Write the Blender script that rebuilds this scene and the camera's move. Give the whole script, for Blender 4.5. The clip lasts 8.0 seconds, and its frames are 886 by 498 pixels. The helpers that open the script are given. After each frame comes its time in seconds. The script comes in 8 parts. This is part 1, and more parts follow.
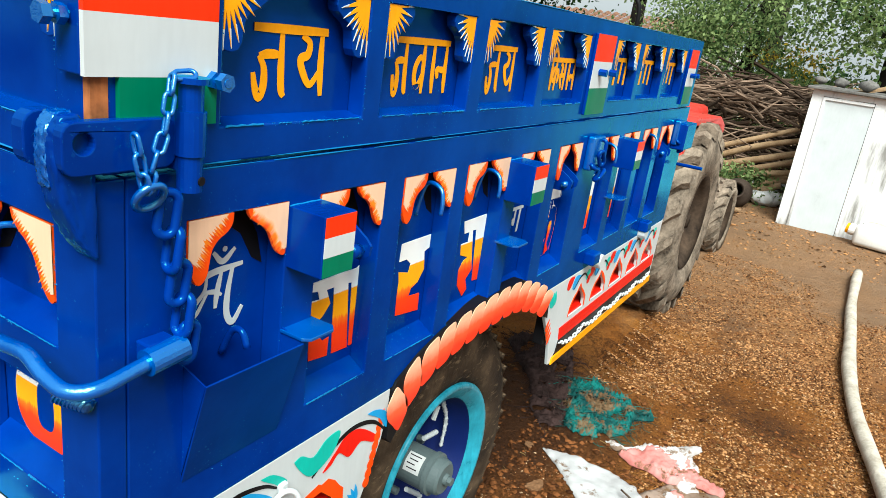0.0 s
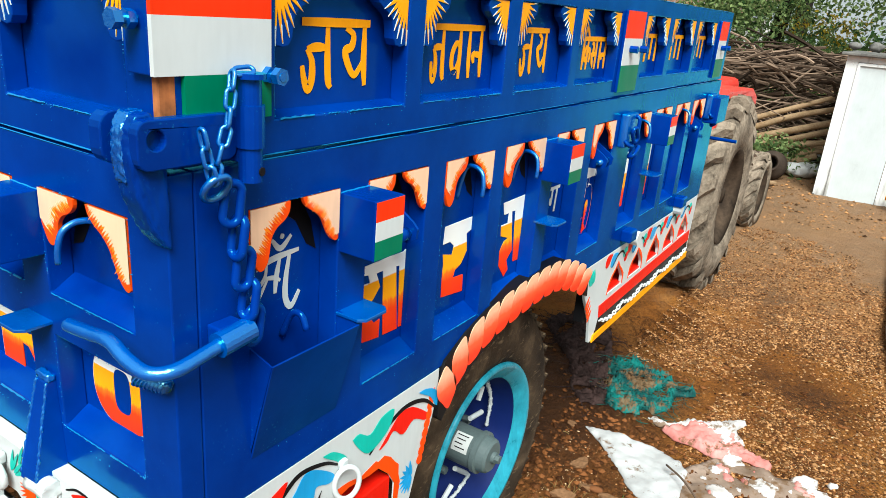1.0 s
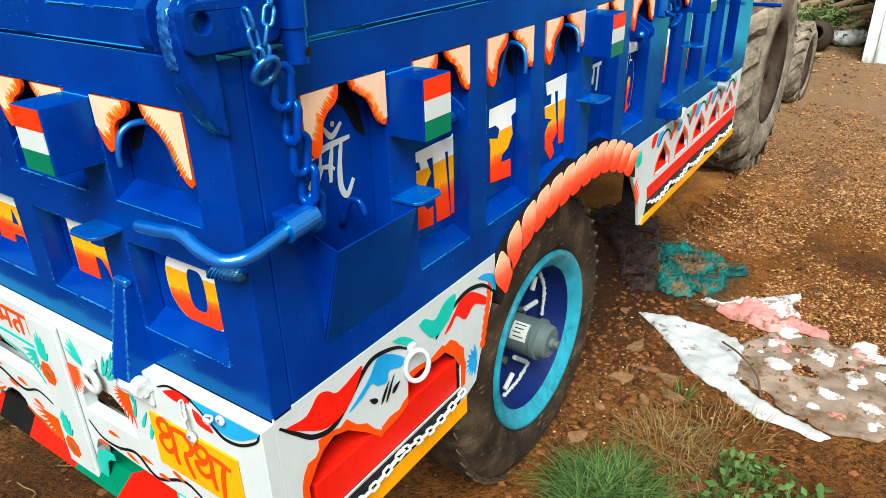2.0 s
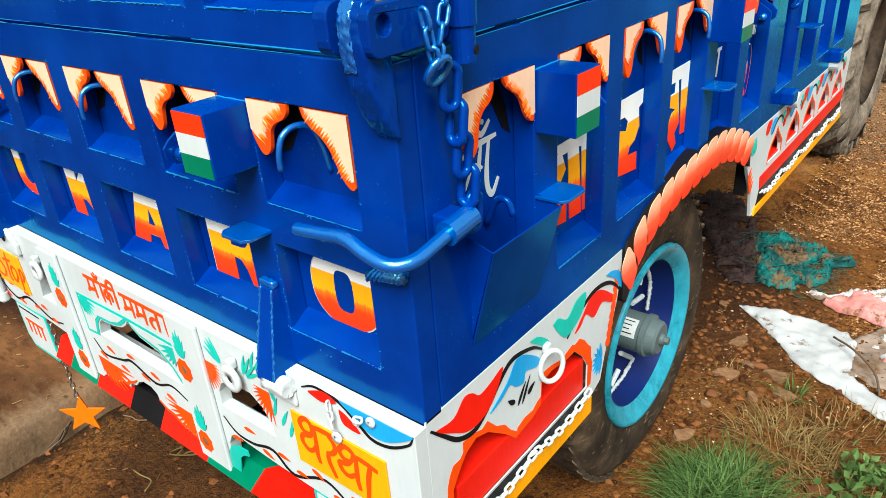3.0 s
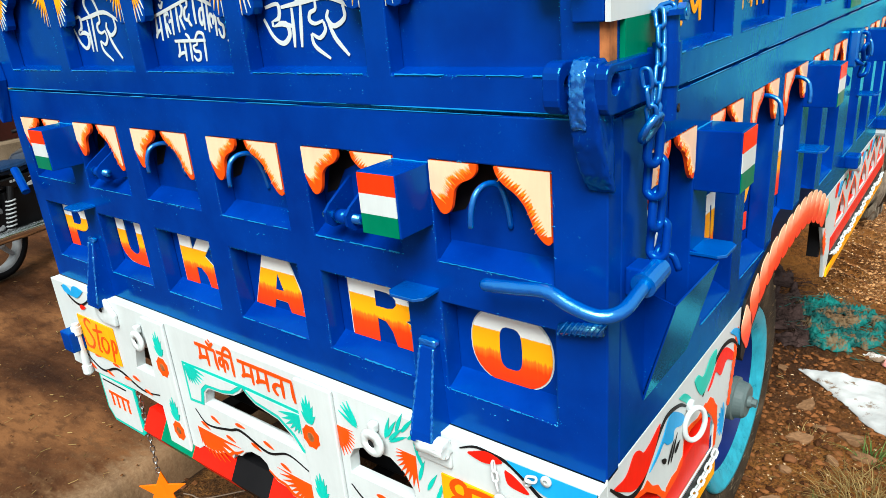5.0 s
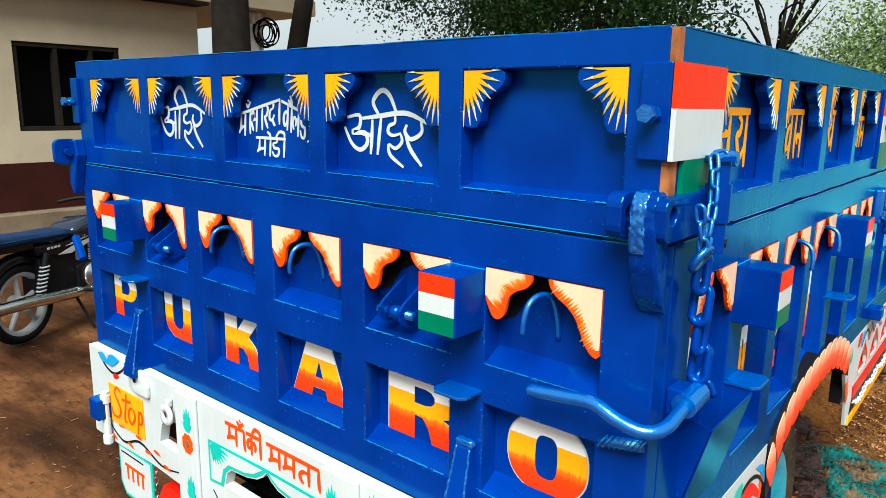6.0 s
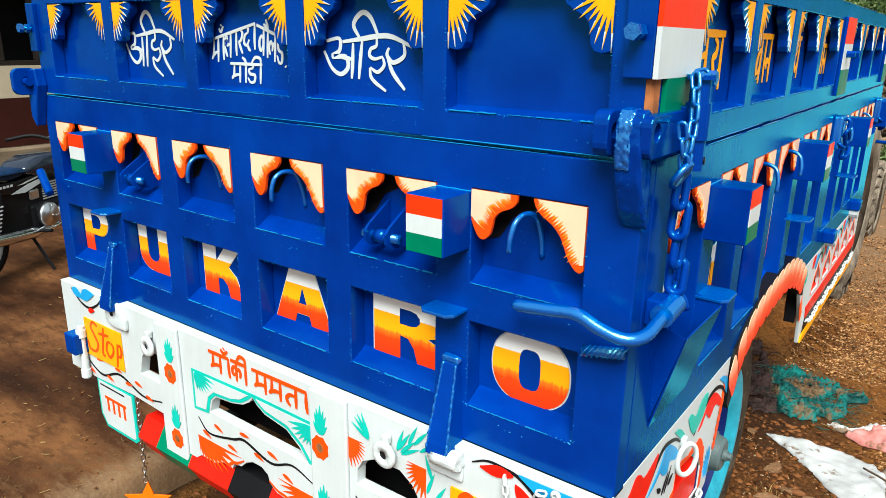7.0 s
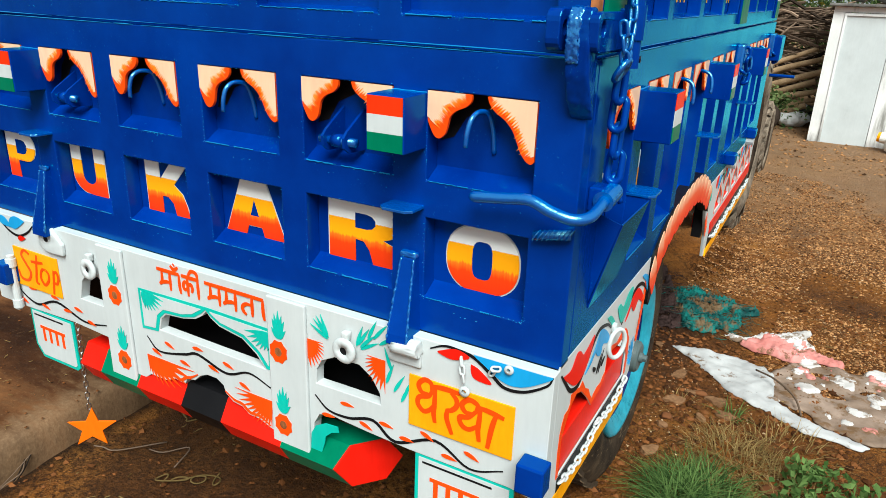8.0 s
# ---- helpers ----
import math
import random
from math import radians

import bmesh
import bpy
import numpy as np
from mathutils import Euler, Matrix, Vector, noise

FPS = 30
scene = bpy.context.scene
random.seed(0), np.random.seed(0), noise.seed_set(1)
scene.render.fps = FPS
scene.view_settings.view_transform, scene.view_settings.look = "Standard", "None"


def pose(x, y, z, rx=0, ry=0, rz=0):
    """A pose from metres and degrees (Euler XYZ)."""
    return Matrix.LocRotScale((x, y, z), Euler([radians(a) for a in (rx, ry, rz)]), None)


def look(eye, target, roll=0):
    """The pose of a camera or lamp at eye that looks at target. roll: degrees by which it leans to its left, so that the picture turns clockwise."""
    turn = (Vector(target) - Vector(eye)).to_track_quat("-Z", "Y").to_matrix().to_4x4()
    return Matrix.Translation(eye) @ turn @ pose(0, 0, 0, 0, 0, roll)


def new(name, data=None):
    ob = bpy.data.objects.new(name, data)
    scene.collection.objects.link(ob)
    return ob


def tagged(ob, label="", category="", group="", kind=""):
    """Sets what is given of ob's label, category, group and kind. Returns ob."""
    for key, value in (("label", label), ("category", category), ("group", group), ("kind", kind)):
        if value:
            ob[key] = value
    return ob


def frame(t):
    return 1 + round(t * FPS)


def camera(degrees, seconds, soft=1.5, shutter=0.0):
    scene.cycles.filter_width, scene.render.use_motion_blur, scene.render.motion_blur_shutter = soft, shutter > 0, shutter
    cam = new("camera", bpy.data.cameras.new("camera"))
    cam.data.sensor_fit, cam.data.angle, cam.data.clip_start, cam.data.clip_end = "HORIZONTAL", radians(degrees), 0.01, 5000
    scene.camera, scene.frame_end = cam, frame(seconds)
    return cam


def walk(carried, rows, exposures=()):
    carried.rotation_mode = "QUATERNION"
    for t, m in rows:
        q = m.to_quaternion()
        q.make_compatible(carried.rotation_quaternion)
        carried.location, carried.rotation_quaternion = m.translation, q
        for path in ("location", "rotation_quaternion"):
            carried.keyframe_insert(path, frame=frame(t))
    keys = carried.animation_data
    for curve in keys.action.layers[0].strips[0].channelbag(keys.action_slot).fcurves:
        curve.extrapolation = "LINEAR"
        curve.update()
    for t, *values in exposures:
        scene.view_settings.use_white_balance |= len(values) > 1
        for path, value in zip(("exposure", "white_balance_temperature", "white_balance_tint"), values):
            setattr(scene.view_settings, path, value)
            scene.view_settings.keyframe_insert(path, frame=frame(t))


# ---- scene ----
cam = camera(64.7, 8.0, 0.5)
PATH = [
    (0, (0.748, -0.48, 1.825), (-0.185, 1.179, 1.21), 8.0),
    (0.3, (0.749, -0.501, 1.839), (-0.18, 1.158, 1.219), 8.1),
    (0.5, (0.742, -0.504, 1.831), (-0.187, 1.155, 1.21), 7.0),
    (0.8, (0.747, -0.534, 1.835), (-0.227, 1.089, 1.191), 4.8),
    (1, (0.746, -0.531, 1.821), (-0.25, 1.075, 1.165), 4.8),
    (1.2, (0.755, -0.542, 1.807), (-0.293, 1.013, 1.111), 4.0),
    (2.3, (0.703, -0.578, 1.755), (-0.311, 0.889, 0.849), -2.2),
    (2.5, (0.667, -0.59, 1.763), (-0.383, 0.879, 0.904), -1.1),
    (2.8, (0.626, -0.609, 1.765), (-0.473, 0.794, 0.856), -4.0),
    (3, (0.598, -0.627, 1.772), (-0.559, 0.732, 0.87), -4.4),
    (3.3, (0.545, -0.651, 1.778), (-0.663, 0.661, 0.872), -8.2),
    (3.5, (0.509, -0.678, 1.788), (-0.684, 0.654, 0.891), -7.5),
    (3.7, (0.476, -0.701, 1.793), (-0.728, 0.632, 0.913), -8.3),
    (4, (0.437, -0.741, 1.79), (-0.795, 0.593, 0.952), -6.4),
    (4.2, (0.418, -0.756, 1.788), (-0.813, 0.592, 0.972), -5.9),
    (5.3, (0.38, -0.864, 1.771), (-0.805, 0.619, 1.14), -4.2),
    (5.5, (0.374, -0.887, 1.781), (-0.847, 0.593, 1.218), -2.9),
    (5.8, (0.375, -0.912, 1.779), (-0.874, 0.588, 1.341), -0.5),
    (6, (0.38, -0.933, 1.785), (-0.878, 0.568, 1.382), 0.9),
    (6.3, (0.384, -0.945, 1.77), (-0.89, 0.55, 1.399), 1.1),
    (6.5, (0.38, -0.951, 1.785), (-0.856, 0.567, 1.377), 1.1),
    (6.8, (0.377, -0.966, 1.767), (-0.801, 0.567, 1.253), -0.0),
    (7, (0.365, -0.987, 1.762), (-0.776, 0.554, 1.191), 0.9),
    (7.3, (0.362, -1.024, 1.756), (-0.75, 0.511, 1.117), 0.5),
    (7.5, (0.346, -1.037, 1.736), (-0.672, 0.541, 1.047), 0.8),
    (7.8, (0.354, -1.073, 1.716), (-0.562, 0.555, 1.003), 0.1),
    (8, (0.357, -1.133, 1.692), (-0.543, 0.513, 0.996), 2.0),
]
walk(cam, [(t, look(eye, target, roll)) for t, eye, target, roll in PATH],
     [(0, 0.95), (3, 0.89), (6.5, 0.91), (7.5, 0.87), (8, 0.61)])

# ---------------------------------------------------------------- light
scene.view_settings.use_white_balance = True
scene.view_settings.white_balance_temperature, scene.view_settings.white_balance_tint = 6120, 2
world = bpy.data.worlds.new("overcast_sky")
scene.world = world
world.use_nodes = True
wn, wl = world.node_tree.nodes, world.node_tree.links
sky = wn.new("ShaderNodeTexSky")
sky.sky_type, sky.sun_disc = "NISHITA", False
sky.sun_elevation, sky.sun_rotation = radians(50.4), radians(147)
sky.dust_density, sky.air_density = 3.0, 1.0
soft_sky = wn.new("ShaderNodeHueSaturation")
soft_sky.inputs["Saturation"].default_value = 0.22
wl.new(sky.outputs["Color"], soft_sky.inputs["Color"])
veil = wn.new("ShaderNodeMix")
veil.data_type = "RGBA"
veil.inputs[0].default_value = 0.5
veil.inputs[7].default_value = (8.6, 9.0, 9.2, 1)
wl.new(soft_sky.outputs["Color"], veil.inputs[6])
wl.new(veil.outputs[2], wn["Background"].inputs["Color"])
wn["Background"].inputs["Strength"].default_value = 0.06
sun = new("sun", bpy.data.lights.new("sun", "SUN"))
sun.data.energy, sun.data.angle, sun.data.color = 4.1, radians(34), (1.0, 0.97, 0.92)
sun.matrix_basis = look((3.1, -4.8, 6.9), (0, 0, 0))


# ---------------------------------------------------------------- materials
from mathutils.geometry import tessellate_polygon as tess


class Graph:
    """A short way to write node trees."""

    def __init__(self, name, rough=0.5, metal=0.0, spec=0.5):
        self.mat = bpy.data.materials.new(name)
        self.mat.use_nodes = True
        self.n, self.l = self.mat.node_tree.nodes, self.mat.node_tree.links
        self.b = self.n["Principled BSDF"]
        self.b.inputs["Roughness"].default_value = rough
        self.b.inputs["Metallic"].default_value = metal
        self.b.inputs["Specular IOR Level"].default_value = spec
        self.tc = self.n.new("ShaderNodeTexCoord")

    def put(self, node, key, value):
        if hasattr(value, "is_linked"):
            self.l.new(value, node.inputs[key])
        else:
            node.inputs[key].default_value = value

    def noise(self, scale, detail=4.0, rough=0.6, vec=None, stretch=None):
        t = self.n.new("ShaderNodeTexNoise")
        t.inputs["Scale"].default_value, t.inputs["Detail"].default_value, t.inputs["Roughness"].default_value = scale, detail, rough
        src = vec or self.tc.outputs["Object"]
        if stretch:
            m = self.n.new("ShaderNodeMapping")
            m.inputs["Scale"].default_value = stretch
            self.l.new(src, m.inputs["Vector"])
            src = m.outputs["Vector"]
        self.l.new(src, t.inputs["Vector"])
        return t.outputs["Fac"]

    def cells(self, scale, feature="F1"):
        t = self.n.new("ShaderNodeTexVoronoi")
        t.feature = feature
        t.inputs["Scale"].default_value = scale
        self.l.new(self.tc.outputs["Object"], t.inputs["Vector"])
        return t.outputs["Distance"]

    def ramp(self, fac, *stops):
        r = self.n.new("ShaderNodeValToRGB")
        e = r.color_ramp.elements
        while len(e) < len(stops):
            e.new(0.5)
        for el, (p, c) in zip(e, stops):
            el.position, el.color = p, (c if len(c) == 4 else (*c, 1)) if not isinstance(c, float) else (c, c, c, 1)
        self.l.new(fac, r.inputs["Fac"])
        return r.outputs["Color"]

    def mix(self, fac, a, b, mode="MIX"):
        m = self.n.new("ShaderNodeMix")
        m.data_type, m.blend_type = "RGBA", mode
        for key, v in ((0, fac), (6, a), (7, b)):
            if hasattr(v, "is_linked"):
                self.l.new(v, m.inputs[key])
            else:
                m.inputs[key].default_value = v if key == 0 else (*v, 1)
        return m.outputs[2]

    def math(self, op, a, b=0.0):
        m = self.n.new("ShaderNodeMath")
        m.operation = op
        self.put(m, 0, a), self.put(m, 1, b)
        return m.outputs[0]

    def axis(self, which):
        s = self.n.new("ShaderNodeSeparateXYZ")
        self.l.new(self.tc.outputs["Object"], s.inputs[0])
        return s.outputs[which]

    def bump(self, height, strength=0.3, dist=0.01):
        b = self.n.new("ShaderNodeBump")
        b.inputs["Strength"].default_value, b.inputs["Distance"].default_value = strength, dist
        self.l.new(height, b.inputs["Height"])
        self.l.new(b.outputs["Normal"], self.b.inputs["Normal"])
        return self

    def colour(self, c):
        self.put(self.b, "Base Color", c if hasattr(c, "is_linked") else (*c, 1))
        return self

    def rough(self, r):
        self.put(self.b, "Roughness", r)
        return self


def paint(name, c, rough=0.3, wear=0.12, coarse=6.0, bump=0.06, spec=0.2):
    """Brushed enamel: two scales of tone, brush marks and uneven gloss."""
    g = Graph(name, rough, spec=spec)
    dark, light = tuple(v * (1 - wear * 1.6) for v in c), tuple(min(1, v * (1 + wear) + wear * 0.01) for v in c)
    a = g.noise(coarse, 5)
    b = g.noise(90, 3, stretch=(1, 1, 0.15))
    f = g.math("ADD", g.math("MULTIPLY", a, 0.7), g.math("MULTIPLY", b, 0.3))
    g.colour(g.ramp(f, (0.3, dark), (0.7, light)))
    g.rough(g.ramp(a, (0.3, float(rough * 0.75)), (0.7, float(min(1, rough * 1.35)))))
    return g.bump(f, bump, 0.004).mat


def blue_paint(name="blue_enamel", gloss=False):
    """Blue enamel: a matt ground under a clear gloss, with pale chips; fittings carry a shinier coat on a paler base
    that holds their highlights.
    """
    g = Graph(name, 0.2)
    a, b = g.noise(4, 6), g.noise(70, 3, stretch=(1, 1, 0.2))
    base = g.ramp(a, (0.3, (0.0012, 0.015, 0.155)), (0.7, (0.0022, 0.033, 0.265)))
    # Paler blue for fittings: cyan highlights painted into the base.
    if gloss:
        base = g.ramp(a, (0.3, (0.0008, 0.04, 0.24)), (0.7, (0.002, 0.075, 0.36)))
    specks = g.ramp(g.noise(170, 2), (0.665, 0.0), (0.69, 1.0))
    patch = g.ramp(g.noise(5, 4), (0.5, 0.0), (0.6, 1.0))
    base = g.mix(g.math("MULTIPLY", specks, g.math("MULTIPLY", patch, 0.2)), base, (0.03, 0.26, 0.5))
    rough = g.ramp(a, (0.3, 0.12), (0.7, 0.24)) if gloss else g.ramp(a, (0.3, 0.13), (0.7, 0.27))
    g.colour(base).rough(rough)
    lump = g.math("ADD", g.math("MULTIPLY", b, 0.3 if gloss else 0.4), g.noise(110 if gloss else 14, 4))
    g.bump(lump, 0.16 if gloss else 0.10, 0.006)
    normal = g.b.inputs["Normal"].links[0].from_socket
    d, s = g.n.new("ShaderNodeBsdfDiffuse"), g.n.new("ShaderNodeBsdfAnisotropic")
    fr, m = g.n.new("ShaderNodeFresnel"), g.n.new("ShaderNodeMixShader")
    fr.inputs["IOR"].default_value = 2.8 if gloss else 1.5
    s.inputs["Color"].default_value = (0.3, 0.9, 1.0, 1) if gloss else (0.14, 0.84, 1.0, 1)
    g.l.new(base, d.inputs["Color"]), g.l.new(rough, s.inputs["Roughness"])
    for n in (d, s, fr):
        g.l.new(normal, n.inputs["Normal"])
    g.l.new(fr.outputs[0], m.inputs["Fac"])
    g.l.new(d.outputs[0], m.inputs[1]), g.l.new(s.outputs[0], m.inputs[2])
    g.l.new(m.outputs[0], g.n["Material Output"].inputs["Surface"])
    g.n.remove(g.b)
    return g.mat


def letter_paint(name, z0, z1):
    """White, amber and flame-red bands with a brushed edge."""
    g = Graph(name, 0.45, spec=0.08)
    jag = g.math("MULTIPLY", g.math("SUBTRACT", g.noise(1, 3, stretch=(170, 170, 14)), 0.5), 0.16)
    h = g.math("DIVIDE", g.math("SUBTRACT", g.axis(2), z0), z1 - z0)
    low = g.ramp(g.math("ADD", h, jag), (0.0, (0.75, 0.028, 0.004)), (0.3, (0.85, 0.05, 0.004)), (0.40, (0.9, 0.16, 0.01)), (0.44, (0.95, 0.38, 0.004)))
    up = g.ramp(g.math("ADD", h, g.math("MULTIPLY", jag, 0.15)), (0.70, 0.0), (0.71, 1.0))
    g.colour(g.mix(up, low, (0.82, 0.83, 0.8)))
    return g.bump(g.noise(60), 0.05, 0.002).mat


BLUE = blue_paint()
SHINY = blue_paint("highlit_blue_enamel", True)
WHITE = paint("white_enamel", (0.515, 0.55, 0.55), 0.35, 0.06)
RED = paint("red_enamel", (0.70, 0.009, 0.003), 0.35, spec=0.1)
ORANGE = paint("orange_enamel", (0.82, 0.065, 0.002), 0.4, spec=0.1)
PEACH = paint("peach_enamel", (0.80, 0.51, 0.33), 0.45, 0.1)
YELLOW = paint("amber_enamel", (0.86, 0.34, 0.002), 0.4, spec=0.1)
GREEN = paint("green_enamel", (0.004, 0.15, 0.075), 0.4, spec=0.1)
TEAL = paint("turquoise_enamel", (0.02, 0.45, 0.36), 0.4)
SKYBLUE = paint("sky_blue_enamel", (0.02, 0.30, 0.62), 0.4)
CYAN = paint("cyan_enamel", (0.03, 0.27, 0.36), 0.3, 0.3, 14)
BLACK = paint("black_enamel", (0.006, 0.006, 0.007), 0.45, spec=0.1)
FLAGRED = paint("flag_red_enamel", (0.76, 0.03, 0.002), 0.4, spec=0.1)
RUSTY = paint("rusty_steel", (0.30, 0.10, 0.03), 0.75, 0.5, 30)
GREY = paint("grey_hub_paint", (0.09, 0.12, 0.12), 0.45)
STEEL = Graph("dull_steel", 0.35, 1.0).colour((0.5, 0.5, 0.5)).mat
LETTERS = letter_paint("banded_letter_enamel", 1.118, 1.258)
TALL_LETTERS = letter_paint("banded_tall_letter_enamel", 1.16, 1.352)


def rubber():
    g = Graph("muddy_rubber", 0.85, spec=0.15)
    f = g.noise(7, 6)
    base = g.ramp(f, (0.35, (0.018, 0.012, 0.008)), (0.55, (0.045, 0.03, 0.018)), (0.72, (0.11, 0.074, 0.044)))
    base = g.mix(g.ramp(g.noise(60, 4, stretch=(1, 0.3, 1)), (0.6, 0.0), (0.7, 0.6)), base, (0.24, 0.17, 0.10))
    g.colour(base)
    return g.bump(g.math("ADD", g.noise(45, 5), g.noise(8, 3)), 0.5, 0.012).mat


RUBBER = rubber()


# ---------------------------------------------------------------- mesh helpers
def thing(name, at, label, category, group="", kind=""):
    e = new(name)
    e.empty_display_size = 0.1
    e.location = at
    return tagged(e, label, category, group, kind)


def part(name, bm, material, parent=None, label="", smooth=False):
    """Links a bmesh, or a ready mesh, as one object under a thing or a part, in world coordinates."""
    if isinstance(bm, bmesh.types.BMesh):
        me = bpy.data.meshes.new(name)
        bm.to_mesh(me)
        bm.free()
        me.materials.append(material)
    else:
        me = bm
    if smooth:
        me.polygons.foreach_set("use_smooth", [True] * len(me.polygons))
    ob = new(name, me)
    if parent is not None:
        ob.parent = parent
        if parent.type == "EMPTY":
            ob.matrix_parent_inverse = parent.matrix_basis.inverted()
    return tagged(ob, label)


def rear(u, v, d):
    return Vector((u, -d, v))


def side(u, v, d):
    return Vector((d, u, v))


def slab(loops, d0, d1, plane, bevel=0.0):
    """A plate from outline loops (the first the rim, the rest holes), between the depths d0 and d1 before the plane."""
    if not isinstance(loops[0][0], (tuple, list)):
        loops = [loops]
    bm = bmesh.new()
    flat = [p for lp in loops for p in lp]
    from_geo = tess([[Vector((u, v, 0)) for u, v in lp] for lp in loops])
    back = [bm.verts.new(plane(u, v, d0)) for u, v in flat]
    front = [bm.verts.new(plane(u, v, d1)) for u, v in flat]
    for t in from_geo:
        if len(set(t)) == 3:
            bm.faces.new([front[i] for i in t])
            bm.faces.new([back[i] for i in reversed(t)])
    k = 0
    for lp in loops:
        n = len(lp)
        for i in range(n):
            a, b = k + i, k + (i + 1) % n
            bm.faces.new((back[a], back[b], front[b], front[a]))
        k += n
    bmesh.ops.recalc_face_normals(bm, faces=bm.faces)
    if bevel:
        sharp = [e for e in bm.edges if len(e.link_faces) == 2 and e.calc_face_angle(0) > 0.6]
        bmesh.ops.bevel(bm, geom=sharp, offset=bevel, segments=2, affect="EDGES", profile=0.5)
    return bm


def rect(u0, u1, v0, v1):
    return [(u0, v0), (u1, v0), (u1, v1), (u0, v1)]


def box(lo, hi, bevel=0.0, m=None):
    bm = bmesh.new()
    bmesh.ops.create_cube(bm, size=1)
    for v in bm.verts:
        v.co = Vector([(a + b) / 2 + c * (b - a) for a, b, c in zip(lo, hi, v.co)])
    if bevel:
        bmesh.ops.bevel(bm, geom=bm.edges[:], offset=bevel, segments=2, affect="EDGES", profile=0.5)
    if m:
        bm.transform(m)
    return bm


def tube(path, r, sides=10, closed=False, taper=None):
    """A round bar swept along a path."""
    bm = bmesh.new()
    pts = [Vector(p) for p in path]
    n, rings, up = len(pts), [], None
    for i, p in enumerate(pts):
        a = pts[i - 1] if closed or i else p
        b = pts[(i + 1) % n] if closed or i < n - 1 else p
        w = (b - a).normalized()
        if up is None:
            up = w.orthogonal().normalized()
        up = (up - w * up.dot(w)).normalized()
        q = w.cross(up)
        rr = r * (taper(i / max(1, n - 1)) if taper else 1)
        rings.append([bm.verts.new(p + rr * (math.cos(s) * up + math.sin(s) * q)) for s in [2 * math.pi * k / sides for k in range(sides)]])
    for i in range(n if closed else n - 1):
        a, b = rings[i], rings[(i + 1) % n]
        for k in range(sides):
            bm.faces.new((a[k], a[(k + 1) % sides], b[(k + 1) % sides], b[k]))
    if not closed:
        bm.faces.new(list(reversed(rings[0])))
        bm.faces.new(rings[-1])
    return bm


def smooth_path(points, steps=6):
    """Catmull-Rom through the points."""
    p = [Vector(q) for q in points]
    p = [2 * p[0] - p[1]] + p + [2 * p[-1] - p[-2]]
    out = []
    for i in range(1, len(p) - 2):
        for s in range(steps):
            t = s / steps
            out.append(0.5 * (2 * p[i] + (p[i + 1] - p[i - 1]) * t + (2 * p[i - 1] - 5 * p[i] + 4 * p[i + 1] - p[i + 2]) * t * t + (3 * p[i] - p[i - 1] - 3 * p[i + 1] + p[i + 2]) * t ** 3))
    return out + [p[-2]]


def cyl(a, b, r, sides=20, bevel=0.0):
    bm = tube([a, b], r, sides)
    if bevel:
        ends = [e for e in bm.edges if len(e.link_faces) == 2 and e.calc_face_angle(0) > 0.9]
        bmesh.ops.bevel(bm, geom=ends, offset=bevel, segments=2, affect="EDGES", profile=0.5)
    return bm


def lathe(profile, centre, axis="x", sides=48):
    """Turns (along, radius) pairs round an axis through the centre."""
    bm, rings, c = bmesh.new(), [], Vector(centre)
    for al, r in profile:
        ring = []
        for k in range(sides):
            s = 2 * math.pi * k / sides
            o = Vector((al, r * math.cos(s), r * math.sin(s)))
            if axis == "z":
                o = Vector((o.y, o.z, o.x))
            elif axis == "y":
                o = Vector((o.z, o.x, o.y))
            ring.append(bm.verts.new(c + o))
        rings.append(ring)
    for a, b in zip(rings, rings[1:]):
        for k in range(sides):
            bm.faces.new((a[k], a[(k + 1) % sides], b[(k + 1) % sides], b[k]))
    bmesh.ops.remove_doubles(bm, verts=bm.verts, dist=1e-5)
    bmesh.ops.recalc_face_normals(bm, faces=bm.faces)
    return bm


def join(*bms):
    out = bmesh.new()
    for b in bms:
        me = bpy.data.meshes.new("tmp")
        b.to_mesh(me)
        b.free()
        out.from_mesh(me)
        bpy.data.meshes.remove(me)
    return out


def lumpy(bm, amp, scale, seed, cuts=3):
    """Uneven welded skin."""
    bmesh.ops.triangulate(bm, faces=bm.faces[:])
    for _ in range(cuts):
        long = [e for e in bm.edges if e.calc_length() > 0.006]
        bmesh.ops.subdivide_edges(bm, edges=long, cuts=1)
        bmesh.ops.triangulate(bm, faces=bm.faces[:])
    bm.normal_update()
    o = Vector((seed * 5.1, seed * 2.3, 0))
    move = [(v, v.normal * amp * (noise.noise(v.co * scale + o) + 0.5 * noise.noise(v.co * scale * 2.7 - o))) for v in bm.verts]
    for v, d in move:
        v.co += d
    return bm


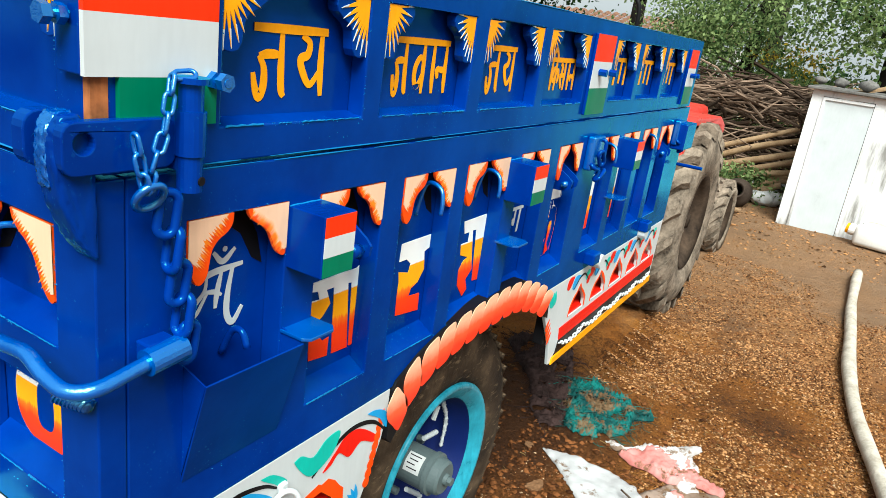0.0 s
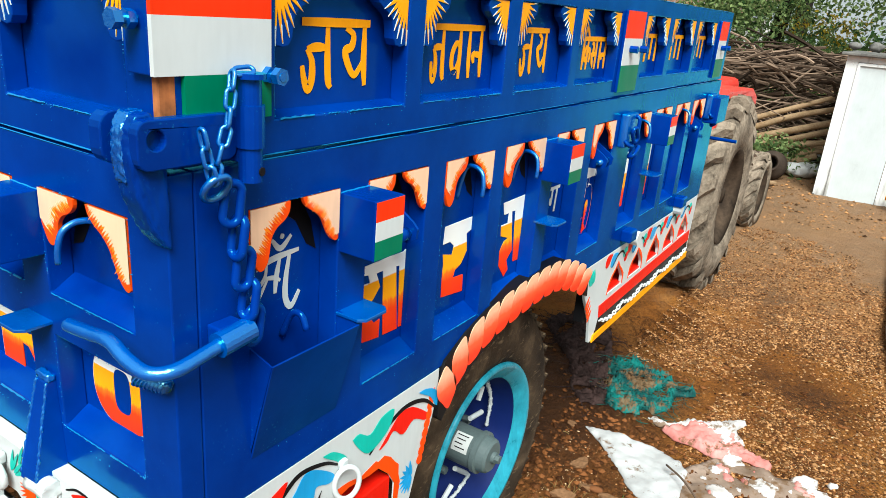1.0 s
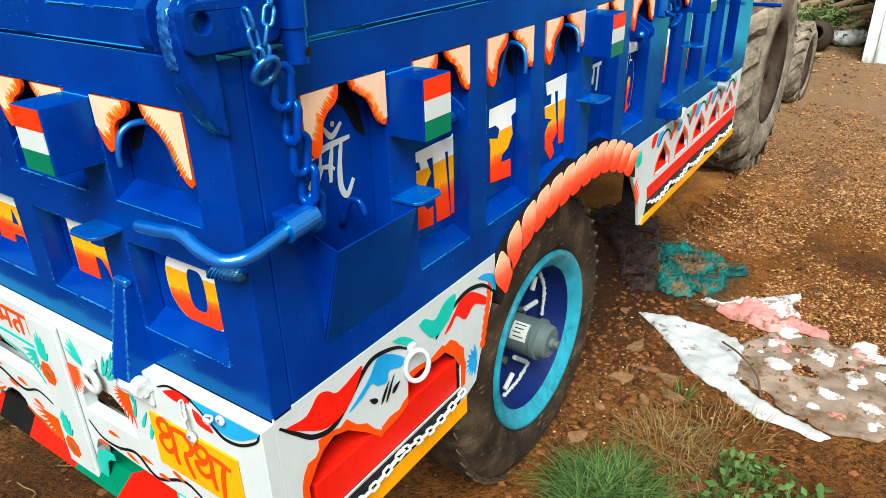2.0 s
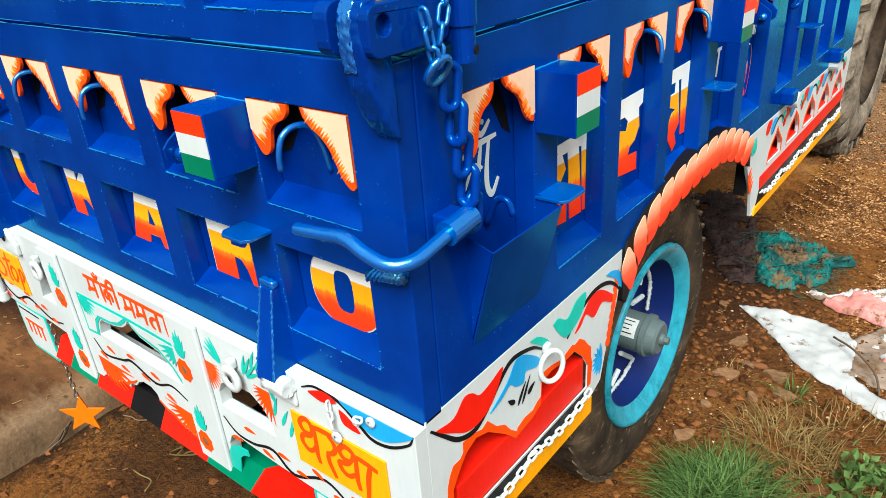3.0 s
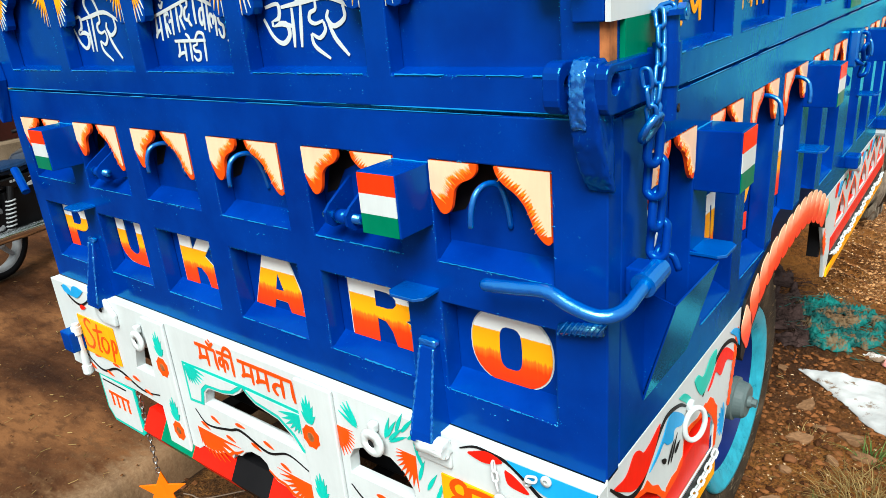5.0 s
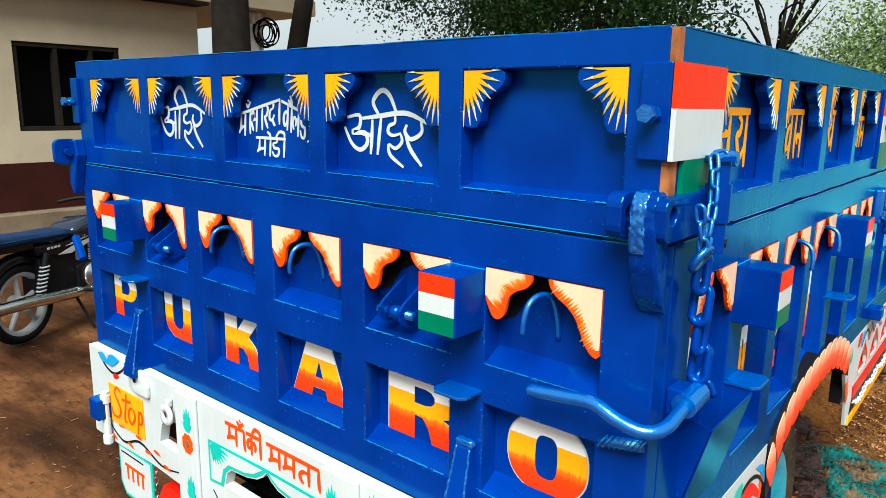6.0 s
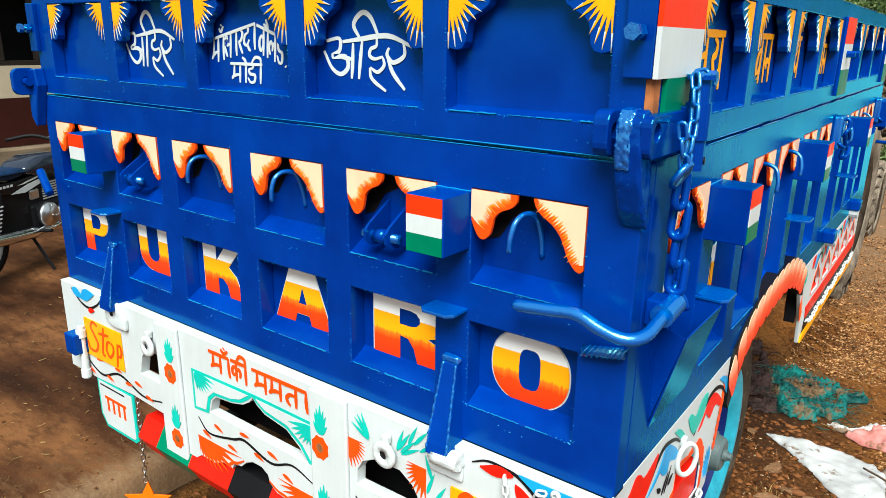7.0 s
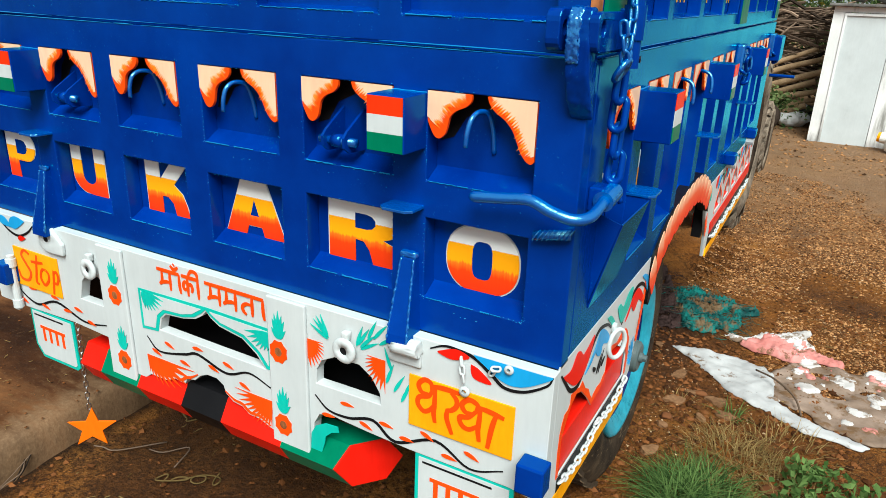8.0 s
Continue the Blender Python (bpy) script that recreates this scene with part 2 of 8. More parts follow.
def lettering(body, u0, u1, v0, v1, d, plane, fat=0.0, lean=0.0, turn=0.0, thick=0.0006):
    """Writing in the built-in font, stretched into a box on a plane."""
    c = bpy.data.curves.new("writing", "FONT")
    c.body, c.offset, c.extrude, c.resolution_u = body, fat, 0.5, 3
    o = bpy.data.objects.new("writing", c)
    scene.collection.objects.link(o)
    me = bpy.data.meshes.new_from_object(o)
    bpy.data.objects.remove(o)
    bpy.data.curves.remove(c)
    bm = bmesh.new()
    bm.from_mesh(me)
    bpy.data.meshes.remove(me)
    for v in bm.verts:
        v.co.x += lean * v.co.y
        v.co.y += turn * v.co.x
    xs, ys = [v.co.x for v in bm.verts], [v.co.y for v in bm.verts]
    x0, sx, y0, sy = min(xs), (u1 - u0) / (max(xs) - min(xs)), min(ys), (v1 - v0) / (max(ys) - min(ys))
    for v in bm.verts:
        v.co = plane(u0 + (v.co.x - x0) * sx, v0 + (v.co.y - y0) * sy, d + thick * (v.co.z + 0.5))
    bmesh.ops.recalc_face_normals(bm, faces=bm.faces)
    # strokes that cross one another lie a hair apart
    seen, n = set(), 0
    out = plane(0, 0, 1) - plane(0, 0, 0)
    for v in bm.verts:
        if v in seen:
            continue
        stack, isle = [v], []
        seen.add(v)
        while stack:
            q = stack.pop()
            isle.append(q)
            for e in q.link_edges:
                o = e.other_vert(q)
                if o not in seen:
                    seen.add(o)
                    stack.append(o)
        for q in isle:
            q.co += out * 0.00008 * n
        n += 1
    return bm


def link_mesh(length, width, r, material, name="chain_link"):
    """One chain link, lengthwise along z."""
    hw, hl = width / 2 - r, length / 2 - width / 2
    path = []
    for k in range(12):
        s = math.pi * k / 11
        path.append((hw * math.cos(s), 0, hl + hw * math.sin(s)))
    path += [(-p[0], 0, -p[2]) for p in path]
    bm = tube(path, r, 8, True)
    me = bpy.data.meshes.new(name)
    bm.to_mesh(me)
    bm.free()
    me.materials.append(material)
    me.polygons.foreach_set("use_smooth", [True] * len(me.polygons))
    return me


def chain(path, me, pitch, parent, name="chain_link"):
    """Links set along a path, each a quarter turn from the last."""
    pts = [Vector(p) for p in path]
    out, carry, k = [], 0.0, 0
    for a, b in zip(pts, pts[1:]):
        w, s = (b - a).normalized(), carry
        while s < (b - a).length:
            q = w.to_track_quat("Z", "X").to_matrix().to_4x4()
            m = Matrix.Translation(a + w * s) @ q @ Matrix.Rotation(radians(45 + 90 * (k % 2)), 4, "Z")
            ob = part(name, me, None, parent)
            ob.matrix_basis = m
            out.append(ob)
            s, k = s + pitch, k + 1
        carry = s - (b - a).length
    return out


def write_on(bm, material, owner, label):
    """Links the signs of a piece of writing, each a part of its own."""
    left = set(bm.verts)
    while left:
        stack, isle = [left.pop()], []
        while stack:
            v = stack.pop()
            isle.append(v)
            for e in v.link_edges:
                o = e.other_vert(v)
                if o in left:
                    left.discard(o)
                    stack.append(o)
        one, at = bmesh.new(), {}
        for v in isle:
            at[v] = one.verts.new(v.co)
        for f in {f for v in isle for f in v.link_faces}:
            one.faces.new([at[v] for v in f.verts])
        bmesh.ops.recalc_face_normals(one, faces=one.faces)
        part("letter", one, material, owner, label)
    bm.free()


# ---------------------------------------------------------------- the trailer
# Paler than the enamel: the gleam of beads and spatter is in the colour.
GLINT = paint("glinting_blue_bead", (0.012, 0.17, 0.42), 0.2)
GLINT.node_tree.nodes["Principled BSDF"].inputs["Specular Tint"].default_value = (0.3, 0.85, 1.0, 1)
trailer = thing("tractor_trailer", (-0.92, 1.5, 0.0), "blue hand-painted steel farm trailer with bright folk decoration", "trailer")
W, L = 1.85, 3.05
Z_LOW, Z_MID, Z_TOP = 1.022, 1.592, 1.893
REAR_COLS = [(-1.79, -1.56), (-1.482, -1.271), (-1.2, -0.976), (-0.9, -0.675), (-0.605, -0.382), (-0.305, -0.086)]
SIDE_COLS = [(0.136, 0.331), (0.409, 0.592), (0.66, 0.857), (0.918, 1.131), (1.205, 1.389), (1.467, 1.647), (1.82, 2.01), (2.08, 2.27), (2.34, 2.53), (2.60, 2.79)]
REAR_UP = [(-1.755, -1.465), (-1.42, -1.12), (-1.075, -0.766), (-0.716, -0.417), (-0.366, -0.068)]
SIDE_UP = [(0.187, 0.5), (0.55, 0.863), (0.92, 1.219), (1.265, 1.56), (1.80, 2.056), (2.105, 2.404), (2.448, 2.752)]
DEEP, DEEP_UP = 0.042, 0.034


def spatter(plane, holes, owner):
    """Weld spatter and chipped paint along the edges of the openings; its glint is in the colour."""
    rnd = random.Random(int(abs(holes[0][0]) * 977) + len(holes))
    V, F = [], []
    for a, b, c, e in holes:
        for (u0, v0), (u1, v1), n in (((a, c), (b, c), 40), ((a, c), (a, e), 20), ((b, c), (b, e), 14), ((a, e), (b, e), 16), ((a + 0.02, c - 0.02), (b, c - 0.03), 5)):
            at = rnd.random()
            for k in range(n):
                q = min(1, max(0, rnd.gauss(at, 0.13))) if rnd.random() < 0.6 else rnd.random()
                s = rnd.uniform(0.0004, 0.0011)
                u, v = u0 + (u1 - u0) * q + rnd.gauss(0, 0.0028), v0 + (v1 - v0) * q + rnd.gauss(0, 0.0028)
                if a < u < b and c < v < e:
                    u, v = (u0, v) if u0 == u1 else (u, v0)
                w, i = s * rnd.uniform(0.8, 2.2), len(V)
                V += [plane(u - w, v, 0), plane(u, v - s, 0), plane(u + w, v, 0), plane(u, v + s, 0), plane(u, v, s * 1.1)]
                F += [(i, i + 1, i + 4), (i + 1, i + 2, i + 4), (i + 2, i + 3, i + 4), (i + 3, i, i + 4)]
    me = bpy.data.meshes.new("weld_spatter")
    me.from_pydata(V, [], F)
    me.materials.append(GLINT)
    tagged(part("weld_spatter", me, None, owner), "", kind="stuff")


def gate(name, plane, u0, u1, v0, v1, holes, deep, label):
    """A pressed-steel gate: a frame with openings, a sheet behind it and a sloped sill in each opening."""
    f = part(name, slab([rect(u0, u1, v0, v1)] + [rect(*h) for h in holes], -deep, 0, plane, 0.0025), BLUE, trailer, label)
    part("back_sheet", slab(rect(u0 + 0.004, u1 - 0.004, v0 + 0.004, v1 - 0.004), -deep - 0.006, -deep - 0.0005, plane), BLUE, f)
    for a, b, c, e in holes:
        s = bmesh.new()
        tri = [(0.0, c - 0.001), (-deep + 0.001, c - 0.001), (-deep + 0.001, c + (0.024 if deep > 0.04 else 0.007))]
        rings = [[s.verts.new(plane(u, v, d - 0.002)) for d, v in tri] for u in (a + 0.001, b - 0.001)]
        for i in range(3):
            s.faces.new((rings[0][i], rings[0][(i + 1) % 3], rings[1][(i + 1) % 3], rings[1][i]))
        s.faces.new(rings[0]), s.faces.new(rings[1])
        bmesh.ops.recalc_face_normals(s, faces=s.faces)
        part("sill", s, BLUE, f)
        # Pale beads along the sill edge; their highlight is put into the colour.
        rb = random.Random(int(abs(a) * 7919) + int(c * 100))
        at = 0.03
        while at < 0.9:
            to = min(0.97, at + rb.uniform(0.08, 0.4))
            part("weld_bead", tube([plane(a + (b - a) * (at + (to - at) * q), c + 0.0006 * math.sin(q * 23 + a * 60), 0.0007) for q in [k / 7 for k in range(8)]], rb.uniform(0.0009, 0.0024), 5, taper=lambda q: 0.35 + 0.55 * abs(math.sin(9 * q + 1))), GLINT, f)
            at = to + rb.uniform(0.0, 0.12)
    spatter(plane, holes, f)
    return f


rear_holes = [(a, b, 1.345, 1.518) for a, b in REAR_COLS] + [(a, b, 1.10, 1.27) for a, b in REAR_COLS]
tailgate = gate("tailgate", rear, -W, 0, Z_LOW, Z_MID, rear_holes, DEEP, "blue steel tailgate with two rows of recessed panels")
side_gate = gate("side_gate", side, 0.0435, L, 1.03, Z_MID, [(a, b, 1.115, 1.522) for a, b in SIDE_COLS], DEEP, "blue steel side gate with tall recessed panels")
upper_tailgate = gate("upper_tailgate", rear, -W + 0.012, -0.012, Z_MID + 0.006, Z_TOP, [(a, b, 1.648, 1.843) for a, b in REAR_UP], DEEP_UP, "blue steel tailgate extension with white lettering")
upper_side = gate("upper_side_gate", side, 0.014, L - 0.03, Z_MID + 0.006, Z_TOP, [(a, b, 1.648, 1.843) for a, b in SIDE_UP], DEEP_UP, "blue steel side extension with amber lettering")
# broken bright rims along the tops and feet of the gates, painted-on edge highlights
for f, plane, u0, u1, v in ((tailgate, rear, -W + 0.004, -0.004, Z_MID), (upper_tailgate, rear, -W + 0.014, -0.014, Z_MID + 0.007), (upper_tailgate, rear, -W + 0.014, -0.014, Z_TOP), (side_gate, side, 0.05, L - 0.01, Z_MID), (upper_side, side, 0.16, L - 0.04, Z_MID + 0.007), (upper_side, side, 0.016, L - 0.04, Z_TOP)):
    rr = random.Random(int(1000 * v) + int(10 * abs(u0)))
    at = u0
    while at < u1 - 0.05:
        to = min(u1, at + rr.uniform(0.06, 0.5))
        r = rr.uniform(0.0007, 0.0017)
        part("rim_glint", tube([plane(at + (to - at) * q, v + 0.0004 * math.sin(31 * (at + q)), 0.0006) for q in (0.0, 0.2, 0.4, 0.6, 0.8, 1.0)], r, 5, taper=lambda q: 0.3 + 0.7 * math.sin(math.pi * min(1, max(0, q)))), GLINT, f)
        at = to + rr.uniform(0.0, 0.08)
# the sides that close the tub
part("left_side_wall", box((-W, 0.05, Z_LOW), (-W + 0.045, L, Z_TOP), 0.003), BLUE, trailer)
part("front_wall", box((-W + 0.05, L - 0.045, Z_LOW), (-0.05, L, Z_TOP), 0.003), BLUE, trailer)
part("load_floor", box((-W + 0.05, 0.05, 1.03), (-0.05, L - 0.05, 1.05)), BLUE, trailer)
part("drawbar", join(box((-1.0, L, 0.62), (-0.85, L + 1.2, 0.72), 0.004), box((-1.3, L - 0.02, 0.6), (-0.55, L + 0.08, 0.75), 0.004)), BLACK, trailer, "dark steel drawbar")
for x in (-1.38, -0.55):
    part("chassis_beam", box((x - 0.05, 0.1, 0.80), (x + 0.05, L - 0.02, 1.0), 0.004), BLACK, trailer)
# Black plate added behind the valance openings; it stands for the dark under the bed.
part("black_crosspiece", box((-W + 0.06, 0.11, 0.72), (-0.06, 0.16, 1.02), 0.003), BLACK, trailer)
for y in (0.35, 1.9, 2.6):
    part("black_crosspiece", box((-W + 0.06, y, 0.9), (-0.06, y + 0.08, 1.02), 0.003), BLACK, trailer)
part("axle", cyl((-1.6, 1.243, 0.437), (-0.25, 1.243, 0.437), 0.055), BLACK, trailer)
for x in (-1.38, -0.55):
    part("leaf_spring", join(*[box((x - 0.035, 1.243 - 0.36 + 0.05 * k, 0.497 + 0.014 * k), (x + 0.035, 1.243 + 0.36 - 0.05 * k, 0.509 + 0.014 * k)) for k in range(5)], box((x - 0.04, 1.18, 0.56), (x + 0.04, 1.3, 0.82))), BLACK, trailer)


# ---- wheel-arch-shaped brackets in the lower openings
def curl(x0, x1, z, down, flip):
    """The outline of a half-arch bracket: corner at the frame, a flowing inner edge; the flipped ones run out in a point."""
    w = x1 - x0
    if flip:
        p = smooth_path([(1, 0, 0), (0.95, -0.12, 0), (0.82, -0.24, 0), (0.62, -0.35, 0), (0.46, -0.5, 0), (0.37, -0.66, 0), (0.28, -0.83, 0), (0.16, -0.96, 0), (0.06, -1.0, 0), (0, -0.96, 0)], 3)
    else:
        p = smooth_path([(1, 0, 0), (0.98, -0.15, 0), (0.86, -0.27, 0), (0.66, -0.36, 0), (0.52, -0.5, 0), (0.47, -0.68, 0), (0.42, -0.86, 0), (0.3, -0.97, 0), (0.18, -0.95, 0), (0.08, -0.8, 0), (0, -0.62, 0)], 3)
    pts = [(0, 0)] + [(q.x, q.y) for q in p]
    return [((x0 + w * p) if not flip else (x1 - w * p), z + down * q) for p, q in pts]


FLAME = paint("amber_flame_enamel", (0.90, 0.22, 0.012), 0.4, spec=0.1)


def fringe(x0, x1, z, down, flip, seed, grow=0.0):
    """The paler inner field of a bracket, with a ragged brushed edge."""
    rnd = random.Random(seed)
    w = x1 - x0
    if flip:
        edge = smooth_path([(0.9, 0, 0), (0.84, -0.1, 0), (0.68, -0.21, 0), (0.5, -0.33, 0), (0.37, -0.48, 0), (0.28, -0.66, 0), (0.18, -0.8, 0), (0.06, -0.88, 0)], 8)
    else:
        edge = smooth_path([(0.86, 0, 0), (0.8, -0.1, 0), (0.64, -0.2, 0), (0.46, -0.31, 0), (0.35, -0.46, 0), (0.29, -0.6, 0), (0.18, -0.68, 0), (0.04, -0.56, 0)], 8)
    pts = [(-0.004, 0.004)]
    for k, q in enumerate(edge):
        j = grow - 0.05 + (rnd.uniform(0.0, 0.12) if k % 2 else rnd.uniform(-0.05, 0.0))
        j *= min(1.0, k / 7) * min(1.0, (len(edge) - 1 - k) / 5)
        pts.append((min(0.96, q.x + j), q.y - j * 0.8 if 0 < k else 0.004))
    pts.append((-0.004, -0.86 if flip else -0.54))
    return [((x0 + w * p) if not flip else (x1 - w * p), z + down * q) for p, q in pts]


def arch_bracket(plane, x0, x1, ztop, down, flip, owner, seed):
    b = part("arch_bracket", slab(curl(x0, x1, ztop, down, flip), -0.006, 0.0015, plane, 0.0006), ORANGE, owner, "peach half-arch with a flame-orange edge")
    part("amber_fringe", slab(fringe(x0, x1, ztop, down, flip, seed + 7, 0.05), 0.001, 0.0021, plane), FLAME, b)
    part("peach_field", slab(fringe(x0, x1, ztop, down, flip, seed), 0.0012, 0.0025, plane), PEACH, b)
    return b


def arch_pair(plane, a, b, z, seed):
    w, rnd = b - a, random.Random(seed * 7 + 1)
    dl, dr = (0.09, 0.106) if plane is rear else (0.104, 0.088)
    arch_bracket(plane, a + 0.001, a + 0.42 * w, z - 0.001, dl + rnd.uniform(-0.004, 0.004), False, trailer, seed)
    arch_bracket(plane, b - 0.44 * w, b - 0.001, z - 0.001, dr + rnd.uniform(-0.004, 0.004), True, trailer, seed + 50)
    gap = [(a + 0.3 * w, z), (b - 0.3 * w, z), (b - 0.12 * w, z - 0.06), (b - 0.05 * w, z - 0.115), (b - 0.17 * w, z - 0.1), (b - 0.3 * w, z - 0.055), (a + 0.5 * w, z - 0.028), (a + 0.28 * w, z - 0.05), (a + 0.16 * w, z - 0.09), (a + 0.03 * w, z - 0.1), (a + 0.1 * w, z - 0.05)]
    part("painted_arch_shade", slab(gap, -DEEP - 0.0002, -DEEP + 0.0008, plane), BLACK, trailer, "black painted arch outline")


for k, (a, b) in enumerate(REAR_COLS):
    arch_pair(rear, a, b, 1.518, k)
for k, (a, b) in enumerate(SIDE_COLS):
    arch_pair(side, a, b, 1.522, 10 + k)


# ---- flag blocks on the posts
def flag_plate(plane, u0, u1, v0, v1, d, owner):
    h = (v1 - v0) / 3
    for k, m in enumerate((GREEN, WHITE, FLAGRED)):
        part("flag_band", slab(rect(u0, u1, v0 + k * h, v0 + (k + 1) * h), d, d + 0.0015, plane), m, owner)


def flag_block(plane, u0, u1, v0, v1, out):
    m = slab(rect(u0, u1, v0, v1), -0.002, out, plane, 0.002)
    b = part("flag_block", m, BLUE, trailer, "blue box bracket with a tricolour face")
    flag_plate(plane, u0 + 0.002, u1 - 0.002, v0 + 0.002, v1 - 0.002, out + 0.0003, b)
    part("weld_bead", tube(smooth_path([plane(u0 + (u1 - u0) * t, v1 + 0.0008 * (i % 2), 0.001) for i, t in enumerate([0, 0.2, 0.4, 0.6, 0.8, 1.0])], 3), 0.0014, 6), GLINT, b)


for u0, u1, v0, v1 in ((-0.388, -0.307, 1.408, 1.512), (-1.562, -1.482, 1.408, 1.512)):
    flag_block(rear, u0, u1, v0, v1, 0.08)
for u0, u1 in ((0.335, 0.414), (1.130, 1.212), (2.008, 2.085)):
    flag_block(side, u0, u1, 1.408, 1.513, 0.075)


# ---- hooks, pin brackets, step plates
def rope_hook(plane, u, z):
    path = smooth_path([plane(u + 0.012, z - 0.03, -DEEP), plane(u + 0.012, z + 0.01, -0.034), plane(u + 0.008, z + 0.045, -0.02), plane(u, z + 0.052, 0.004), plane(u - 0.004, z + 0.042, 0.026), plane(u - 0.008, z + 0.016, 0.034), plane(u - 0.01, z - 0.008, 0.034)], 5)
    part("rope_hook", tube(path, 0.0048, 10), SHINY, trailer, "bent steel rope hook", True)


for k in (2, 3, 5):
    rope_hook(rear, sum(REAR_COLS[k]) / 2, 1.437)
for k in (2, 3, 6, 8):
    rope_hook(side, sum(SIDE_COLS[k]) / 2 + 0.01, 1.445)


def pin_bracket(plane, u, z):
    b = None
    for s in (-0.026, 0.026):
        lug = [(z + 0.055, -DEEP), (z - 0.03, -DEEP), (z - 0.028, 0.014), (z - 0.016, 0.03), (z + 0.004, 0.032), (z + 0.016, 0.02)]
        bm = bmesh.new()
        r = [[bm.verts.new(plane(u + s + w, v, d)) for v, d in lug] for w in (-0.003, 0.003)]
        bm.faces.new(r[0]), bm.faces.new(r[1])
        for i in range(len(lug)):
            bm.faces.new((r[0][i], r[0][(i + 1) % len(lug)], r[1][(i + 1) % len(lug)], r[1][i]))
        bmesh.ops.recalc_face_normals(bm, faces=bm.faces)
        b = part("pin_lug", bm, BLUE, trailer, "blue steel lug plate")
    part("pin", cyl(plane(u - 0.045, z - 0.006, 0.012), plane(u + 0.045, z - 0.006, 0.012), 0.009, 14, 0.002), SHINY, trailer, "blue steel pin", True)
    part("pin_collar", cyl(plane(u - 0.012, z - 0.006, 0.012), plane(u + 0.012, z - 0.006, 0.012), 0.014, 14, 0.002), BLUE, trailer, "", True)


for k in (1, 4):
    pin_bracket(rear, REAR_COLS[k][0] + 0.1, 1.405)
for k in (1, 5, 9):
    pin_bracket(side, SIDE_COLS[k][0] + 0.09, 1.41)


def step_plate(plane, u, z, w=0.075, out=0.055):
    bm = slab([(u - w / 2, -0.006), (u + w / 2, -0.006), (u + w / 2, out - 0.012), (u + w / 2 - 0.012, out), (u - w / 2 + 0.012, out), (u - w / 2, out - 0.012)], 0, 0.006, lambda a, b, d: plane(a, z + d, b), 0.001)
    part("step_plate", bm, SHINY, trailer, "small blue steel plate welded to the post")


step_plate(rear, -0.345, 1.288)
step_plate(rear, -1.52, 1.288)
for u in (0.372, 1.17, 2.045):
    step_plate(side, u, 1.29, 0.08, 0.06)


# ---- lettering
SIX = [(-1.785, -1.648), (-1.478, -1.338), (-1.172, -1.018), (-0.893, -0.703), (-0.575, -0.388), (-0.275, -0.115)]


def bow(cx, cy, rx, ry, a0, a1, n=9, power=1.0):
    """Points along an elliptic arc, in degrees."""
    out = []
    for k in range(n):
        t = radians(a0 + (a1 - a0) * k / (n - 1))
        c, s = math.cos(t), math.sin(t)
        out.append((cx + rx * math.copysign(abs(c) ** power, c), cy + ry * math.copysign(abs(s) ** power, s)))
    return out


BLOCK = {
    "P": [[(0, 0), (0, 1)] + bow(0.66, 0.7, 0.34, 0.3, 90, -90) + [(0.34, 0.4), (0.36, 0.02)], [(0.34, 0.54), (0.34, 0.84)] + bow(0.56, 0.69, 0.16, 0.15, 90, -90, 6)],
    "U": [[(0, 1), (0.01, 0.42)] + bow(0.5, 0.4, 0.49, 0.36, 180, 250, 7) + [(0.72, 0.02), (1, 0), (1, 1), (0.7, 1), (0.7, 0.42)] + bow(0.5, 0.4, 0.2, 0.16, 350, 190, 7) + [(0.3, 0.42), (0.3, 1)]],
    "K": [[(0, 0), (0, 1), (0.34, 1), (0.34, 0.66), (0.62, 1), (1, 1), (0.66, 0.6), (0.84, 0.46), (0.93, 0.26), (1, 0), (0.68, 0), (0.62, 0.25), (0.5, 0.36), (0.36, 0.36), (0.36, 0.02)]],
    "A": [[(0, 0), (0.3, 1), (0.7, 1), (1, 0), (0.66, 0), (0.61, 0.2), (0.39, 0.2), (0.34, 0)], [(0.43, 0.38), (0.57, 0.38), (0.5, 0.66)]],
    "R": [[(0, 0), (0, 1)] + bow(0.64, 0.72, 0.36, 0.28, 90, -70) + [(0.9, 0.4), (0.94, 0.2), (1, 0), (0.64, 0), (0.58, 0.25), (0.5, 0.38), (0.38, 0.4), (0.38, 0)], [(0.38, 0.58), (0.38, 0.82)] + bow(0.54, 0.70, 0.13, 0.12, 90, -90, 6)],
    "O": [bow(0.5, 0.5, 0.5, 0.5, 0, 350, 36, 0.85), bow(0.5, 0.5, 0.14, 0.28, 0, 340, 18, 0.6)],
}
for ch, (a, b) in zip("PUKARO", SIX):
    loops = [[(a + (b - a) * u, 1.117 + 0.143 * v) for u, v in lp] for lp in BLOCK[ch]]
    rim_loops = [[((a + b) / 2 + (u - (a + b) / 2) * 1.035, 1.1885 + (v - 1.1885) * 1.04) for u, v in loops[0]]]
    edge = part("letter_edge", slab(rim_loops, -DEEP - 0.0002, -DEEP + 0.0006, rear), WHITE, tailgate, "thin pale letter outline")
    part("letter", slab(loops, -DEEP + 0.0002, -DEEP + 0.0018, rear), LETTERS, tailgate, "white, amber and red painted capital letter")
    if len(loops) > 1:
        part("letter_counter", slab(loops[1], -DEEP + 0.0002, -DEEP + 0.0016, rear), BLUE, tailgate)
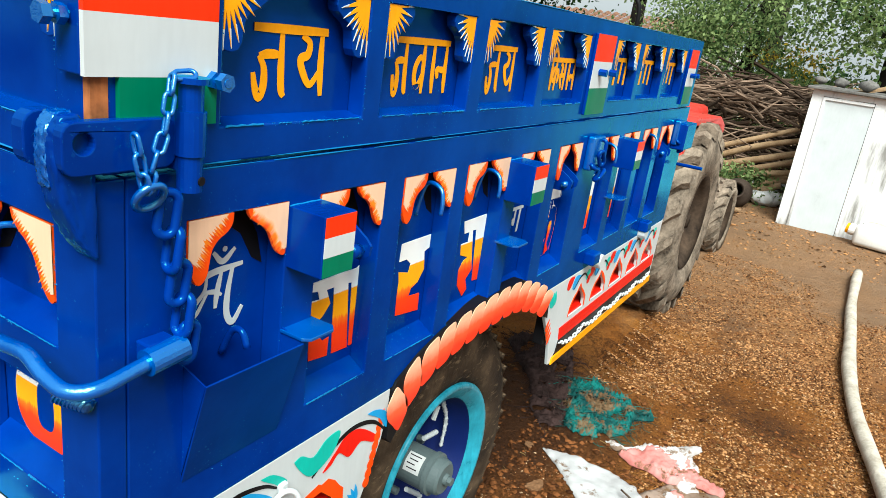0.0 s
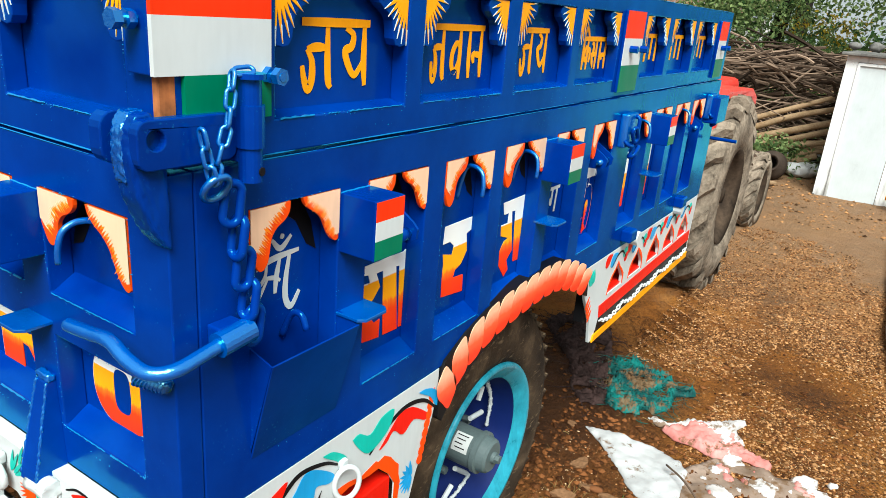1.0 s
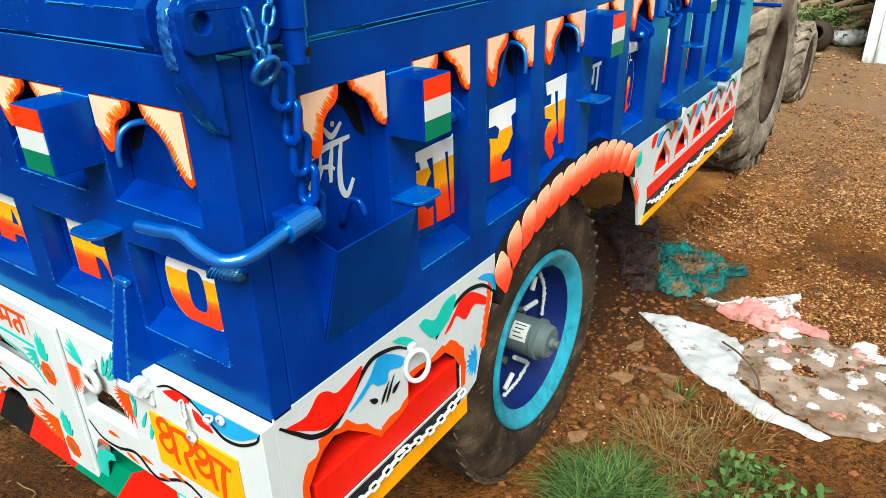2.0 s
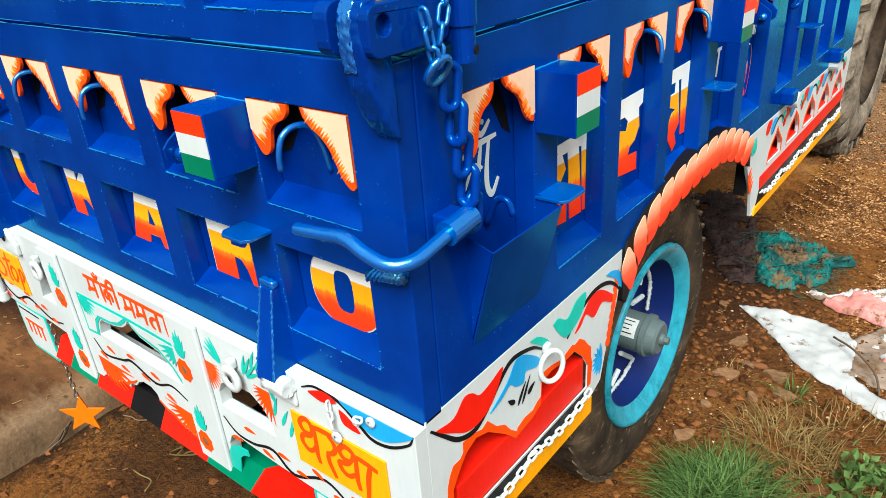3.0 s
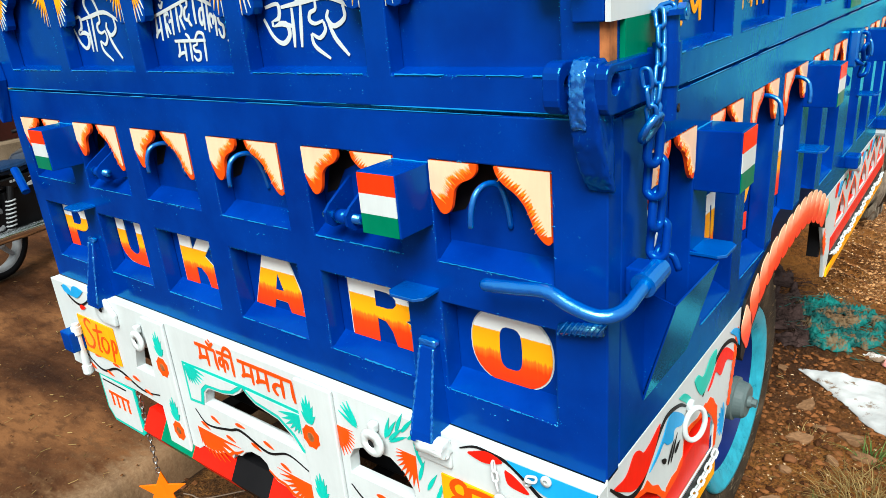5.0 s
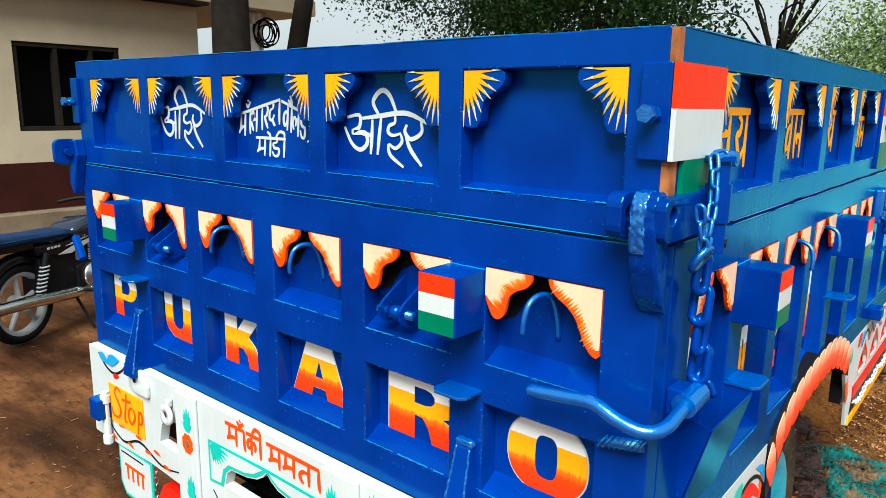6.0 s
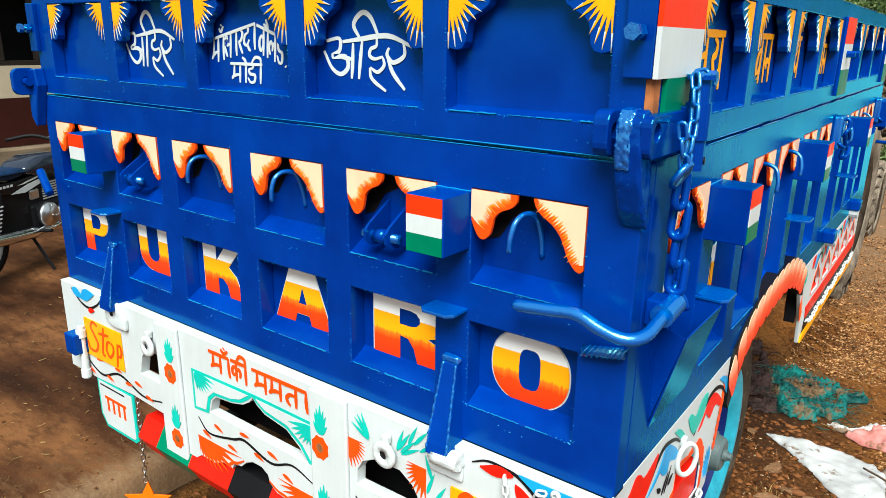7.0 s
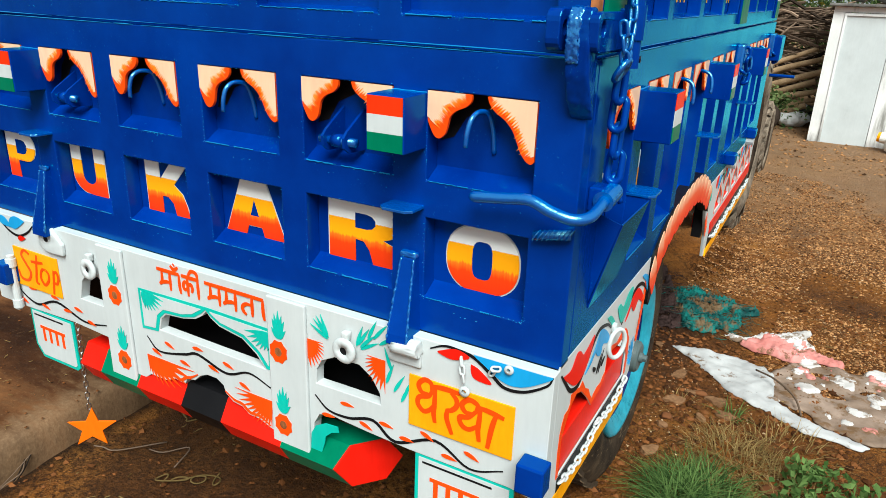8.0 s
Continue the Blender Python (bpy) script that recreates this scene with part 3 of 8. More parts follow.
# hand-brushed letters: each sign as pen strokes, headline at 1 and baseline at 0
SIGNS = {
    "ja": [[(0.8, 1), (0.8, 0.45), (0.84, 0.1), (0.92, 0)], [(0.8, 0.62), (0.45, 0.63), (0.15, 0.6)], [(0.15, 0.6), (0.3, 0.42), (0.3, 0.15), (0.18, 0.0), (0.06, 0.16), (0.0, 0.36)]],
    "ya": [[(0.95, 1), (0.95, 0.4), (1.0, 0)], [(0.3, 0.92), (0.55, 0.82), (0.5, 0.64), (0.28, 0.57), (0.38, 0.36), (0.62, 0.18), (0.93, 0.4)]],
    "va": [[(0.95, 1), (0.95, 0.0)], [(0.95, 0.6), (0.7, 0.7), (0.4, 0.52), (0.38, 0.26), (0.62, 0.14), (0.93, 0.4)]],
    "na": [[(0.95, 1), (0.95, 0.35), (1.0, 0)], [(0.95, 0.46), (0.7, 0.47), (0.42, 0.48)], [(0.5, 0.52), (0.32, 0.44), (0.4, 0.3)]],
    "a": [[(0.5, 1), (0.5, 0.4), (0.56, 0)]],
    "ka": [[(0.55, 1), (0.55, 0)], [(0.55, 0.62), (0.3, 0.72), (0.1, 0.5), (0.25, 0.3), (0.55, 0.45)], [(0.55, 0.52), (0.85, 0.66), (1.0, 0.46), (0.9, 0.24)]],
    "i": [[(0.4, 1), (0.4, 0)], [(0.4, 1), (0.38, 1.2), (0.7, 1.32), (1.1, 1.04)]],
    "ii": [[(0.4, 1), (0.4, 0)], [(0.4, 1), (0.34, 1.3), (-0.1, 1.36), (-0.45, 1.04)]],
    "sa": [[(0.95, 1), (0.95, 0)], [(0.15, 0.86), (0.45, 0.8), (0.42, 0.55), (0.15, 0.48)], [(0.2, 0.5), (0.35, 0.3), (0.55, 0.06)], [(0.3, 0.46), (0.65, 0.5), (0.95, 0.48)]],
    "sha": [[(0.95, 1), (0.95, 0)], [(0.15, 0.8), (0.4, 0.92), (0.46, 0.68), (0.15, 0.52)], [(0.2, 0.54), (0.35, 0.3), (0.55, 0.08)], [(0.45, 0.52), (0.7, 0.56), (0.95, 0.5)]],
    "ma": [[(0.95, 1), (0.95, 0)], [(0.35, 1), (0.34, 0.55), (0.28, 0.32), (0.1, 0.2)], [(0.12, 0.28), (0.4, 0.36), (0.68, 0.42), (0.95, 0.4)]],
    "ta": [[(0.95, 1), (0.95, 0)], [(0.95, 0.56), (0.55, 0.56), (0.3, 0.36), (0.38, 0.14), (0.55, 0.02)]],
    "ra": [[(0.45, 0.98), (0.7, 0.8), (0.55, 0.56), (0.25, 0.52)], [(0.3, 0.55), (0.48, 0.3), (0.75, 0.0)]],
    "da": [[(0.6, 1), (0.6, 0.76)], [(0.6, 0.76), (0.25, 0.68), (0.18, 0.4), (0.5, 0.28), (0.75, 0.46)], [(0.55, 0.32), (0.7, 0.12), (0.9, 0)]],
    "au": [[(0.4, 1), (0.4, 0)], [(0.42, 1), (0.32, 1.2), (0.1, 1.36)], [(0.4, 1), (0.2, 1.1), (-0.15, 1.16)]],
    "o": [[(0.4, 1), (0.4, 0)], [(0.42, 1), (0.3, 1.2), (0.05, 1.34)]],
    "la": [[(0.95, 1), (0.95, 0)], [(0.95, 0.55), (0.7, 0.62), (0.56, 0.34)], [(0.6, 0.55), (0.35, 0.66), (0.1, 0.42), (0.3, 0.18)]],
    "dda": [[(0.55, 1), (0.55, 0.8)], [(0.55, 0.8), (0.2, 0.72), (0.3, 0.5), (0.72, 0.44), (0.7, 0.12), (0.35, 0.06), (0.1, 0.28)]],
    "dot": [[(0.3, 0.06), (0.4, 0.02)]],
    "moon": [[(-0.55, 1.34), (-0.3, 1.18), (-0.02, 1.36)], [(-0.32, 1.4), (-0.26, 1.46)]],
    "gap": [],
}
ADVANCE = {"a": 0.5, "i": 0.5, "ii": 0.5, "au": 0.5, "o": 0.5, "moon": 0.0, "gap": 0.35, "dot": 0.4, "ra": 0.75, "da": 0.85, "dda": 0.85}


def pen(points, w, d, plane, blunt=0.6):
    """One brush stroke: full in the middle, drawn in at both ends."""
    p = smooth_path([(u, v, 0) for u, v in points], 6)
    n, lo, hi = len(p), [], []
    for i, q in enumerate(p):
        t = (p[min(n - 1, i + 1)] - p[max(0, i - 1)]).normalized()
        k = w * (blunt + (1 - blunt) * min(1.0, 3.2 * min(i, n - 1 - i) / n)) / 2
        lo.append((q.x - t.y * k, q.y + t.x * k))
        hi.append((q.x + t.y * k, q.y - t.x * k))
    return slab(lo + hi[::-1], d, d + 0.0008, plane)


def brushed(word, u0, u1, v0, v1, d, plane, material, owner, label, w, lean=0.0, tilt=0.0, headline=True):
    """A hand-brushed word between u0 and u1, its headline at v1 and its foot at v0."""
    keys = word.split()
    total = sum(ADVANCE.get(k, 1.0) for k in keys)
    scale, at, level = (u1 - u0) / total, 0.0, 0

    def lay(x, y):
        q = x / total
        return u0 + scale * x + lean * (y - 0.5) * (v1 - v0), v0 + (v1 - v0) * y + tilt * q

    for key in keys:
        strokes = []
        for line in SIGNS[key]:
            strokes.append(pen([lay(at + x * (0.9 if ADVANCE.get(key, 1.0) == 1.0 else 1.0), y) for x, y in line], w, d + 0.00009 * level, plane))
            level = (level + 1) % 9
        if strokes:
            part("letter", join(*strokes), material, owner, label)
        at += ADVANCE.get(key, 1.0)
    if headline:
        part("letter_headline", pen([lay(q * total, 1.0) for q in (-0.01, 0.25, 0.5, 0.75, 1.01)], w, d + 0.00009 * 10, plane, 0.85), material, owner)


AHIR = [
    [(0.05, 0.62), (0.2, 0.65), (0.2, 0.5), (0.115, 0.425), (0.27, 0.42), (0.295, 0.29), (0.21, 0.2), (0.105, 0.275), (0.015, 0.49)],
    [(0.2, 0.42), (0.28, 0.41), (0.35, 0.39)], [(0.36, 0.6), (0.35, 0.34), (0.337, 0.15)],
    [(0.24, 0.612), (0.453, 0.65), (0.66, 0.69), (0.80, 0.675), (0.99, 0.567)], [(0.465, 0.637), (0.44, 0.39), (0.42, 0.15)],
    [(0.44, 0.65), (0.372, 0.825), (0.465, 0.968), (0.56, 0.91), (0.644, 0.68)],
    [(0.625, 0.67), (0.62, 0.57), (0.56, 0.53), (0.545, 0.45), (0.6, 0.41), (0.69, 0.44)], [(0.69, 0.43), (0.7, 0.33), (0.63, 0.25), (0.55, 0.3)], [(0.545, 0.3), (0.57, 0.16), (0.72, 0.017)],
    [(0.907, 0.62), (0.914, 0.46), (0.80, 0.375), (0.735, 0.46), (0.756, 0.55)], [(0.744, 0.41), (0.80, 0.24), (0.92, 0.05)],
]
for a, b, c, e in ((-1.424, -1.202, 1.664, 1.824), (-0.697, -0.465, 1.666, 1.815)):
    for k, line in enumerate(AHIR):
        part("letter", pen([(a + (b - a) * x, c + (e - c) * y) for x, y in line], 0.0094 if k in (0, 3, 5) else 0.0072 if k in (6, 7, 8) else 0.0082, -DEEP_UP + 0.0001 * k, rear), WHITE, upper_tailgate, "white hand-brushed letter")
FLOW = "white hand-brushed letter"
brushed("ma a moon sha a ra da a", -1.062, -0.905, 1.702, 1.756, -DEEP_UP, rear, WHITE, upper_tailgate, FLOW, 0.0066, 0.1, 0.035)
brushed("va au la dda dot", -0.898, -0.806, 1.732, 1.788, -DEEP_UP, rear, WHITE, upper_tailgate, FLOW, 0.0066, 0.1, -0.03)
brushed("ma o dda ii", -0.995, -0.888, 1.665, 1.706, -DEEP_UP, rear, WHITE, upper_tailgate, FLOW, 0.0066, 0.1)
GOLD = "amber hand-brushed letter"
for word, a, b in (("ja ya", 0.274, 0.432), ("ja va a na", 0.624, 0.818), ("ja ya", 0.998, 1.139), ("i ka sa a na", 1.36, 1.552)):
    brushed(word, a, b, 1.681, 1.782 if a < 1.3 else 1.765, -DEEP_UP, side, YELLOW, upper_side, GOLD, 0.014 if a < 0.5 else 0.0132)
for a, b in SIDE_UP[4:]:
    bars = [rect(a + 0.05, b - 0.03, 1.772, 1.786)] + [rect(a + 0.06 + 0.055 * k, a + 0.075 + 0.055 * k, 1.70 - 0.006 * (k % 2), 1.772) for k in range(4)]
    for r in bars:
        part("writing_bar", slab(r, -DEEP_UP, -DEEP_UP + 0.0015, side), YELLOW, upper_side)
for k, (line, w) in enumerate((([(0.186, 1.403), (0.22, 1.413), (0.28, 1.417)], 0.011), ([(0.208, 1.408), (0.203, 1.384), (0.178, 1.36), (0.188, 1.35), (0.212, 1.385)], 0.008), ([(0.203, 1.384), (0.224, 1.38), (0.238, 1.372)], 0.008), ([(0.236, 1.41), (0.229, 1.38), (0.226, 1.352)], 0.010), ([(0.258, 1.413), (0.25, 1.37), (0.25, 1.335), (0.263, 1.318), (0.282, 1.342)], 0.012), ([(0.219, 1.446), (0.238, 1.428), (0.262, 1.446)], 0.010), ([(0.24, 1.444), (0.243, 1.452)], 0.009))):
    part("letter", pen(line, w, -DEEP + 0.0001 * k, side), WHITE, side_gate, "white hand-brushed letter")
TALL = [  # tall hand-drawn letters: outlines along the gate
    [[(0.454, 1.335), (0.54, 1.336), (0.585, 1.335), (0.612, 1.348), (0.617, 1.278), (0.623, 1.16), (0.582, 1.164), (0.574, 1.307), (0.562, 1.309), (0.577, 1.162), (0.528, 1.165), (0.519, 1.311), (0.497, 1.311), (0.511, 1.279), (0.49, 1.257), (0.479, 1.252), (0.455, 1.268), (0.454, 1.298), (0.478, 1.296), (0.472, 1.314), (0.455, 1.317)]],
    [[(0.455, 1.222), (0.484, 1.217), (0.497, 1.203), (0.515, 1.206), (0.514, 1.165), (0.459, 1.172)]],
    [[(0.741, 1.354), (0.87, 1.355), (0.876, 1.329), (0.838, 1.317), (0.846, 1.272), (0.824, 1.244), (0.799, 1.235), (0.792, 1.217), (0.838, 1.213), (0.841, 1.169), (0.747, 1.181), (0.745, 1.23), (0.746, 1.262), (0.741, 1.288), (0.78, 1.278), (0.786, 1.298), (0.767, 1.313), (0.739, 1.313)]],
    [[(1.014, 1.358), (1.135, 1.36), (1.143, 1.317), (1.147, 1.173), (1.104, 1.177), (1.086, 1.325), (1.066, 1.326), (1.078, 1.264), (1.091, 1.213), (1.064, 1.191), (1.078, 1.16), (1.057, 1.145), (1.024, 1.182), (1.02, 1.226), (1.038, 1.248), (1.06, 1.254), (1.018, 1.268), (1.013, 1.298), (1.049, 1.298), (1.05, 1.325), (1.024, 1.325)]],
]
for loops in TALL:
    part("letter", slab(loops, -DEEP - 0.0003, -DEEP + 0.0012, side), TALL_LETTERS, side_gate, "white, amber and red painted letter")
a, b = SIDE_COLS[5]
part("letter", lettering("क", a + 0.03, b - 0.005, 1.15, 1.39, -DEEP - 0.0003, side, 0.045), TALL_LETTERS, side_gate, "white, amber and red painted letter")
a, b = SIDE_COLS[4]
write_on(lettering("देंग", a + 0.03, b - 0.025, 1.265, 1.385, -DEEP - 0.0003, side, 0.004, 0.1), WHITE, side_gate, "white hand-painted writing")
for k in (6, 7, 8):
    a, b = SIDE_COLS[k]
    part("letter_bar", slab(rect(a + 0.045, b - 0.04, 1.17, 1.375), -DEEP, -DEEP + 0.0015, side), TALL_LETTERS, side_gate)


# ---- sunburst brackets of the upper openings
def sun_bracket(plane, x, z, flip, owner, w=0.084, h=0.096):
    s = -1 if flip else 1
    pts = [(0, 0), (0.9, 0), (0.99, -0.06), (1.0, -0.17), (0.95, -0.27), (0.8, -0.36), (0.6, -0.45), (0.5, -0.55), (0.46, -0.7), (0.44, -0.86), (0.36, -0.97), (0.22, -1.0), (0.05, -0.97), (0, -0.9)]
    b = part("corner_bracket", slab([(x + s * w * p, z + h * q) for p, q in pts], -DEEP_UP * 0.75, -0.0035, plane, 0.0015), BLUE, owner, "blue ogee corner bracket")
    rays, n = [(0.0, 0.0)], 9
    for k in range(n):
        t = k / (n - 1) * math.pi / 2
        r = 0.75 + 0.25 * abs(math.sin(t * 2 + 1.57)) ** 0.7
        rays.append((r * 0.92 * math.cos(t), -r * 1.0 * math.sin(t)))
        if k < n - 1:
            t += math.pi / 4 / (n - 1)
            rays.append((0.42 * math.cos(t), -0.46 * math.sin(t)))
    part("sunburst", slab([(x + s * w * (0.03 + 0.94 * p), z + h * (-0.02 + 0.94 * q)) for p, q in rays], -0.0036, -0.0022, plane), YELLOW, b)
    for k in range(n):
        t = k / (n - 1) * math.pi / 2
        r = 0.75 + 0.25 * abs(math.sin(t * 2 + 1.57)) ** 0.7
        c, e = math.cos(t), -math.sin(t)
        tip = [(r * 0.95 * c, r * 1.02 * e), (r * 0.72 * c - 0.017 * e, r * 0.72 * e - 0.017 * c), (r * 0.72 * c + 0.017 * e, r * 0.72 * e + 0.017 * c)]
        part("ray_tip", slab([(x + s * w * (0.03 + 0.94 * p), z + h * (-0.02 + 0.94 * q)) for p, q in tip], -0.0035, -0.0019, plane), WHITE, b)


for a, b in REAR_UP:
    sun_bracket(rear, a, 1.843, False, trailer), sun_bracket(rear, b, 1.843, True, trailer)
for a, b in SIDE_UP:
    sun_bracket(side, a, 1.843, False, trailer), sun_bracket(side, b, 1.843, True, trailer)

# ---- flag plates of the upper sides
corner_plate = part("corner_plate", join(slab(rect(-0.045, -0.001, 1.715, 1.846), 0.0, 0.012, rear, 0.002)), BLUE, trailer, "blue steel corner plate")
for m, v0, v1 in ((FLAGRED, 1.785, 1.846), (WHITE, 1.715, 1.785), (GREEN, 1.655, 1.715)):
    part("flag_band", slab(rect(-0.012 if m is not GREEN else 0.03, 0.172, v0, v1), 0.0005, 0.008, side), m, trailer, "tricolour painted corner plate")
part("bare_post", box((-0.0115, -0.002, 1.655), (0.0015, 0.02, 1.7145)), RUSTY, trailer, "bare rusty steel post edge")
part("bare_edge", box((-0.0115, -0.001, 1.8465), (0.001, 0.0135, Z_TOP - 0.002)), RUSTY, trailer, "bare rusty gap edge")
for u0, u1 in ((1.58, 1.745), (2.79, 2.93)):
    p = part("side_flag_plate", slab(rect(u0, u1, 1.612, 1.852), 0.0, 0.009, side, 0.002), BLUE, trailer, "tricolour painted strap plate")
    flag_plate(side, u0 + 0.001, u1 - 0.001, 1.613, 1.851, 0.0092, p)
    for u in (u0 + 0.06, u1 - 0.01):
        part("strap_bolt", cyl(side(u, 1.74, 0.009), side(u, 1.74, 0.035), 0.011, 6, 0.001), BLUE, trailer)


# ---- white rear valance
LAYER = [0]


def layer(d):
    """Each painted mark lies a hair over the one before."""
    LAYER[0] = (LAYER[0] + 1) % 14
    return d + 0.00011 * LAYER[0]


def wave(points, w, d, plane, material, owner, name="painted_line"):
    """A painted brush line of varying width."""
    d = layer(d)
    p = smooth_path([(u, v, 0) for u, v in points], 6)
    n, lo, hi = len(p), [], []
    for i, q in enumerate(p):
        t = (p[min(n - 1, i + 1)] - p[max(0, i - 1)]).normalized()
        k = w * (0.35 + 0.65 * math.sin(math.pi * (i + 0.5) / n))
        lo.append((q.x - t.y * k / 2, q.y + t.x * k / 2))
        hi.append((q.x + t.y * k / 2, q.y - t.x * k / 2))
    return part(name, slab(lo + hi[::-1], d, d + 0.001, plane), material, owner)


def leaf(u, v, length, width, turn, d, plane, material, owner, name="painted_leaf"):
    d = layer(d)
    c, s = math.cos(radians(turn)), math.sin(radians(turn))
    n = 11
    pts = [(k / n, 0.55 * math.sin(math.pi * (k / n) ** 0.75) ** 0.9) for k in range(n)] + [(1, 0)] + [(k / n, -0.42 * math.sin(math.pi * (k / n) ** 0.6)) for k in range(n - 1, 0, -1)]
    return part(name, slab([(u + length * p * c - width * q * s, v + length * p * s + width * q * c) for p, q in pts], d, d + 0.001, plane), material, owner)


def val(u, v, d):
    """The plane of the valance, which stands 28 mm proud of the tailgate; its drawing is set out at 0.9735."""
    return Vector((0.0095 + 0.9735 * u, -0.028 - d, 0.0448 + 0.9735 * v))


outline = [(-1.91, 1.0028), (-0.0098, 1.0028), (-0.0098, 0.70), (-0.086, 0.712), (-0.335, 0.712), (-0.44, 0.716), (-0.53, 0.722), (-0.552, 0.725), (-0.59, 0.714), (-0.607, 0.683), (-0.615, 0.59), (-0.735, 0.598),
           (-0.746, 0.614), (-0.79, 0.63), (-0.825, 0.63), (-0.848, 0.647), (-0.88, 0.65), (-0.905, 0.668), (-0.912, 0.69), (-0.935, 0.703), (-0.97, 0.703), (-0.998, 0.69), (-1.02, 0.67), (-1.05, 0.665), (-1.062, 0.645), (-1.10, 0.65), (-1.135, 0.633), (-1.2, 0.632), (-1.225, 0.615), (-1.34, 0.61), (-1.345, 0.70), (-1.53, 0.708), (-1.75, 0.70), (-1.91, 0.70)]
middle_hole = [(-1.14, 0.791), (-1.128, 0.828), (-1.108, 0.845), (-1.04, 0.851), (-0.995, 0.862), (-0.968, 0.878), (-0.953, 0.895), (-0.938, 0.88), (-0.909, 0.864), (-0.83, 0.851), (-0.785, 0.82), (-0.756, 0.787), (-0.93, 0.788)]
right_hole = [(-0.596, 0.80), (-0.594, 0.838), (-0.578, 0.866), (-0.54, 0.886), (-0.47, 0.888), (-0.436, 0.866), (-0.414, 0.832), (-0.41, 0.803)]
left_hole = [(-1.478, 0.80), (-1.46, 0.86), (-1.435, 0.885), (-1.38, 0.89), (-1.352, 0.86), (-1.346, 0.80)]
valance = part("rear_valance", slab([outline, middle_hole, right_hole, left_hole], -0.0285, 0, val, 0.0015), WHITE, trailer, "white painted rear valance with cut-outs and floral painting")
part("valance_ledge", box((-W + 0.02, 0.0015, 0.735), (-0.02, 0.034, 0.779), 0.004), WHITE, trailer, "white steel channel behind the valance")
for a, b in ((-0.735, -0.618), (-1.345, -1.24)):
    part("white_post", box((a + 0.03, -0.038, 0.607), (b + 0.027, -0.0285, Z_LOW - 0.004), 0.003), WHITE, trailer, "white painted steel post")

# number boards and flaps
for a, b, c, e in ((-0.334, -0.084, 0.784, 0.911), (-1.782, -1.564, 0.778, 0.906)):
    part("amber_board", slab(rect(a, b, c, e), 0.0005, 0.004, val, 0.001), YELLOW, trailer, "amber painted board with orange writing")
THARTHA = [
    [(0.235, 0.2), (0.22, 0.05), (0.155, 0.02), (0.10, 0.14), (0.13, 0.27), (0.2, 0.28)], [(0.235, 0.19), (0.2, 0.31), (0.11, 0.38), (0.095, 0.52), (0.15, 0.63), (0.21, 0.58), (0.26, 0.45)],
    [(0.265, 0.1), (0.26, 0.45), (0.255, 0.62), (0.27, 0.79)], [(0.25, 0.09), (0.36, 0.07), (0.5, 0.07)],
    [(0.42, 0.1), (0.47, 0.2), (0.475, 0.32), (0.43, 0.43), (0.385, 0.46)], [(0.39, 0.44), (0.385, 0.62), (0.44, 0.9)],
    [(0.66, 0.31), (0.67, 0.17), (0.59, 0.12), (0.525, 0.25), (0.56, 0.37), (0.62, 0.37)], [(0.66, 0.3), (0.59, 0.45), (0.51, 0.5), (0.53, 0.64), (0.6, 0.68), (0.69, 0.55)],
    [(0.7, 0.2), (0.69, 0.5), (0.685, 0.65), (0.7, 0.85)], [(0.69, 0.2), (0.8, 0.22), (0.915, 0.26)], [(0.845, 0.23), (0.81, 0.5), (0.78, 0.92)],
]
STOP = [
    [(0.38, 0.1), (0.27, 0.03), (0.19, 0.18), (0.27, 0.38), (0.35, 0.58), (0.27, 0.8), (0.11, 0.8), (0.06, 0.6)], [(0.55, 0.06), (0.5, 0.45), (0.46, 0.76), (0.52, 0.82)], [(0.4, 0.27), (0.54, 0.25), (0.67, 0.22)],
    [(0.72, 0.38), (0.63, 0.4), (0.58, 0.62), (0.65, 0.78), (0.75, 0.64), (0.77, 0.46), (0.7, 0.36)], [(0.9, 0.32), (0.87, 0.62), (0.83, 0.95)], [(0.88, 0.4), (0.96, 0.34), (0.985, 0.5), (0.94, 0.64), (0.87, 0.62)],
]
for signs, a, b, c, e, w in ((THARTHA, -0.334, -0.084, 0.784, 0.911, 0.0118), (STOP, -1.782, -1.564, 0.778, 0.906, 0.0098)):
    for k, line in enumerate(signs):
        part("letter", pen([(a + (b - a) * x, e - (e - c) * y) for x, y in line], w, 0.004 + 0.00009 * k, val, 0.75), ORANGE, trailer, "orange hand-brushed letter")
for word, a, b in (("ma a moon", -1.122, -1.04), ("ka ii", -1.03, -0.968), ("ma ma ta a", -0.945, -0.752)):
    brushed(word, a, b, 0.924, 0.978, 0.0005, val, ORANGE, trailer, "orange hand-brushed letter", 0.0105)
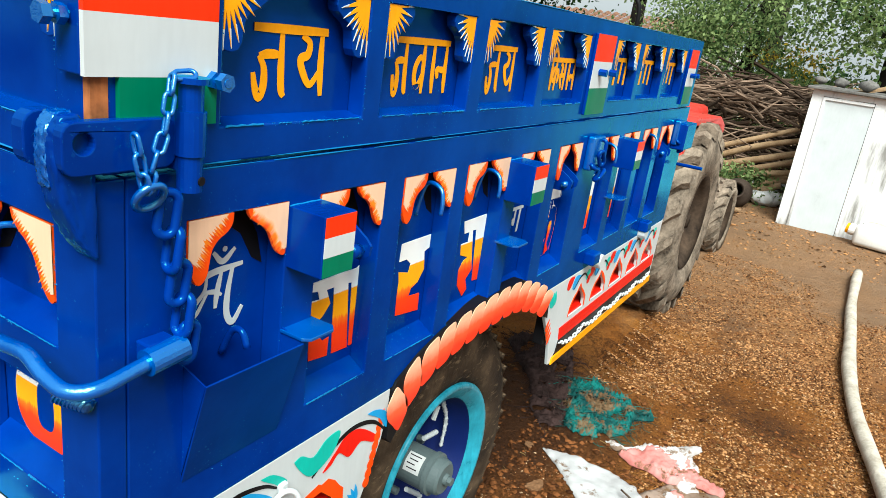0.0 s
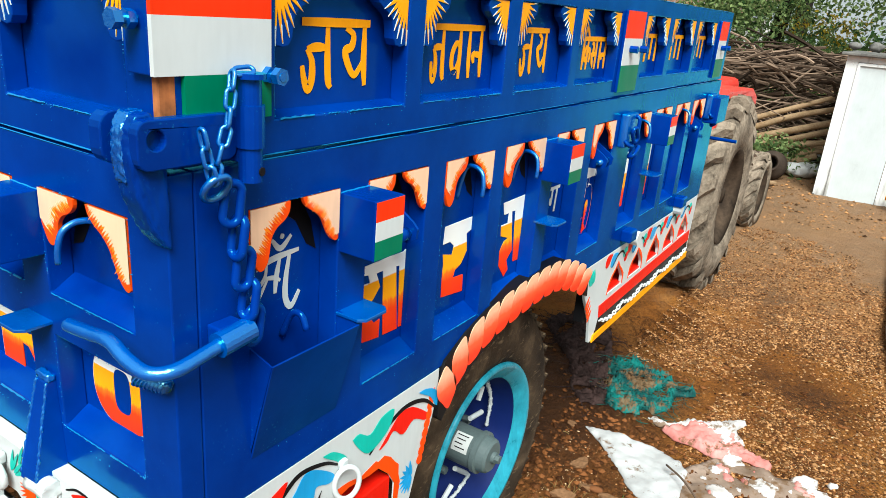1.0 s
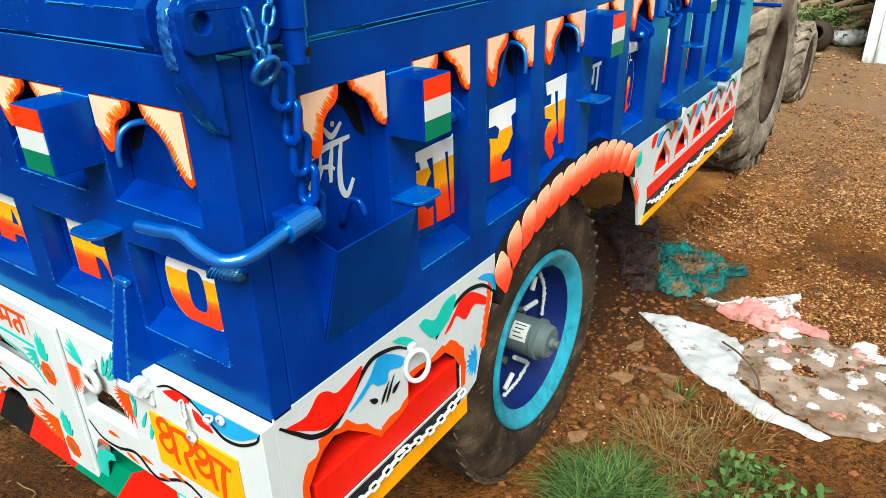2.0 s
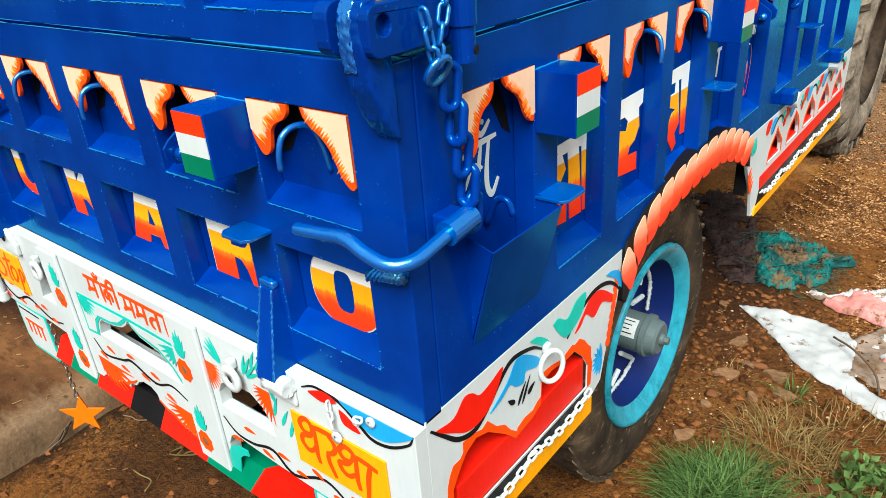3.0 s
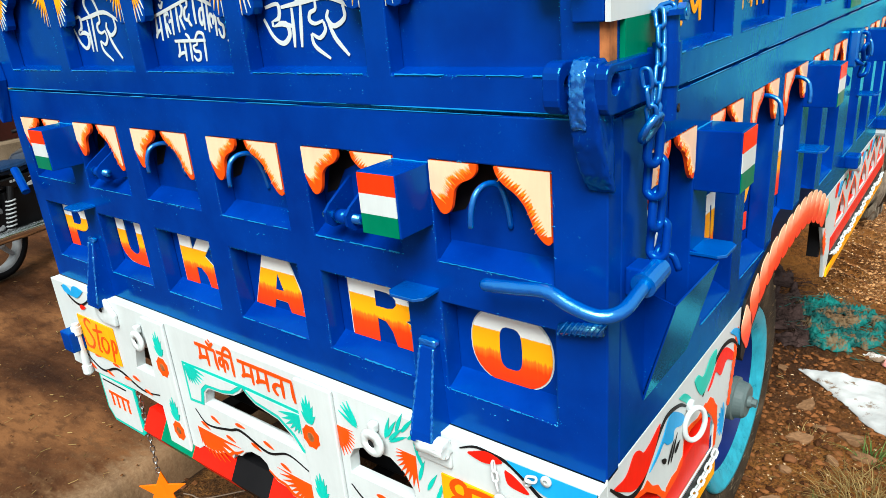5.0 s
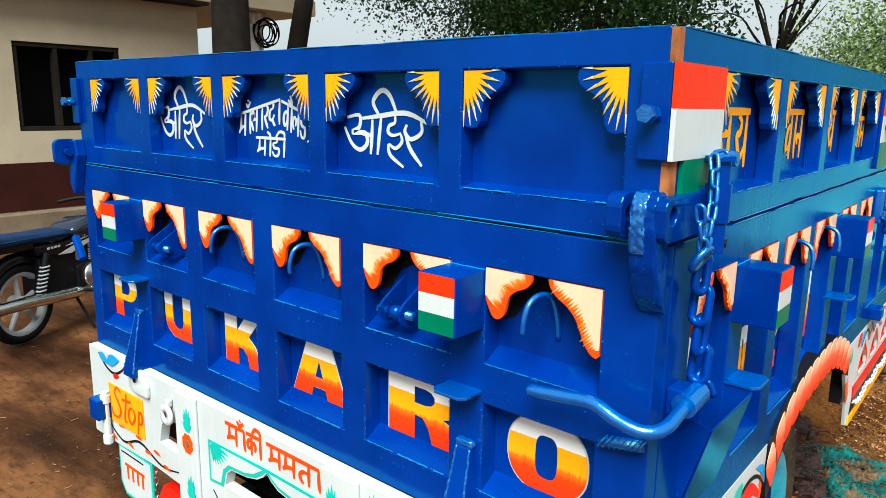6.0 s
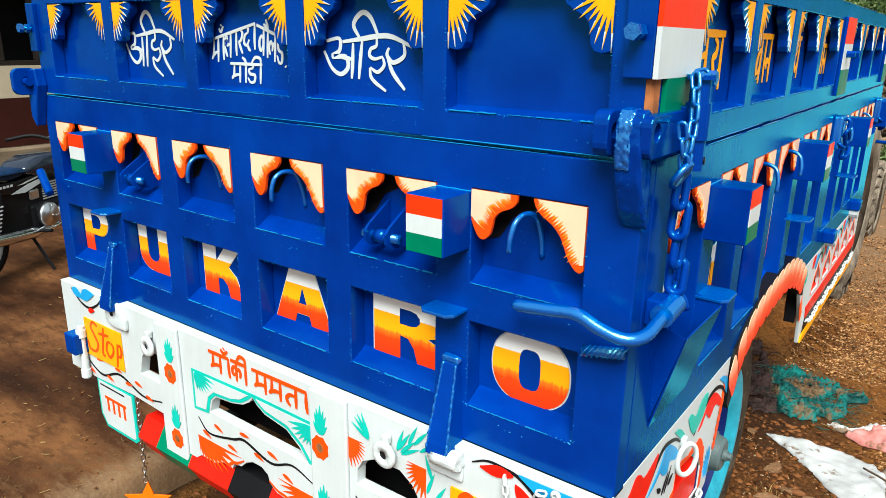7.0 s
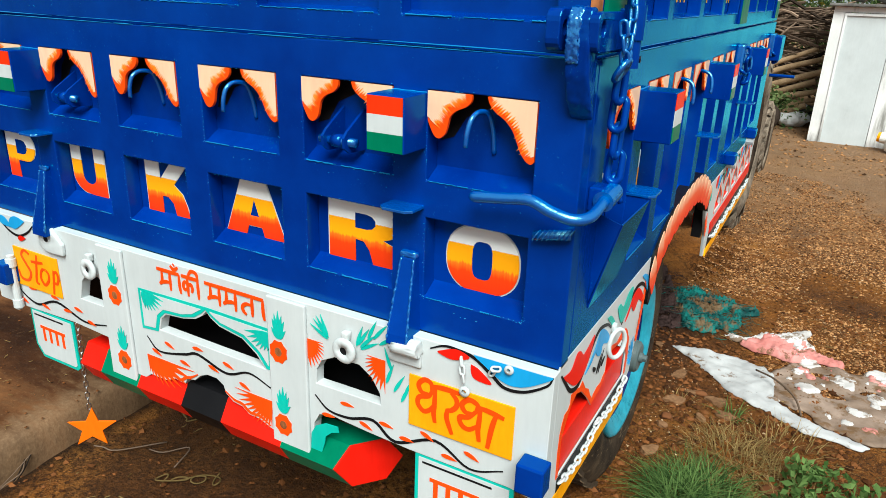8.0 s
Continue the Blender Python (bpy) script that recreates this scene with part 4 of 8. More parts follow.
for a, b, c, e in ((-1.758, -1.545, 0.53, 0.70), (-0.318, -0.075, 0.53, 0.71)):
    f = part("mud_flap", slab([(a, e), (b, e), (b, c + 0.01), (b - 0.012, c), (a + 0.03, c), (a, c + 0.04)], -0.008, -0.002, val, 0.001), TEAL, trailer, "white mud-flap board with a turquoise rim")
    part("flap_face", slab([(a + 0.01, e - 0.006), (b - 0.01, e - 0.006), (b - 0.01, c + 0.018), (b - 0.018, c + 0.011), (a + 0.035, c + 0.011), (a + 0.01, c + 0.045)], -0.003, -0.001, val), WHITE, f)
    part("flap_line", slab(rect(a + 0.02, b - 0.05, e - 0.02, e - 0.015), -0.002, -0.0002, val), BLACK, f)
    for k in range(4):
        u = a + 0.05 + 0.032 * k
        part("writing_bar", slab(rect(u, u + 0.012, e - 0.105, e - 0.062), -0.002, -0.0002, val), ORANGE, f)
    part("writing_bar", slab(rect(a + 0.04, a + 0.165, e - 0.062, e - 0.052), -0.002, -0.0002, val), ORANGE, f)
for x, z in ((-0.046, 0.773), (-1.774, 0.81)):
    part("side_reflector", box((x, -0.075, z), (x + 0.058, -0.03, z + 0.066), 0.004), BLUE, trailer, "small blue reflector box")

# floral painting
for pts in (((-1.196, 0.757), (-1.15, 0.722), (-1.05, 0.742), (-0.997, 0.757), (-0.896, 0.732), (-0.815, 0.758), (-0.742, 0.738)),
            ((-0.6, 0.768), (-0.56, 0.738), (-0.50, 0.737), (-0.431, 0.755), (-0.369, 0.72), (-0.266, 0.762), (-0.18, 0.723), (-0.101, 0.748)),
            ((-1.805, 0.768), (-1.75, 0.735), (-1.695, 0.726), (-1.60, 0.757), (-1.474, 0.725), (-1.36, 0.742)),
            ((-0.285, 0.986), (-0.252, 1.001), (-0.221, 1.001), (-0.182, 0.994), (-0.141, 0.967), (-0.111, 0.947), (-0.068, 0.952), (-0.024, 0.979), (-0.012, 1.001)),
            ((-1.84, 0.99), (-1.79, 0.955), (-1.74, 0.945), (-1.69, 0.965), (-1.66, 0.99))):
    wave(pts, 0.0075, 0.0005, val, BLACK, trailer)
rnd = random.Random(4)
for u0, u1 in ((-1.18, -0.76), (-0.58, -0.1), (-1.79, -1.38)):
    n = int((u1 - u0) / 0.055)
    for k in range(n):
        leaf(u0 + k * 0.055, 0.742 + rnd.uniform(-0.014, 0.014) + (0.02 if k % 2 else -0.012), 0.04, 0.011, rnd.uniform(-25, 5), 0.0005, val, ORANGE, trailer)
for u, v in ((-1.30, 0.859), (-1.296, 0.655), (-0.701, 0.858), (-0.697, 0.652)):
    petals = [(u + (0.029 if k % 2 else 0.0255) * math.cos(k * math.pi / 8), v + (0.032 if k % 2 else 0.028) * math.sin(k * math.pi / 8)) for k in range(16)]
    f = part("painted_flower", slab(petals, 0.0102, 0.0112, val), ORANGE, trailer, "orange painted flower with a dark eye")
    part("flower_eye", slab([(u + 0.011 * math.cos(k * math.pi / 6), v + 0.012 * math.sin(k * math.pi / 6)) for k in range(12)], 0.011, 0.0119, val), RUSTY, f)
    for t, ln in ((90, 0.075), (70, 0.055), (110, 0.055), (50, 0.035), (130, 0.035), (80, 0.066), (100, 0.066)):
        leaf(u + 0.004, v + 0.036, ln, 0.013, t, 0.0102, val, TEAL, trailer)
# turquoise canopy over the middle opening
part("painted_canopy", slab([(-1.21, 0.901), (-1.21, 0.779), (-1.145, 0.785), (-1.132, 0.83), (-1.11, 0.85), (-1.04, 0.856), (-0.998, 0.867), (-0.97, 0.885), (-0.953, 0.9), (-0.936, 0.886), (-0.907, 0.87), (-0.828, 0.857), (-0.78, 0.826), (-0.752, 0.79), (-0.732, 0.79), (-0.732, 0.905), (-0.945, 0.908)], 0.0004, 0.0014, val), TEAL, trailer, "turquoise painted canopy edge")
part("painted_canopy_field", slab([(-1.2, 0.894), (-1.2, 0.789), (-1.155, 0.793), (-1.142, 0.836), (-1.115, 0.859), (-1.045, 0.864), (-1.004, 0.875), (-0.978, 0.892), (-0.968, 0.898)], 0.0012, 0.0022, val), WHITE, trailer)
part("painted_canopy_field", slab([(-0.938, 0.899), (-0.93, 0.892), (-0.903, 0.878), (-0.822, 0.866), (-0.772, 0.834), (-0.744, 0.80), (-0.742, 0.897)], 0.0012, 0.0022, val), WHITE, trailer)
for k in range(7):
    leaf(-1.193, 0.895, 0.085 - 0.006 * k, 0.012, -8 - 12 * k, 0.002, val, TEAL, trailer)
    leaf(-0.735, 0.893, 0.085 - 0.006 * k, 0.012, 188 + 12 * k, 0.002, val, TEAL, trailer)
# orange fans in the corners of the openings
def fan(u, v, a0, a1, r0, r1, n=9):
    """A brushed quarter fan: solid at the corner, ragged at its rim."""
    pts = [(u, v)]
    for k in range(2 * n + 1):
        t, q = radians(a0 + (a1 - a0) * k / (2 * n)), k / (2 * n)
        r = (r0 + (r1 - r0) * q) * (1.0 if k % 2 == 0 else 0.62)
        pts.append((u + r * math.cos(t), v + r * math.sin(t)))
    d = layer(0.0005)
    part("painted_fan", slab(pts, d, d + 0.001, val), ORANGE, trailer, "orange brushed fan")


fan(-0.622, 0.914, -90, 0, 0.08, 0.05)
fan(-0.398, 0.921, 180, 270, 0.05, 0.085)
fan(-1.205, 0.698, -85, 0, 0.055, 0.19)
fan(-0.739, 0.70, 180, 265, 0.13, 0.085, 11)
fan(-1.337, 0.91, 180, 265, 0.035, 0.06, 6)
for pts in (((-0.905, 0.676), (-0.875, 0.66), (-0.845, 0.656), (-0.82, 0.64), (-0.785, 0.64), (-0.75, 0.624)), ((-1.005, 0.694), (-1.03, 0.678), (-1.055, 0.668), (-1.075, 0.655), (-1.105, 0.659), (-1.14, 0.643))):
    wave(pts, 0.009, 0.0005, val, ORANGE, trailer)
part("painted_curl", slab([(-0.617, 0.606), (-0.614, 0.655), (-0.60, 0.68), (-0.57, 0.697), (-0.533, 0.70), (-0.53, 0.685), (-0.552, 0.677), (-0.57, 0.66), (-0.575, 0.635), (-0.583, 0.61)], 0.0005, 0.003, val), TEAL, trailer, "turquoise painted curl")
for u, v, t in ((-0.555, 0.935, 112), (-0.555, 0.935, 126), (-0.553, 0.935, 140), (-0.555, 0.93, 152), (-0.475, 0.935, 72), (-0.47, 0.94, 58), (-0.465, 0.935, 45), (-0.465, 0.93, 30), (-0.43, 0.965, 50), (-0.445, 0.96, 65), (-0.415, 0.955, 35), (-0.395, 0.865, 70), (-0.375, 0.85, 60), (-0.355, 0.83, 65), (-0.345, 0.86, 55), (-0.38, 0.90, 110)):
    leaf(u, v, 0.058, 0.009, t, 0.0005, val, TEAL, trailer)
# leaves of the top right and top left scroll
for mat, u, v, ln, wd, t in (
                             (SKYBLUE, -1.835, 0.99, 0.07, 0.03, -20), (SKYBLUE, -1.78, 0.975, 0.085, 0.04, 15), (RED, -1.745, 0.935, 0.04, 0.018, 10)):
    leaf(u, v, ln, wd, t, 0.0005, val, mat, trailer)


# hinge knuckles, ring pulls, props
for x in (-0.335, -1.535):
    if x > -1:
        k = part("hinge_knuckle", lumpy(cyl((x - 0.012, -0.042, 0.996), (x + 0.048, -0.042, 1.0), 0.0185, 16, 0.006), 0.003, 60, 2, 2), WHITE, trailer, "white splashed hinge knuckle with lumpy welds", True)
        part("knuckle_pin", cyl((x - 0.022, -0.042, 0.9955), (x - 0.006, -0.042, 0.9965), 0.011, 12, 0.002), WHITE, k, "", True)
        part("hinge_plate", lumpy(box((x - 0.03, -0.036, 0.952), (x + 0.048, -0.027, 0.988), 0.004), 0.0012, 70, 4, 2), WHITE, trailer, "white painted hinge plate", True)
    else:
        ear = [(x - 0.034, 0.985), (x - 0.028, 1.012), (x - 0.005, 1.022), (x + 0.03, 1.024), (x + 0.04, 1.012), (x + 0.072, 0.982), (x + 0.07, 0.948), (x - 0.01, 0.946), (x - 0.034, 0.962)]
        k = part("hinge_plate", lumpy(slab(ear, 0.028, 0.04, lambda u, v, d: Vector((u, -d, v)), 0.003), 0.0012, 70, 4, 2), WHITE, trailer, "white painted hinge plate with a round hole", True)
        # Black disc paints the dark of the hole; the plate is not pierced.
        part("plate_hole_disc", cyl((x + 0.004, -0.03, 0.989), (x + 0.004, -0.0418, 0.989), 0.0085, 14), BLACK, k)
    wedge = [(-0.001, 1.002), (0.056, 1.002), (0.053, 1.025), (0.016, 1.18), (0.01, 1.192), (-0.001, 1.194)]
    top, foot = (0.017, 0.026) if x > -1 else (0.012, 0.03)
    bm = slab(wedge, -1, 1, lambda d, z, u: Vector((x + u * (foot + (top - foot) * max(0, min(1, (z - 1.002) / 0.19))), -d, z)), 0.002)
    strap = part("hinge_strap", bm, BLUE, trailer, "blue wedge-shaped hinge strap with rough welds")
    for e in (-1, 1):
        rw = random.Random(int(900 + 10 * x + e))
        bead = [(x + e * (foot + (top - foot) * q - 0.0025) + rw.uniform(-0.0008, 0.0008), -0.0545 + 0.039 * q + rw.uniform(-0.001, 0.001), 1.012 + 0.17 * q) for q in [j / 46 for j in range(47)]]
        fat = [rw.uniform(0.45, 1.25) for _ in range(60)]
        part("weld_bead", tube(bead, 0.0028, 6, taper=lambda q: fat[int(q * 46.01)]), SHINY, strap, "", True)
    part("weld_cap", lumpy(box((x - top - 0.003, -0.015, 1.182), (x + top + 0.003, -0.002, 1.196), 0.004), 0.003, 150, 6, 2), SHINY, strap, "", True)
for x, z in ((-0.476, 0.944), (-1.348, 0.938)):
    part("ring_pull", lumpy(lathe([(-0.006, 0.01), (-0.006, 0.027), (-0.002, 0.031), (0.004, 0.029), (0.006, 0.02), (0.005, 0.01), (-0.006, 0.01)], (x, -0.044, z), "y", 22), 0.0012, 60, 8, 0), WHITE, trailer, "thick white painted steel ring", True)
    # Black plug paints the dark inside the ring.
    part("ring_hole_plug", cyl((x, -0.046, z), (x, -0.036, z), 0.0102, 12), BLACK, trailer)
    part("ring_lug", lumpy(box((x - 0.008, -0.046, z + 0.022), (x + 0.01, -0.029, z + 0.045), 0.004), 0.0012, 80, 9, 2), WHITE, trailer, "", True)


# tricolour bumper beam
hexa = [(0.067 * math.cos(math.pi / 3 * k), 0.067 * math.sin(math.pi / 3 * k)) for k in range(6)]
for m, a, b in ((RED, -1.454, -1.361), (GREEN, -1.361, -1.205), (RED, -1.205, -1.029), (BLACK, -1.029, -0.882), (RED, -0.882, -0.68), (GREEN, -0.68, -0.516), (RED, -0.516, -0.51)):
    bm = bmesh.new()
    end = 0.8 if b > -0.53 else 0.0
    start = 0.8 if a > -0.53 else 0.0
    r = [[bm.verts.new((x + e * (p + 0.067), 0.022 + p, 0.614 + q)) for p, q in hexa] for x, e in ((a, start), (b, end))]
    bm.faces.new(r[0]), bm.faces.new(r[1])
    for i in range(6):
        bm.faces.new((r[0][i], r[0][(i + 1) % 6], r[1][(i + 1) % 6], r[1][i]))
    bmesh.ops.recalc_face_normals(bm, faces=bm.faces)
    part("bumper_segment", bm, m, trailer, "tricolour painted bumper beam segment")
for x in (-1.28, -0.67):
    part("bumper_arm", box((x - 0.03, 0.02, 0.60), (x + 0.03, 0.3, 0.66), 0.003), BLACK, trailer)

# hanging star
STAR = paint("marigold_enamel", (0.82, 0.14, 0.002), 0.4, spec=0.1)
star = [((0.074 if k % 2 == 0 else 0.031) * math.sin(k * math.pi / 5 + 0.1), (0.074 if k % 2 == 0 else 0.031) * math.cos(k * math.pi / 5 + 0.1)) for k in range(10)]
part("hanging_star", slab(star, 0.0, 0.006, lambda u, v, d: Vector((-1.49 + 0.72 * u + 0.69 * d, -0.02 + 0.69 * u - 0.72 * d, 0.36 + v)), 0.001), STAR, trailer, "orange sheet-metal star on a chain")
small_link = link_mesh(0.026, 0.015, 0.0022, STEEL)
chain([(-1.488, -0.022, 0.438), (-1.48, -0.02, 0.735)], small_link, 0.02, trailer, "star_chain_link")

# white chains hanging on the valance
wl = link_mesh(0.024, 0.014, 0.0024, WHITE)
chain([(-0.192, -0.036, 1.0), (-0.186, -0.04, 0.97), (-0.183, -0.04, 0.95)], wl, 0.018, trailer, "valance_chain_link")
chain([(-0.125, -0.036, 0.995), (-0.118, -0.04, 1.008), (-0.098, -0.038, 1.012)], wl, 0.018, trailer, "valance_chain_link")
part("chain_washer", lathe([(-0.004, 0.005), (-0.004, 0.011), (0.0, 0.012), (0.003, 0.01), (0.003, 0.005)], (-0.182, -0.036, 0.935), "y", 18), WHITE, trailer, "", True)
part("chain_washer", lathe([(-0.004, 0.004), (-0.004, 0.009), (0.0, 0.01), (0.003, 0.008), (0.003, 0.004)], (-0.09, -0.034, 1.012), "y", 16), WHITE, trailer, "", True)
# ---- side skirts
skirt_rim = [(0.0, 1.0295), (0.70, 1.0295), (0.70, 0.97), (0.685, 0.904), (0.655, 0.83), (0.632, 0.78), (0.614, 0.72), (0.57, 0.701), (0.0, 0.701)]
slot = [(0.053, 0.742), (0.053, 0.84), (0.077, 0.873), (0.096, 0.893), (0.126, 0.905), (0.162, 0.892), (0.216, 0.847), (0.255, 0.806), (0.258, 0.812), (0.315, 0.818), (0.345, 0.83), (0.349, 0.882), (0.389, 0.888), (0.451, 0.878), (0.484, 0.878), (0.524, 0.84), (0.546, 0.804), (0.546, 0.742)]
rear_skirt = part("rear_skirt", slab([skirt_rim, slot], -0.004, 0, side, 0.0008), WHITE, trailer, "white painted side skirt with scroll painting")
part("red_step", box((-0.06, 0.07, 0.742), (-0.004, 0.536, 0.828), 0.003), RED, trailer, "red painted step channel")
# Black box added behind the slot; its colour is the hollow's darkness.
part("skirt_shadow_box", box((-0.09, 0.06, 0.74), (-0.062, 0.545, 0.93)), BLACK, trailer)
part("amber_strip", box((-0.03, 0.004, 0.652), (0.001, 0.572, 0.70), 0.002), YELLOW, trailer, "amber painted bottom rail")
# Black strip drawn over the skirt as the dark gap behind its chain.
for v0, v1, u0, u1 in ((0.70, 0.738, 0.05, 0.54),):
    part("black_strip", slab(rect(u0, u1, v0 + 0.003, v1), 0.0004, 0.0014, side), BLACK, trailer)
white_link = link_mesh(0.03, 0.017, 0.003, WHITE)


def sag(y0, y1, z, drop, x=0.008, n=9):
    return [(x, y0 + (y1 - y0) * k / n, z - drop * math.sin(math.pi * k / n)) for k in range(n + 1)]


glow = []
rg = random.Random(3)
for k, (u, v) in enumerate([p for a, b in zip(slot, slot[1:]) for p in (a, ((a[0] + b[0]) / 2, (a[1] + b[1]) / 2))] + [slot[-1]]):
    w = rg.uniform(0.008, 0.026)
    glow.append((u + (w if u > 0.42 else -w if u < 0.12 else 0), v + (w if v > 0.76 else 0)))
part("painted_glow", slab([glow, slot], 0.0002, 0.0009, side), ORANGE, trailer, "flame-orange brushed edge")
chain(sag(0.06, 0.30, 0.73, 0.018), white_link, 0.022, trailer, "skirt_chain_link")
chain(sag(0.30, 0.545, 0.735, 0.02), white_link, 0.022, trailer, "skirt_chain_link")
# scroll painting
def petal(points, plane, material, d=0.0004, name="painted_petal"):
    """A painted shape with a flowing outline."""
    d = layer(d)
    ring = [(u, v, 0) for u, v in points]
    p = smooth_path(ring + ring[:2], 4)[:-5]
    return part(name, slab([(v.x, v.y) for v in p], d, d + 0.0009, plane), material, trailer)


for shape, m in (([(-0.182, 1.001), (-0.145, 1.001), (-0.114, 1.001), (-0.085, 1.001), (-0.065, 1.001), (-0.03, 1.001), (-0.012, 1.001), (-0.023, 0.99), (-0.066, 0.964), (-0.102, 0.957), (-0.131, 0.967), (-0.159, 0.985)], SKYBLUE), ([(-0.266, 0.986), (-0.229, 1.001), (-0.203, 0.998), (-0.193, 0.989), (-0.228, 0.976), (-0.254, 0.979)], RED), ([(-0.188, 0.977), (-0.169, 0.97), (-0.14, 0.946), (-0.163, 0.943), (-0.184, 0.95)], RED)):
    petal(shape, val, m, 0.0006)
wave([(0.009, 1.005), (0.039, 0.974), (0.079, 0.937), (0.125, 0.925), (0.166, 0.948), (0.215, 0.988), (0.253, 1.002), (0.313, 0.988), (0.35, 0.965)], 0.012, 0.0004, side, BLACK, trailer)
wave([(0.45, 0.931), (0.505, 0.969), (0.571, 0.988), (0.644, 0.971), (0.702, 0.922)], 0.011, 0.0004, side, BLACK, trailer)
petal([(0.023, 0.996), (0.068, 0.99), (0.099, 1.013), (0.123, 1.007), (0.143, 0.99), (0.174, 0.994), (0.216, 1.004), (0.171, 0.945), (0.112, 0.934), (0.058, 0.966)], side, RED)
petal([(0.169, 0.929), (0.227, 0.962), (0.258, 0.994), (0.292, 0.986), (0.339, 0.95), (0.328, 0.935), (0.291, 0.948), (0.282, 0.927), (0.255, 0.934), (0.236, 0.95), (0.207, 0.936)], side, SKYBLUE)
petal([(0.393, 0.997), (0.414, 1.001), (0.449, 0.981), (0.485, 1.004), (0.528, 1.004), (0.51, 0.962), (0.461, 0.939), (0.431, 0.947)], side, TEAL)
petal([(0.482, 0.926), (0.522, 0.959), (0.551, 0.98), (0.599, 0.975), (0.663, 0.928), (0.652, 0.916), (0.605, 0.94), (0.567, 0.921), (0.531, 0.948), (0.507, 0.931)], side, RED)
petal([(0.62, 1.001), (0.651, 0.998), (0.691, 0.977), (0.719, 0.929), (0.695, 0.935), (0.667, 0.97)], side, SKYBLUE)
petal([(0.306, 1.007), (0.337, 1.001), (0.374, 0.971), (0.364, 0.96), (0.342, 0.978)], side, TEAL)
for u, v, ln, wd, t in ((0.26, 0.885, 0.05, 0.008, 55), (0.275, 0.88, 0.06, 0.007, 60), (0.25, 0.90, 0.03, 0.012, 140), (0.295, 0.89, 0.03, 0.012, 30)):
    leaf(u, v, ln, wd, t, 0.0004, side, BLACK, trailer)
for k in range(9):
    leaf(0.611, 0.787, 0.045, 0.012, 100 + 20 * k, 0.0004, side, SKYBLUE, trailer)
for k in range(8):
    leaf(0.64 + 0.005 * k, 0.80 + 0.022 * k, 0.034, 0.024, 75, 0.0003, side, ORANGE, trailer)
part("skirt_ring_bracket", lumpy(box((-0.002, 0.35, 0.952), (0.012, 0.372, 0.972), 0.004), 0.002, 70, 3, 2), WHITE, trailer, "white painted lug")
part("skirt_ring", tube([(0.016 + 0.012 * math.cos(t), 0.362 + 0.023 * math.cos(t), 0.922 + 0.037 * math.sin(t)) for t in [2 * math.pi * k / 24 for k in range(24)]], 0.0055, 10, True), WHITE, trailer, "white painted steel ring", True)

# front skirt
fr_rim = [(1.60, 1.03), (L - 0.04, 1.03), (L - 0.01, 1.045), (L - 0.03, 0.70), (1.775, 0.735), (1.755, 0.702), (1.728, 0.704), (1.70, 0.80), (1.615, 0.92)]
fr_slots = []
for k in range(5):
    u = 1.83 + 0.232 * k
    fr_slots.append([(u + 0.018, 0.858), (u + 0.172, 0.858), (u + 0.166, 0.892), (u + 0.145, 0.918), (u + 0.118, 0.938), (u + 0.095, 0.962), (u + 0.074, 0.938), (u + 0.046, 0.918), (u + 0.024, 0.892)])
front_skirt = part("front_skirt", slab([fr_rim] + fr_slots, -0.012, 0, side, 0.0015), WHITE, trailer, "white painted side skirt with arched openings")
for k, s in enumerate(fr_slots):
    rg = random.Random(70 + k)
    cu = sum(u for u, v in s) / len(s)
    rim_line = [(u + (u - cu) * 0.12, v) if v < 0.86 else (u + (u - cu) * rg.uniform(0.08, 0.2), v + rg.uniform(0.006, 0.016)) for u, v in s]
    part("painted_glow", slab([rim_line, s], 0.0002, 0.0009, side), ORANGE, trailer, "flame-orange brushed edge")
part("red_step", box((-0.07, 1.78, 0.80), (-0.006, L - 0.06, 0.866), 0.003), RED, trailer, "red painted step channel")
part("red_rail", slab([(1.79, 0.785), (1.775, 0.835), (L - 0.05, 0.855), (L - 0.045, 0.80)], 0.0004, 0.003, side), RED, trailer, "red painted rail")
part("amber_rail", slab([(1.745, 0.700), (1.752, 0.726), (L - 0.03, 0.735), (L - 0.03, 0.708)], 0.0003, 0.006, side), YELLOW, trailer, "amber painted bottom rail")
part("black_strip", slab([(1.775, 0.73), (1.79, 0.782), (L - 0.05, 0.795), (L - 0.045, 0.738)], 0.0003, 0.001, side), BLACK, trailer)
for k in range(5):
    chain(sag(1.80 + 0.235 * k, 2.035 + 0.235 * k, 0.772, 0.022), white_link, 0.022, trailer, "skirt_chain_link")
part("skirt_end_plate", box((-0.05, 1.665, 0.80), (-0.013, 1.69, 1.0), 0.002), BLACK, trailer, "black painted skirt end plate")
for k in range(5):
    u = 1.80 + 0.232 * k
    for m, du, v, ln, wd, t in ((RED, -0.02, 0.985, 0.07, 0.045, 30), (SKYBLUE, 0.035, 0.975, 0.08, 0.05, 25), (TEAL, 0.165, 1.0, 0.07, 0.045, -25), (RED, 0.19, 0.955, 0.05, 0.035, 50)):
        leaf(u + du, v, ln, wd, t, 0.0004, side, m, trailer)
    wave([(u + 0.05, 0.965), (u + 0.10, 1.0), (u + 0.15, 1.005), (u + 0.20, 0.97)], 0.008, 0.0006, side, BLACK, trailer)
for t in (95, 110, 130, 150):
    leaf(1.672, 0.955, 0.055, 0.03, t, 0.0004, side, TEAL, trailer)
for k in range(4):
    leaf(1.635 + 0.012 * k, 0.865 - 0.02 * k, 0.05, 0.016, 60, 0.0004, side, ORANGE, trailer)
